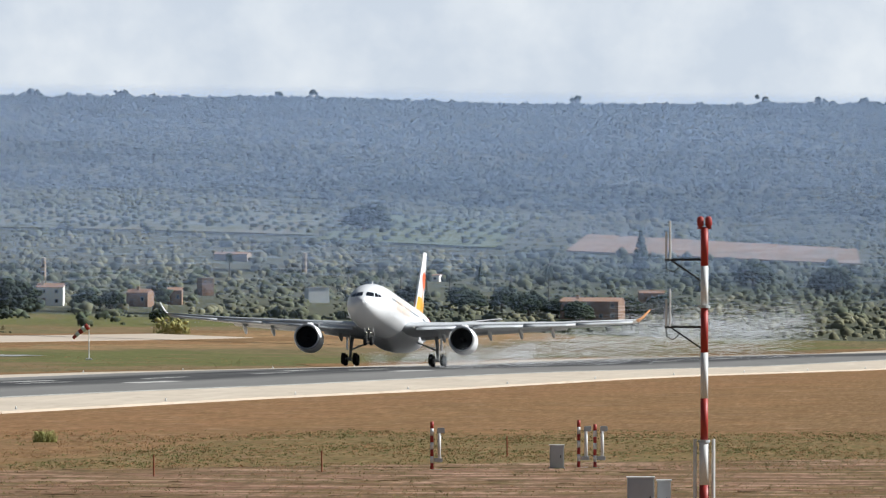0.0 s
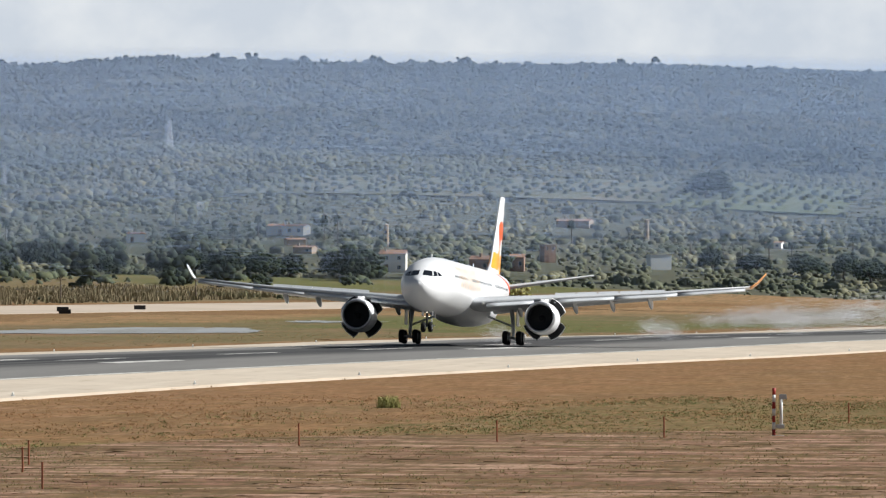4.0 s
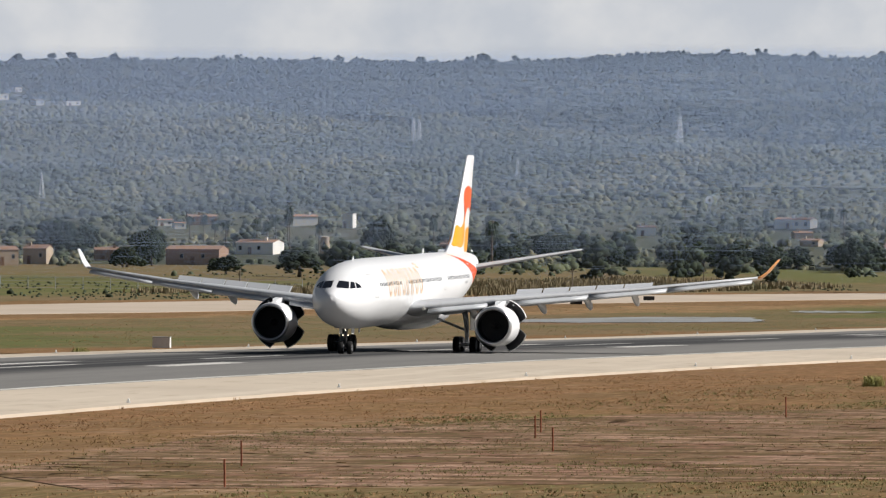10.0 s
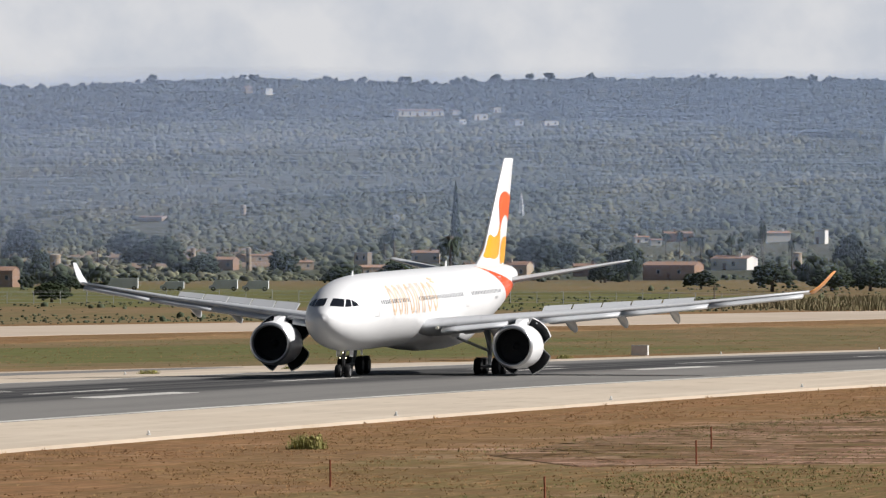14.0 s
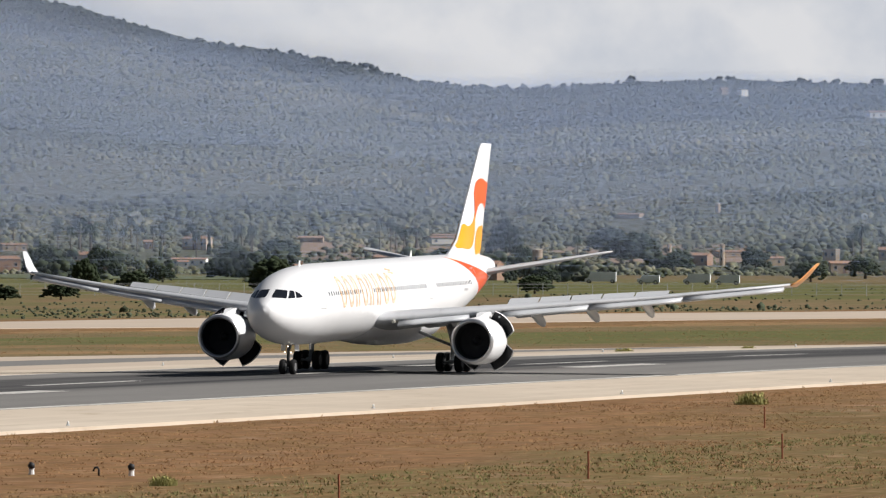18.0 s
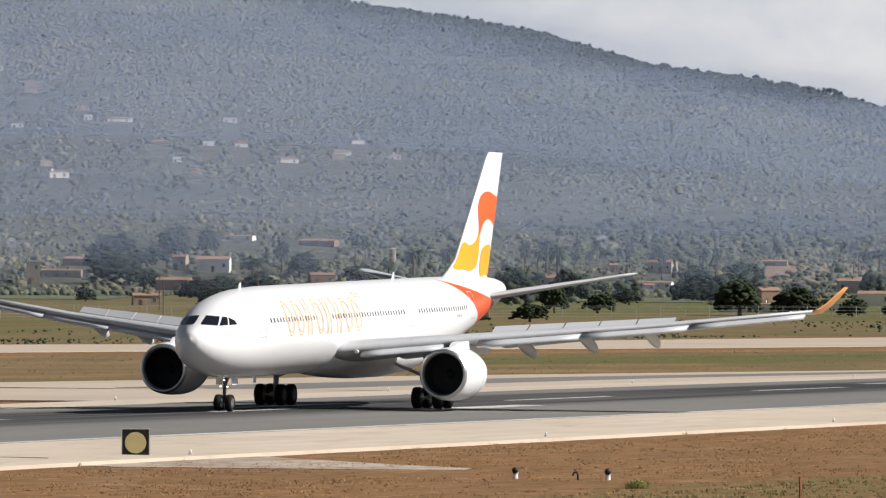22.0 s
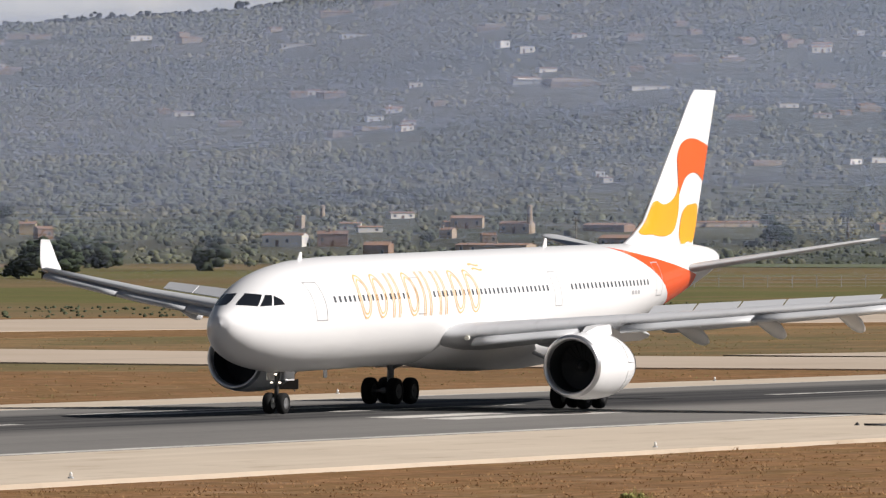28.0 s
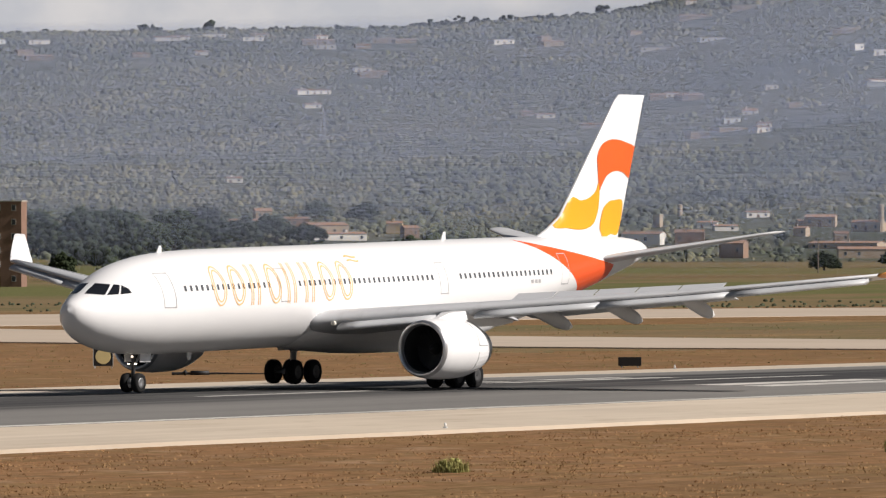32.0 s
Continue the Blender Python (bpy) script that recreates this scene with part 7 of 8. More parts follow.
for k, (x, y) in enumerate(((417.6, 139.2), (417.0, 134.3))):
    t = thing("ground_light_fitting", "small white light fitting with a dark cap", "light fitting", "ground light fittings", stand(x, y))
    part("stem", mesh_of("stem", *tube([(0, 0, -0.05), (0, 0, 0.22), (0, 0, 0.3)], [0.14, 0.12, 0.16], 10), M_WPAINT), t)
    part("cap", mesh_of("cap", *tube([(0, 0, 0.3), (-0.05, 0, 0.42), (-0.15, 0, 0.48)], [0.15, 0.17, 0.1], 10), M_BLACK, True), t, "dark cap")
t = thing("bent_pipe", "bent black pipe end in the grass", "pipe", at=stand(416.6, 135.7))
part("pipe", mesh_of("pipe", *tube([(0, 0, -0.1), (0, 0, 0.28), (0, 0.06, 0.38), (0, 0.2, 0.36), (0, 0.26, 0.2)], 0.05, 8), M_BLACK, True), t)
for x, y, yaw in ((433.2, 174.3, 112), (478.1, 262.3, 118)):
    t = thing("fallen_marker", "black marker pole lying on the paving", "marker", "fallen markers", pose(x, y, float(ground_z(x, y)) + 0.12, 0, 0, yaw))
    part("pole", mesh_of("pole", *tube([(-4.4, 0, 0.06), (-2.2, 0, 0.08), (2.0, 0, 0.08)], [0.04, 0.06, 0.10], 8), M_BLACK), t)
    part("sleeve", mesh_of("sleeve", *tube([(-0.6, 0, 0.12), (0.7, 0, 0.12)], 0.16, 10), M_BLACK, True), t)
    part("knob", mesh_of("knob", *tube([(0.95, 0, 0.1), (1.05, 0, 0.14), (1.2, 0, 0.1)], [0.1, 0.22, 0.1], 8), M_BLACK, True), t)
# runway edge lights
for k in range(30):
    for l in (-36.6, 36.6):
        p = on_runway(np.array([150.0 + 60 * k]), np.array([l]))[0]
        t = thing("edge_light", "small white runway edge light", "light", "runway edge lights", pose(*p))
        part("base", mesh_of("base", *tube([(0, 0, -0.05), (0, 0, 0.05)], 0.13, 8), M_CAB) if (k, l) == (0, -36.6) else bpy.data.meshes["base_light"], t)
        if (k, l) == (0, -36.6):
            t.children[0].data.name = "base_light"
            lamp_me = mesh_of("lamp_glass", *tube([(0, 0, 0.05), (0, 0, 0.17), (0, 0, 0.25)], [0.05, 0.075, 0.04], 8), M_WPAINT, True)
        part("lamp", lamp_me, t)
# tank on the plain
t = thing("storage_tank", "long white cylindrical tank beside trees", "tank", at=stand(2255, 410, 10))
v, f = lathe_x([(-6.6, 0.02), (-6.5, 0.9), (-6.2, 1.25), (6.2, 1.25), (6.5, 0.9), (6.6, 0.02)], 24, (True, True))
part("shell", mesh_of("shell", [(-y, x, z + 2.7) for x, y, z in v], f, WALLS["p"], True), t)
for yy in (-4, 0, 4):
    part("saddle", mesh_of("saddle", *bevel_box(-0.8, 0.8, yy - 0.2, yy + 0.2, -0.1, 1.9, 0.03), M_CAB), t)
part("manhole", mesh_of("manhole", *tube([(0, -5, 3.9), (0, -5, 4.2)], 0.35, 10), M_CAB), t)


def vehicle(x, y, ln, h, colour, yaw, label):
    """A parked van or container truck far off."""
    t = thing("parked_van", label, "van", "parked vans", stand(x, y, yaw))
    v = [(px, py, pz) for py in (-0.95, 0.95) for px, pz in ((0, 0.45), (ln, 0.45), (ln, 1.1), (ln - 0.7, 1.25), (ln - 1.3, h), (0, h))]
    f = [(0, 1, 2, 3, 4, 5)[::-1], (6, 7, 8, 9, 10, 11)] + [(k, (k + 1) % 6, 6 + (k + 1) % 6, 6 + k) for k in range(6)]
    part("body", mesh_of("body", v, f, colour), t)
    part("windscreen", mesh_of("windscreen", [(ln - 0.68, -0.8, 1.3), (ln - 0.68, 0.8, 1.3), (ln - 1.22, 0.8, h - 0.1), (ln - 1.22, -0.8, h - 0.1)], [(0, 1, 2, 3)], M_PANE), t)
    for px in (0.8, ln - 0.9):
        for py in (-0.9, 0.9):
            part("wheel", tyre_me[0.53], t, "", pose(px, py, 0.45) @ Matrix.Diagonal((0.85, 1, 0.85, 1)))


VANS = ((1985, 500, 5.5, 2.2, "p"), (1990, 508, 6, 2.4, "p"), (1995, 521, 5, 2.0, "p"), (1860, 545, 4.6, 1.7, "p"), (1858, 556, 4.6, 1.6, "r"), (1850, 566, 5.0, 2.1, "p"), (1900, 570, 4.4, 1.6, "y"), (2010, 535, 7, 2.6, "p"), (1880, 530, 4.6, 1.7, "s"))
for x, y, ln, h, c in VANS:
    vehicle(x, y, ln, h, WALLS[c], 100, {"p": "white", "r": "dark red", "y": "yellow", "s": "beige"}[c] + " van parked by the perimeter fence")

# perimeter fence
fence = thing("perimeter_fence", "grey wire perimeter fence with thin posts", "fence")
FX = np.arange(1560, 2060, 6.0)
fa = np.radians(np.linspace(11.2, 24.0, len(FX)))
fr = np.linspace(1830, 1700, len(FX))
post_me = mesh_of("post", *tube([(0, 0, -0.2), (0, 0, 2.4)], 0.06, 5), M_STEEL)
fpts = [(r_ * math.cos(a_), r_ * math.sin(a_)) for r_, a_ in zip(fr, fa)]
for x, y in fpts:
    part("post", post_me, fence, "", pose(x, y, float(ground_z(x, y))))
for hh in (0.3, 0.9, 1.5, 2.1, 2.35):
    part("wire", mesh_of("wire", *tube([(x, y, float(ground_z(x, y)) + hh) for x, y in fpts], 0.02, 3), M_STEEL), fence)

# plants on the verge
def bush_at(x, y, w, h, label):
    g = np.random.default_rng(int(x * 3 + y))
    n = 60 if h > 2 else 34
    c = g.uniform(-1, 1, (n, 3)) * np.array([w * 0.42, w * 0.42, h * 0.35]) + np.array([0, 0, h * 0.42])
    v, f = clumps(c, g.uniform(0.07, 0.16, n) * h, g, ICO1, 0.45)
    bl_v, bl_f = [], []
    for k in range(520):
        bx, by, b = g.uniform(-w / 2, w / 2), g.uniform(-w / 2, w / 2), g.uniform(0, 6.28)
        hh = h * g.uniform(0.6, 1.15) * (1 - 0.5 * (math.hypot(bx, by) / (w * 0.7)) ** 2)
        o = len(bl_v)
        bl_v += [(bx - 0.02 * math.cos(b), by - 0.02 * math.sin(b), 0), (bx + 0.02 * math.cos(b), by + 0.02 * math.sin(b), 0), (bx + g.uniform(-0.2, 0.2), by + g.uniform(-0.2, 0.2), hh)]
        bl_f.append((o, o + 1, o + 2))
    t = thing("verge_bush", label, "bush", "bushes on the verge", stand(x, y))
    part("foliage", tri_mesh("foliage", v, f, M_PLANT), t)
    part("stem_tuft", mesh_of("stem_tuft", bl_v, bl_f, M_PLANT), t)


bush_at(843.8, 131.8, 1.5, 0.95, "low green bush in dry grass")
bush_at(608.4, 153.6, 1.9, 0.95, "low yellow-green bush beside the runway shoulder")
bush_at(306.6, 132.9, 1.1, 0.95, "small bright green plant in dry grass")
bush_at(268.4, 136.5, 1.3, 0.7, "small straggling plant in dry grass")
bush_at(402, 128, 1.0, 0.5, "small green plant in dry grass")
bush_at(872, 232, 1.6, 0.7, "dark low bush beside the far shoulder")
bush_at(905, 228, 1.3, 0.6, "dark low bush beside the far shoulder")
bush_at(1005, 225, 1.5, 0.7, "dark low bush beside the far shoulder")
bush_at(2125, 263.7, 7.5, 4.3, "large dark round bush beyond the taxiway")

# shallow flood water on the far grass
M_WATER = mat("flood_water", (0.36, 0.36, 0.35), 0.35, spots=(((0.02, 0.1, 0.1), 0.5, 0.6, (0.26, 0.24, 0.2), 0.7),), spec=0.6)
for wv in (((1440, 262), (1446, 249), (1470, 241), (1500, 232), (1540, 236), (1580, 245), (1570, 258), (1530, 264), (1490, 266)), ((1672, 247), (1690, 241), (1705, 238), (1712, 243), (1700, 250), (1684, 252))):
    rim = []
    for k, (x, y) in enumerate(wv):
        xn, yn = wv[(k + 1) % len(wv)]
        for q in range(6):
            u = q / 6
            rim.append((x + (xn - x) * u + 5 * math.sin(k * 5.1 + q * 2.3), y + (yn - y) * u + 1.2 * math.sin(k * 3.7 + q * 1.9)))
    mx, my = sum(p[0] for p in rim) / len(rim), sum(p[1] for p in rim) / len(rim)
    rows_w = [[(mx + (x - mx) * u, my + (y - my) * u) for x, y in rim] for u in (0.25, 0.5, 0.75, 1.0)]
    pts = [(mx, my)] + [p for row in rows_w for p in row]
    n_w = len(rim)
    f = [(0, 1 + k, 1 + (k + 1) % n_w) for k in range(n_w)]
    f += [(1 + j * n_w + k, 1 + (j + 1) * n_w + k, 1 + (j + 1) * n_w + (k + 1) % n_w, 1 + j * n_w + (k + 1) % n_w) for j in range(3) for k in range(n_w)]
    me = mesh_of("water", [(x, y, float(ground_z(x, y)) + 0.07) for x, y in pts], f, M_WATER)
    tagged(new("water", me), "shallow flood water on the grass", "water", kind="structure")

# green and pale fields on the plain
M_FIELD = mat("green_field", (0.095, 0.115, 0.055), 0.95, spots=((0.03, 0.4, 0.7, (0.13, 0.13, 0.07), 0.8), ((0.4, 0.05, 0.4), 0.45, 0.65, (0.08, 0.11, 0.045), 0.6)))
M_EARTH = mat("bare_field", (0.24, 0.165, 0.12), 0.95, spots=((0.03, 0.4, 0.7, (0.18, 0.13, 0.092), 0.8), ((0.02, 0.1, 0.1), 0.5, 0.64, (0.13, 0.11, 0.07), 0.6)))
for corners, m_, lab in ((((2060, 640), (2090, 735)), M_FIELD, "green field beside a farm"), (((2050, 790), (2060, 880)), M_FIELD, "green field before farm buildings"), (((1930, 1010), (1940, 1100)), M_EARTH, "bare pale field beyond the fence"), (((2480, 620), (2500, 760)), M_EARTH, "bare reddish field among trees")):
    (xa, ya), (xb, yb) = corners
    me = sheet_xy([(xa, ya), (xb, yb)], [(xa + 110, ya + 30), (xb + 110, yb + 30)], m_, "field", 0.15, 12)
    tagged(new("field", me), lab, "field", kind="structure")


M_ORCHARD = mat("olive_grove_ground", (0.125, 0.125, 0.075), 0.95, spots=((0.02, 0.42, 0.62, (0.09, 0.10, 0.058), 0.8), ((0.02, 0.12, 0.1), 0.5, 0.62, (0.17, 0.145, 0.095), 0.7)))
PLOT_LOOKS = ((M_ORCHARD, "olive grove ground below the hill"), (M_FIELD, "green grove ground below the hill"), (M_EARTH, "bare reddish field below the hill"))
for (x0, x1, y0, y1), (m_, lab) in zip(PLOTS, PLOT_LOOKS):
    me = sheet_xy([(x0, y0), (x0 - 2, y1)], [(x1, y0 + 4), (x1 + 3, y1)], m_, "field", 0.7, 14)
    tagged(new("field", me), lab, "field", kind="structure")
rng = np.random.default_rng(61)
wx, wy, size = [], [], []
for x0, x1, y0, y1 in PLOTS[:2]:
    for x in np.arange(x0 + 8, x1 - 4, 17):
        for y in np.arange(y0 + 2, y1, 4.2):
            if rng.random() < 0.85:
                wx.append(x + rng.uniform(-2, 2))
                wy.append(y + rng.uniform(-0.6, 0.6))
                size.append(rng.uniform(0.7, 1.3))
wx, wy, size = np.array(wx), np.array(wy), np.array(size)
v, f = clumps(np.stack([wx, wy, ground_z(wx, wy) + 0.9 + size * 0.4], 1), size, rng, LOW, 0.3)
tagged(new("olive_rows", tri_mesh("olive_rows", v, f, M_SCRUB)), "rows of small olive trees below the hill", "trees", kind="stuff")
# dusty paved pad by the disc sign
M_PAD = mat("dusty_pad", (0.46, 0.39, 0.32), 0.9, spots=(((0.25, 0.2, 0.2), 0.46, 0.60, (0.26, 0.20, 0.15), 0.7), ((0.6, 0.9, 0.6), 0.54, 0.62, (0.21, 0.15, 0.085), 0.7), (3.0, 0.45, 0.65, (0.38, 0.32, 0.26), 0.4)), bump=0.5, bump_scale=2.0, spec=0.05)
me = sheet_xy([(456, 181), (430, 171), (431, 161), (431, 152), (433, 147)], [(466, 179), (467, 173), (456, 165.5), (446, 157), (436, 147.6)], M_PAD, "paved_pad", 0.03, 10)
tagged(new("paved_pad", me), "dusty pale paved pad beside the runway shoulder", "paving", kind="structure")


# ---- grass tufts ----
def tufts(n, lat0, lat1, x0, x1, h0, h1, material, name, label, seed, per=5):
    g = np.random.default_rng(seed)
    x, l = g.uniform(x0, x1, n), g.uniform(lat0, lat1, n)
    p = on_runway(x, l)
    ok = g.uniform(0, 1, n) < np.clip(0.55 + 0.55 * wav(p[:, 0] * 2, p[:, 1] * 5, 17), 0.06, 1)
    p = p[ok]
    p[:, 2] = ground_z(p[:, 0], p[:, 1])
    m = len(p)
    b = g.uniform(0, 6.283, (m, per))
    off = g.uniform(-0.18, 0.18, (m, per, 2))
    hh = g.uniform(h0, h1, (m, per))
    w = 0.035 + 0.25 * hh
    base = p[:, None, :] + np.concatenate([off, np.zeros((m, per, 1))], 2)
    d = np.stack([np.cos(b), np.sin(b), 0 * b], -1) * w[..., None] * 0.5
    tip = base + np.stack([g.uniform(-0.12, 0.12, (m, per)), g.uniform(-0.12, 0.12, (m, per)), hh], -1)
    v = np.stack([base - d, base + d, tip], 2).reshape(-1, 3)
    f = np.arange(len(v)).reshape(-1, 3)
    tagged(new(name, tri_mesh(name, v, f, material)), label, "grass", kind="stuff")


M_STRAW = mat("straw", (0.38, 0.22, 0.11), 0.95, spots=((0.03, 0.45, 0.65, (0.31, 0.22, 0.10), 0.8), (0.3, 0.5, 0.7, (0.26, 0.17, 0.09), 0.6)), spec=0.05)
M_GREEN = mat("green_grass", (0.20, 0.20, 0.08), 0.95, spots=((0.05, 0.45, 0.65, (0.22, 0.18, 0.085), 0.7),), spec=0.05)
tufts(90000, -170, -38.5, 230, 900, 0.03, 0.11, M_STRAW, "dry_grass_tufts", "dry straw-coloured grass tufts beside the runway", 3)
tufts(9000, -170, -60, 600, 900, 0.04, 0.16, M_GREEN, "green_grass_tufts", "green grass tufts among dry grass", 4)
tufts(22000, 38.5, 200, 420, 1700, 0.04, 0.13, M_STRAW, "far_grass_tufts", "dry grass beyond the runway", 5, 4)
tufts(14000, 45, 200, 420, 1900, 0.04, 0.14, M_GREEN, "far_green_tufts", "green grass beyond the runway", 6, 4)

tufts(380, -38.6, -34.5, 360, 1000, 0.06, 0.22, M_STRAW, "shoulder_weeds", "dry weeds along the shoulder edge", 9, 7)
tufts(26000, -170, -80, 330, 620, 0.05, 0.15, M_GREEN, "olive_grass_tufts", "olive-green grass among dry grass", 14)
M_LUSH = mat("lush_grass", (0.13, 0.145, 0.055), 0.95, spots=((0.2, 0.45, 0.65, (0.19, 0.165, 0.075), 0.7),), spec=0.05)
tufts(7000, -128, -78, 765, 910, 0.03, 0.10, M_LUSH, "lush_grass_tufts", "lush green grass round the sensor posts", 7, 6)
tufts(2500, -78, -60, 640, 740, 0.04, 0.12, M_LUSH, "lush_grass_tufts", "lush green grass beside the ploughed strip", 8, 5)

M_REED = mat("reeds", (0.26, 0.215, 0.135), 0.95, spots=((0.02, 0.45, 0.62, (0.19, 0.18, 0.10), 0.8), (0.3, 0.5, 0.65, (0.32, 0.25, 0.16), 0.6)), spec=0.05)
tufts(9000, 212, 262, 1720, 2080, 0.35, 1.25, M_REED, "reeds", "tall olive-brown reeds beyond the taxiway", 21, 6)

# ---- ploughed strip ----
M_PLOUGH = mat("ploughed_earth", (0.250, 0.138, 0.095), 0.95, spots=(((0.08, 0.07, 0.05), 0.45, 0.54, (0.165, 0.110, 0.050), 0.85), ((0.24, 0.22, 0.1), 0.50, 0.57, (0.135, 0.112, 0.046), 0.8),
    ((0.22, 0.16, 0.1), 0.55, 0.62, (0.42, 0.275, 0.195), 0.8), ((0.55, 0.5, 0.3), 0.51, 0.60, (0.12, 0.070, 0.036), 0.75), ((0.26, 0.05, 0.1), 0.47, 0.53, (0.135, 0.082, 0.050), 0.6), ((0.34, 0.07, 0.1), 0.53, 0.59, (0.44, 0.285, 0.205), 0.75), ((0.18, 1.6, 0.5), 0.50, 0.62, (0.10, 0.075, 0.036), 0.6), ((1.4, 2.2, 1.0), 0.50, 0.62, (0.09, 0.060, 0.038), 0.6)), bump=1.0, bump_scale=0.7, island=0.12, spec=0.03)
EDGE_A = [(808, 56), (772, 104), (748, 129), (716, 137), (672, 146), (596, 141)]
EDGE_B = [(640, 50), (628, 72), (616, 88), (598, 100), (585, 114), (572, 131)]
me = sheet_xy(EDGE_A, EDGE_B, M_PLOUGH, "ploughed_strip", 0.035)
tagged(new("ploughed_strip", me), "reddish ploughed strip among dry grass", "field", kind="structure")
rng = np.random.default_rng(29)
N = 420
u, w = rng.uniform(0, 5, N), rng.uniform(0, 1, N)
pa, pb = ([np.interp(u, range(6), [p[k] for p in e]) for k in (0, 1)] for e in (EDGE_A, EDGE_B))
wx, wy = pa[0] + (pb[0] - pa[0]) * w, pa[1] + (pb[1] - pa[1]) * w
ln = rng.uniform(0.12, 0.75, N)
v, f = [], []
base, tri = LOW
for k in range(N):
    b = 1.45 + rng.uniform(-0.12, 0.12)
    q = base * np.array([ln[k] * 1.3, 0.16, rng.uniform(0.01, 0.035)]) * (1 + 0.25 * rng.standard_normal((len(base), 1)))
    f.append(tri + k * len(base))
    v.append(np.stack([q[:, 0] * math.cos(b) - q[:, 1] * math.sin(b) + wx[k], q[:, 0] * math.sin(b) + q[:, 1] * math.cos(b) + wy[k], q[:, 2] + float(ground_z(wx[k], wy[k])) + 0.045], 1))
tagged(new("earth_clods", tri_mesh("earth_clods", np.concatenate(v), np.concatenate(f), M_PLOUGH)), "low ridges and clods of ploughed earth", "earth", kind="stuff")

# ---- tyre smoke ----
M_SMOKE = bpy.data.materials.new("tyre_smoke")
M_SMOKE.use_nodes = True
sn, sl = M_SMOKE.node_tree.nodes, M_SMOKE.node_tree.links
sn.clear()
s_out, s_mix, s_front, s_back = sn.new("ShaderNodeOutputMaterial"), sn.new("ShaderNodeMixShader"), sn.new("ShaderNodeBsdfDiffuse"), sn.new("ShaderNodeBsdfTranslucent")
s_mix.inputs["Fac"].default_value = 0.4
s_front.inputs["Color"].default_value = s_back.inputs["Color"].default_value = (0.90, 0.92, 0.96, 1)
sl.new(s_front.outputs[0], s_mix.inputs[1])
sl.new(s_back.outputs[0], s_mix.inputs[2])
sl.new(s_mix.outputs[0], s_out.inputs["Surface"])
# each puff is a soft cloud of fine wisps
puff_me = []
for k in range(8):
    g = np.random.default_rng(70 + k)
    n, thick = (520, 1.0) if k < 4 else (850, 1.2)
    c = g.standard_normal((n, 3)) * np.array([0.45, 0.42, 0.38])
    b, ln = g.uniform(0, 3.1416, n), g.uniform(0.08, 0.30, n)
    d = np.stack([np.cos(b) * ln * 0.3, np.sin(b) * ln, g.uniform(-0.06, 0.06, n)], 1)
    up = thick * g.uniform(0.0014, 0.0030, n)[:, None] * np.array([[-0.25, 0, 1.0]])
    v = np.stack([c - d, c + d, c + d + up, c - d + up], 1).reshape(-1, 3)
    o = np.arange(n)[:, None] * 4
    puff_me.append(tri_mesh("puff", v, np.concatenate([o + np.array([[0, 1, 2]]), o + np.array([[0, 2, 3]])]), M_SMOKE))
smoke = thing("tyre_smoke", "thin white tyre smoke drifting over the runway", "smoke")
PUFFS = []
g = random.Random(9)
for k in range(18):
    u = k / 17
    x = 1385 + 330 * u
    size = 2.2 + 3.4 * min(1, u * 1.6) + g.uniform(0, 0.8)
    l = (5.3 if k % 2 else -5.3) * (1 - u)
    p = on_runway(np.array([x]), np.array([l]))[0]
    PUFFS.append((part("puff", puff_me[k % 4], smoke), p[0], p[1], p[2] + 0.8 + 4.5 * min(1, u * 1.5) * g.uniform(0.6, 1.0), size, k))
for k in range(4):
    x = 1200 + 45 * k
    p = on_runway(np.array([float(x)]), np.array([5.3 if k % 2 else -5.3]))[0]
    PUFFS.append((part("puff", puff_me[4 + k % 4], smoke), p[0], p[1], p[2] - 4.6, 1.7, 50 + k))
for k in range(8):
    p = on_runway(np.array([1372.0 + 9 * k]), np.array([5.3 if k % 2 else -5.3]))[0]
    PUFFS.append((part("puff", puff_me[4 + k % 4], smoke), p[0], p[1], p[2] + 1.0 + 0.12 * k, 1.5 + 0.12 * k, k))
for ob, x, y, z, size, k in PUFFS:
    ob.scale = (size * 4.0, size * 1.25, size * 0.8)
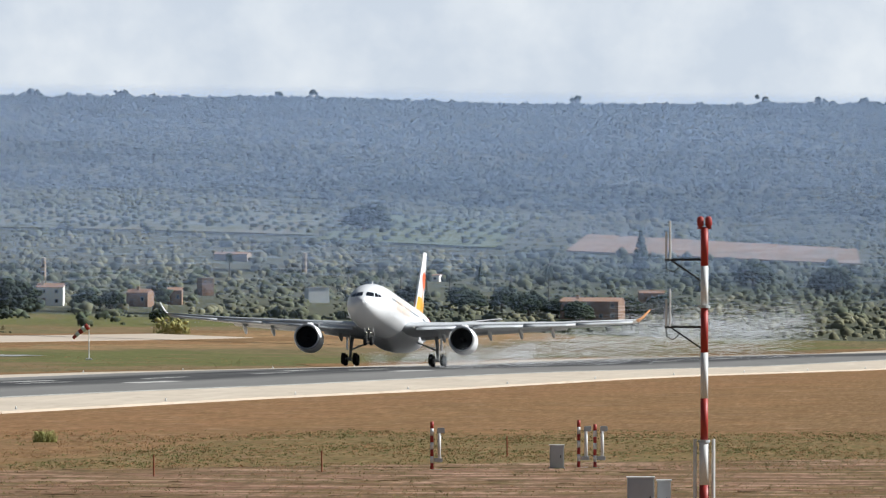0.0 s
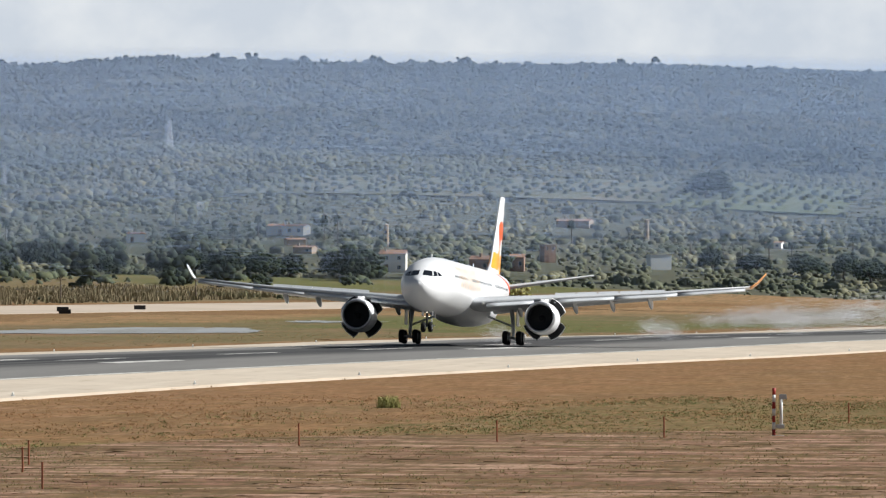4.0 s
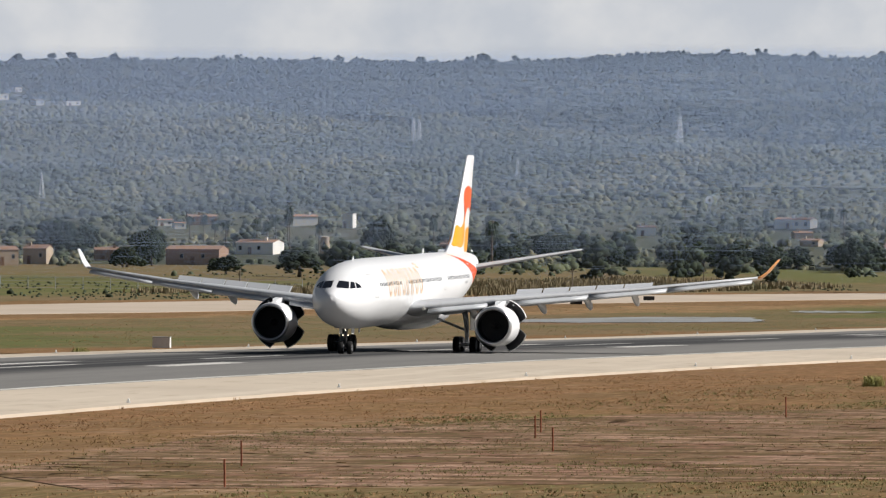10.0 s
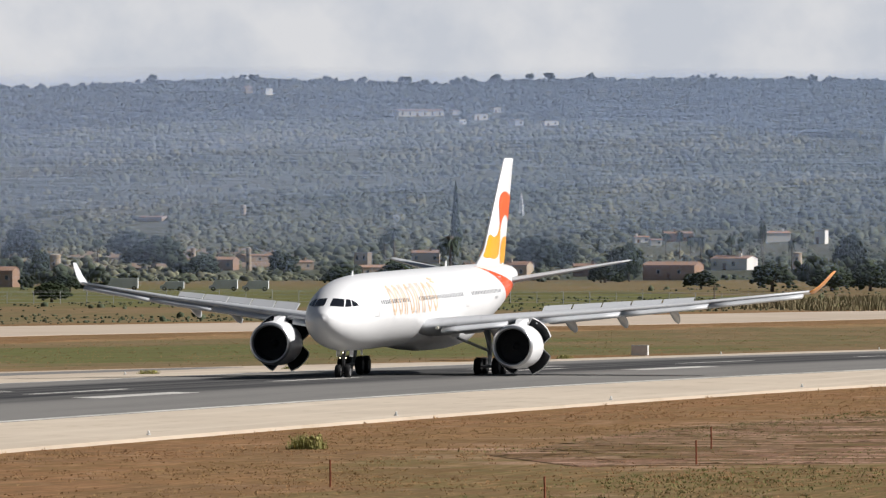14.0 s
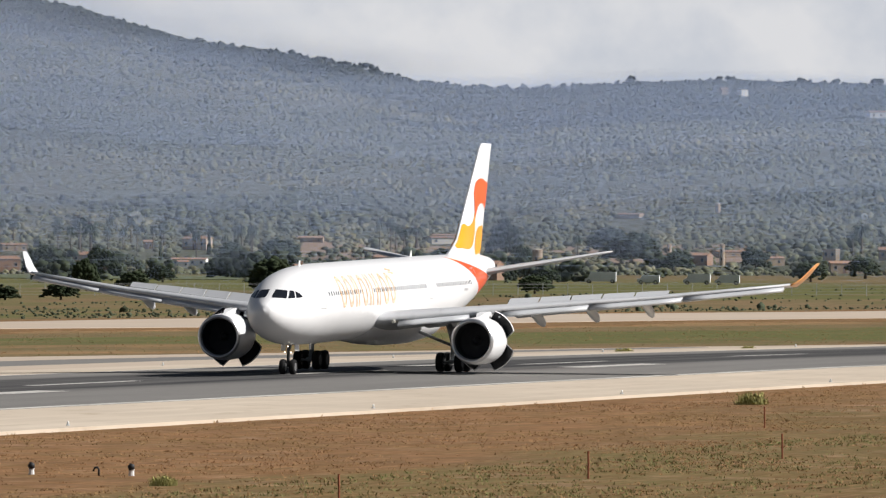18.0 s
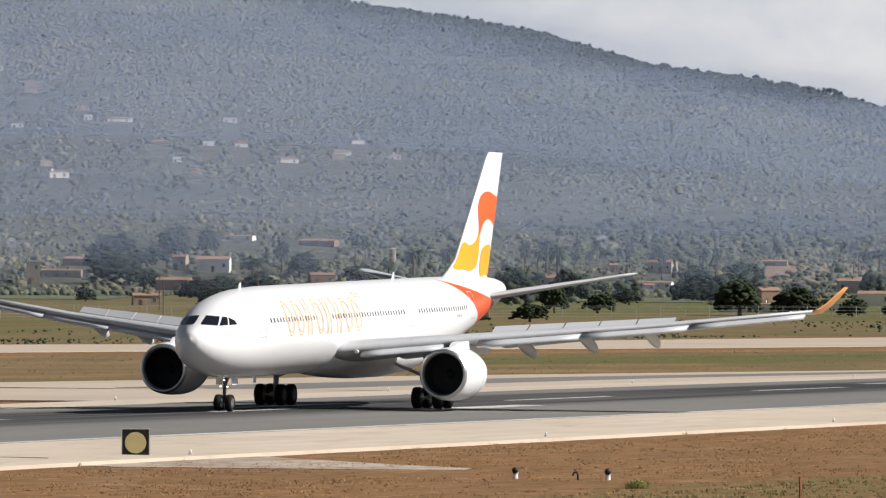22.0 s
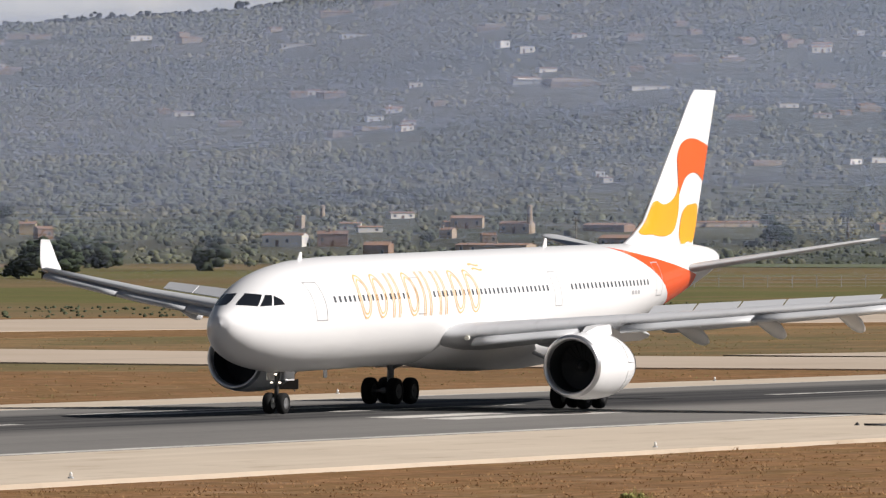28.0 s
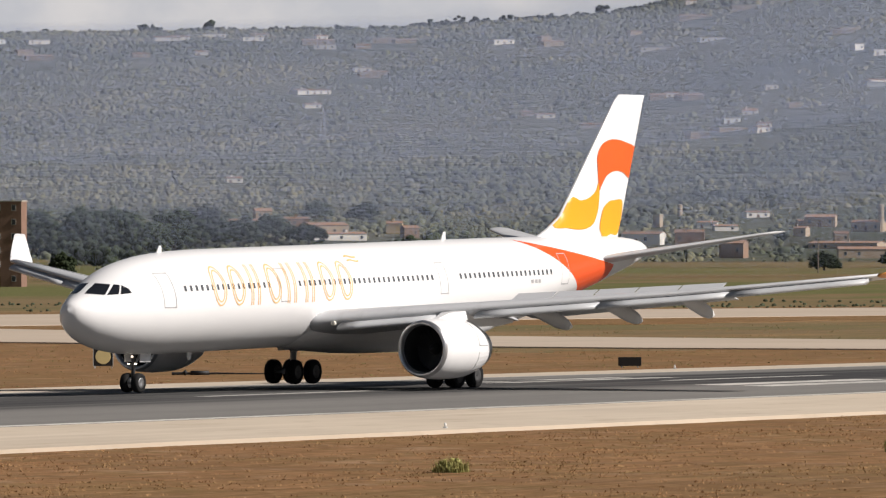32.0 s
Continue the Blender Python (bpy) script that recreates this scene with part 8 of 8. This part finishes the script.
# ---- what moves ----
def motions():
    walk(plane, [
        (0, pose(1393.9, 155.32, -2.39, -0.66, -6.23, 177.96)),
        (0.5, pose(1369.0, 157.22, -2.18, -0.66, -6.28, 178.05)),
        (1, pose(1344.7, 159.01, -1.98, -0.66, -5.91, 178.15)),
        (1.5, pose(1320.9, 160.81, -1.80, -0.66, -5.41, 178.24)),
        (2, pose(1297.7, 162.50, -1.65, -0.66, -4.94, 178.34)),
        (2.5, pose(1274.9, 164.09, -1.52, -0.66, -4.67, 178.43)),
        (3, pose(1252.5, 165.79, -1.38, -0.66, -4.38, 178.53)),
        (3.5, pose(1230.4, 167.39, -1.25, -0.66, -4.10, 178.63)),
        (4, pose(1208.2, 168.98, -1.11, -0.66, -3.58, 178.73)),
        (4.5, pose(1187.9, 170.69, -1.00, -0.66, -3.22, 178.78)),
        (6.5, pose(1106.2, 177.72, -0.45, -0.66, -1.89, 178.97)),
        (7, pose(1085.8, 179.53, -0.32, -0.66, -1.46, 179.02)),
        (7.5, pose(1067.0, 181.34, -0.22, -0.66, -1.09, 179.06)),
        (8, pose(1048.6, 183.14, -0.12, -0.66, -0.82, 179.11)),
        (8.5, pose(1030.7, 184.85, -0.03, -0.66, -0.65, 179.16)),
        (9, pose(1012.5, 186.46, 0.07, -0.66, -0.56, 179.20)),
        (10, pose(977.0, 190.00, 0.32, -0.66, -0.53, 179.35)),
        (11, pose(941.9, 193.14, 0.55, -0.66, -0.44, 179.48)),
        (12, pose(907.7, 196.08, 0.74, -0.66, -0.38, 179.62)),
        (13, pose(874.0, 198.82, 0.92, -0.66, -0.35, 179.75)),
        (14, pose(840.9, 201.26, 1.10, -0.66, -0.32, 179.86)),
        (15, pose(802.8, 202.40, 1.34, -0.66, -0.30, 180.25)),
        (15.5, pose(784.3, 202.72, 1.45, -0.66, -0.26, 180.44)),
        (17.5, pose(709.1, 203.41, 1.79, -0.66, -0.31, 181.19)),
        (18, pose(692.0, 203.33, 1.87, -0.66, -0.32, 181.33)),
        (19, pose(662.6, 203.63, 1.98, -0.66, -0.31, 181.24)),
        (20, pose(632.5, 203.82, 2.08, -0.66, -0.31, 181.17)),
        (21, pose(604.3, 204.02, 2.18, -0.66, -0.32, 181.10)),
        (22, pose(577.8, 204.11, 2.28, -0.66, -0.34, 181.04)),
        (23, pose(552.4, 203.91, 2.38, -0.66, -0.33, 180.93)),
        (24, pose(528.7, 203.73, 2.50, -0.66, -0.31, 180.74)),
        (25, pose(506.2, 203.44, 2.61, -0.66, -0.30, 180.55)),
        (26, pose(485.4, 203.26, 2.71, -0.66, -0.28, 180.37)),
        (26.5, pose(475.5, 203.21, 2.76, -0.66, -0.30, 180.44)),
        (28.5, pose(440.1, 203.21, 2.92, -0.66, -0.32, 180.72)),
        (29, pose(431.9, 203.16, 2.96, -0.66, -0.33, 180.79)),
        (30, pose(413.0, 201.30, 2.99, -0.66, -0.29, 179.80)),
        (31, pose(411.5, 207.20, 3.01, -0.66, -0.25, 178.33)),
        (32, pose(405.0, 211.00, 3.04, -0.66, -0.21, 176.45)),
    ])
    for ob, place, hinge in SPOILERS:
        down = Matrix.Translation(place)
        up = down @ Matrix.Rotation(radians(38), 4, hinge)
        walk(ob, [(0, down), (1.2, down), (2.1, up), (32, up)])
    for ob, x, y, z, a in DOORS:
        axis = Vector((0, -math.sin(radians(a)), math.cos(radians(a))))
        shut = Matrix.Translation((x, y, z))
        wide = shut @ Matrix.Rotation(radians(52), 4, axis)
        walk(ob, [(0, shut), (2.2, shut), (3.4, wide), (19.3, wide), (20.5, shut), (32, shut)])
    for ob, x, y, z, size, k in PUFFS:
        drift = 1.0 + 0.02 * (k % 9)
        if k < 50:
            walk(ob, [(0, pose(x, y, z)), (6, pose(x + 5 * drift, y + 3, z + 1.0, 0, 0, 25)), (32, pose(x + 16 * drift, y + 14, z + 3.0, 0, 0, 70))])
        else:
            up = max(0.3, (1361 - x) / 42)
            walk(ob, [(0, pose(x, y, z)), (up, pose(x, y, z)), (up + 0.5, pose(x, y, z + 5.4)), (32, pose(x + 14, y + 12, z + 7.0, 0, 0, 70))])


motions()
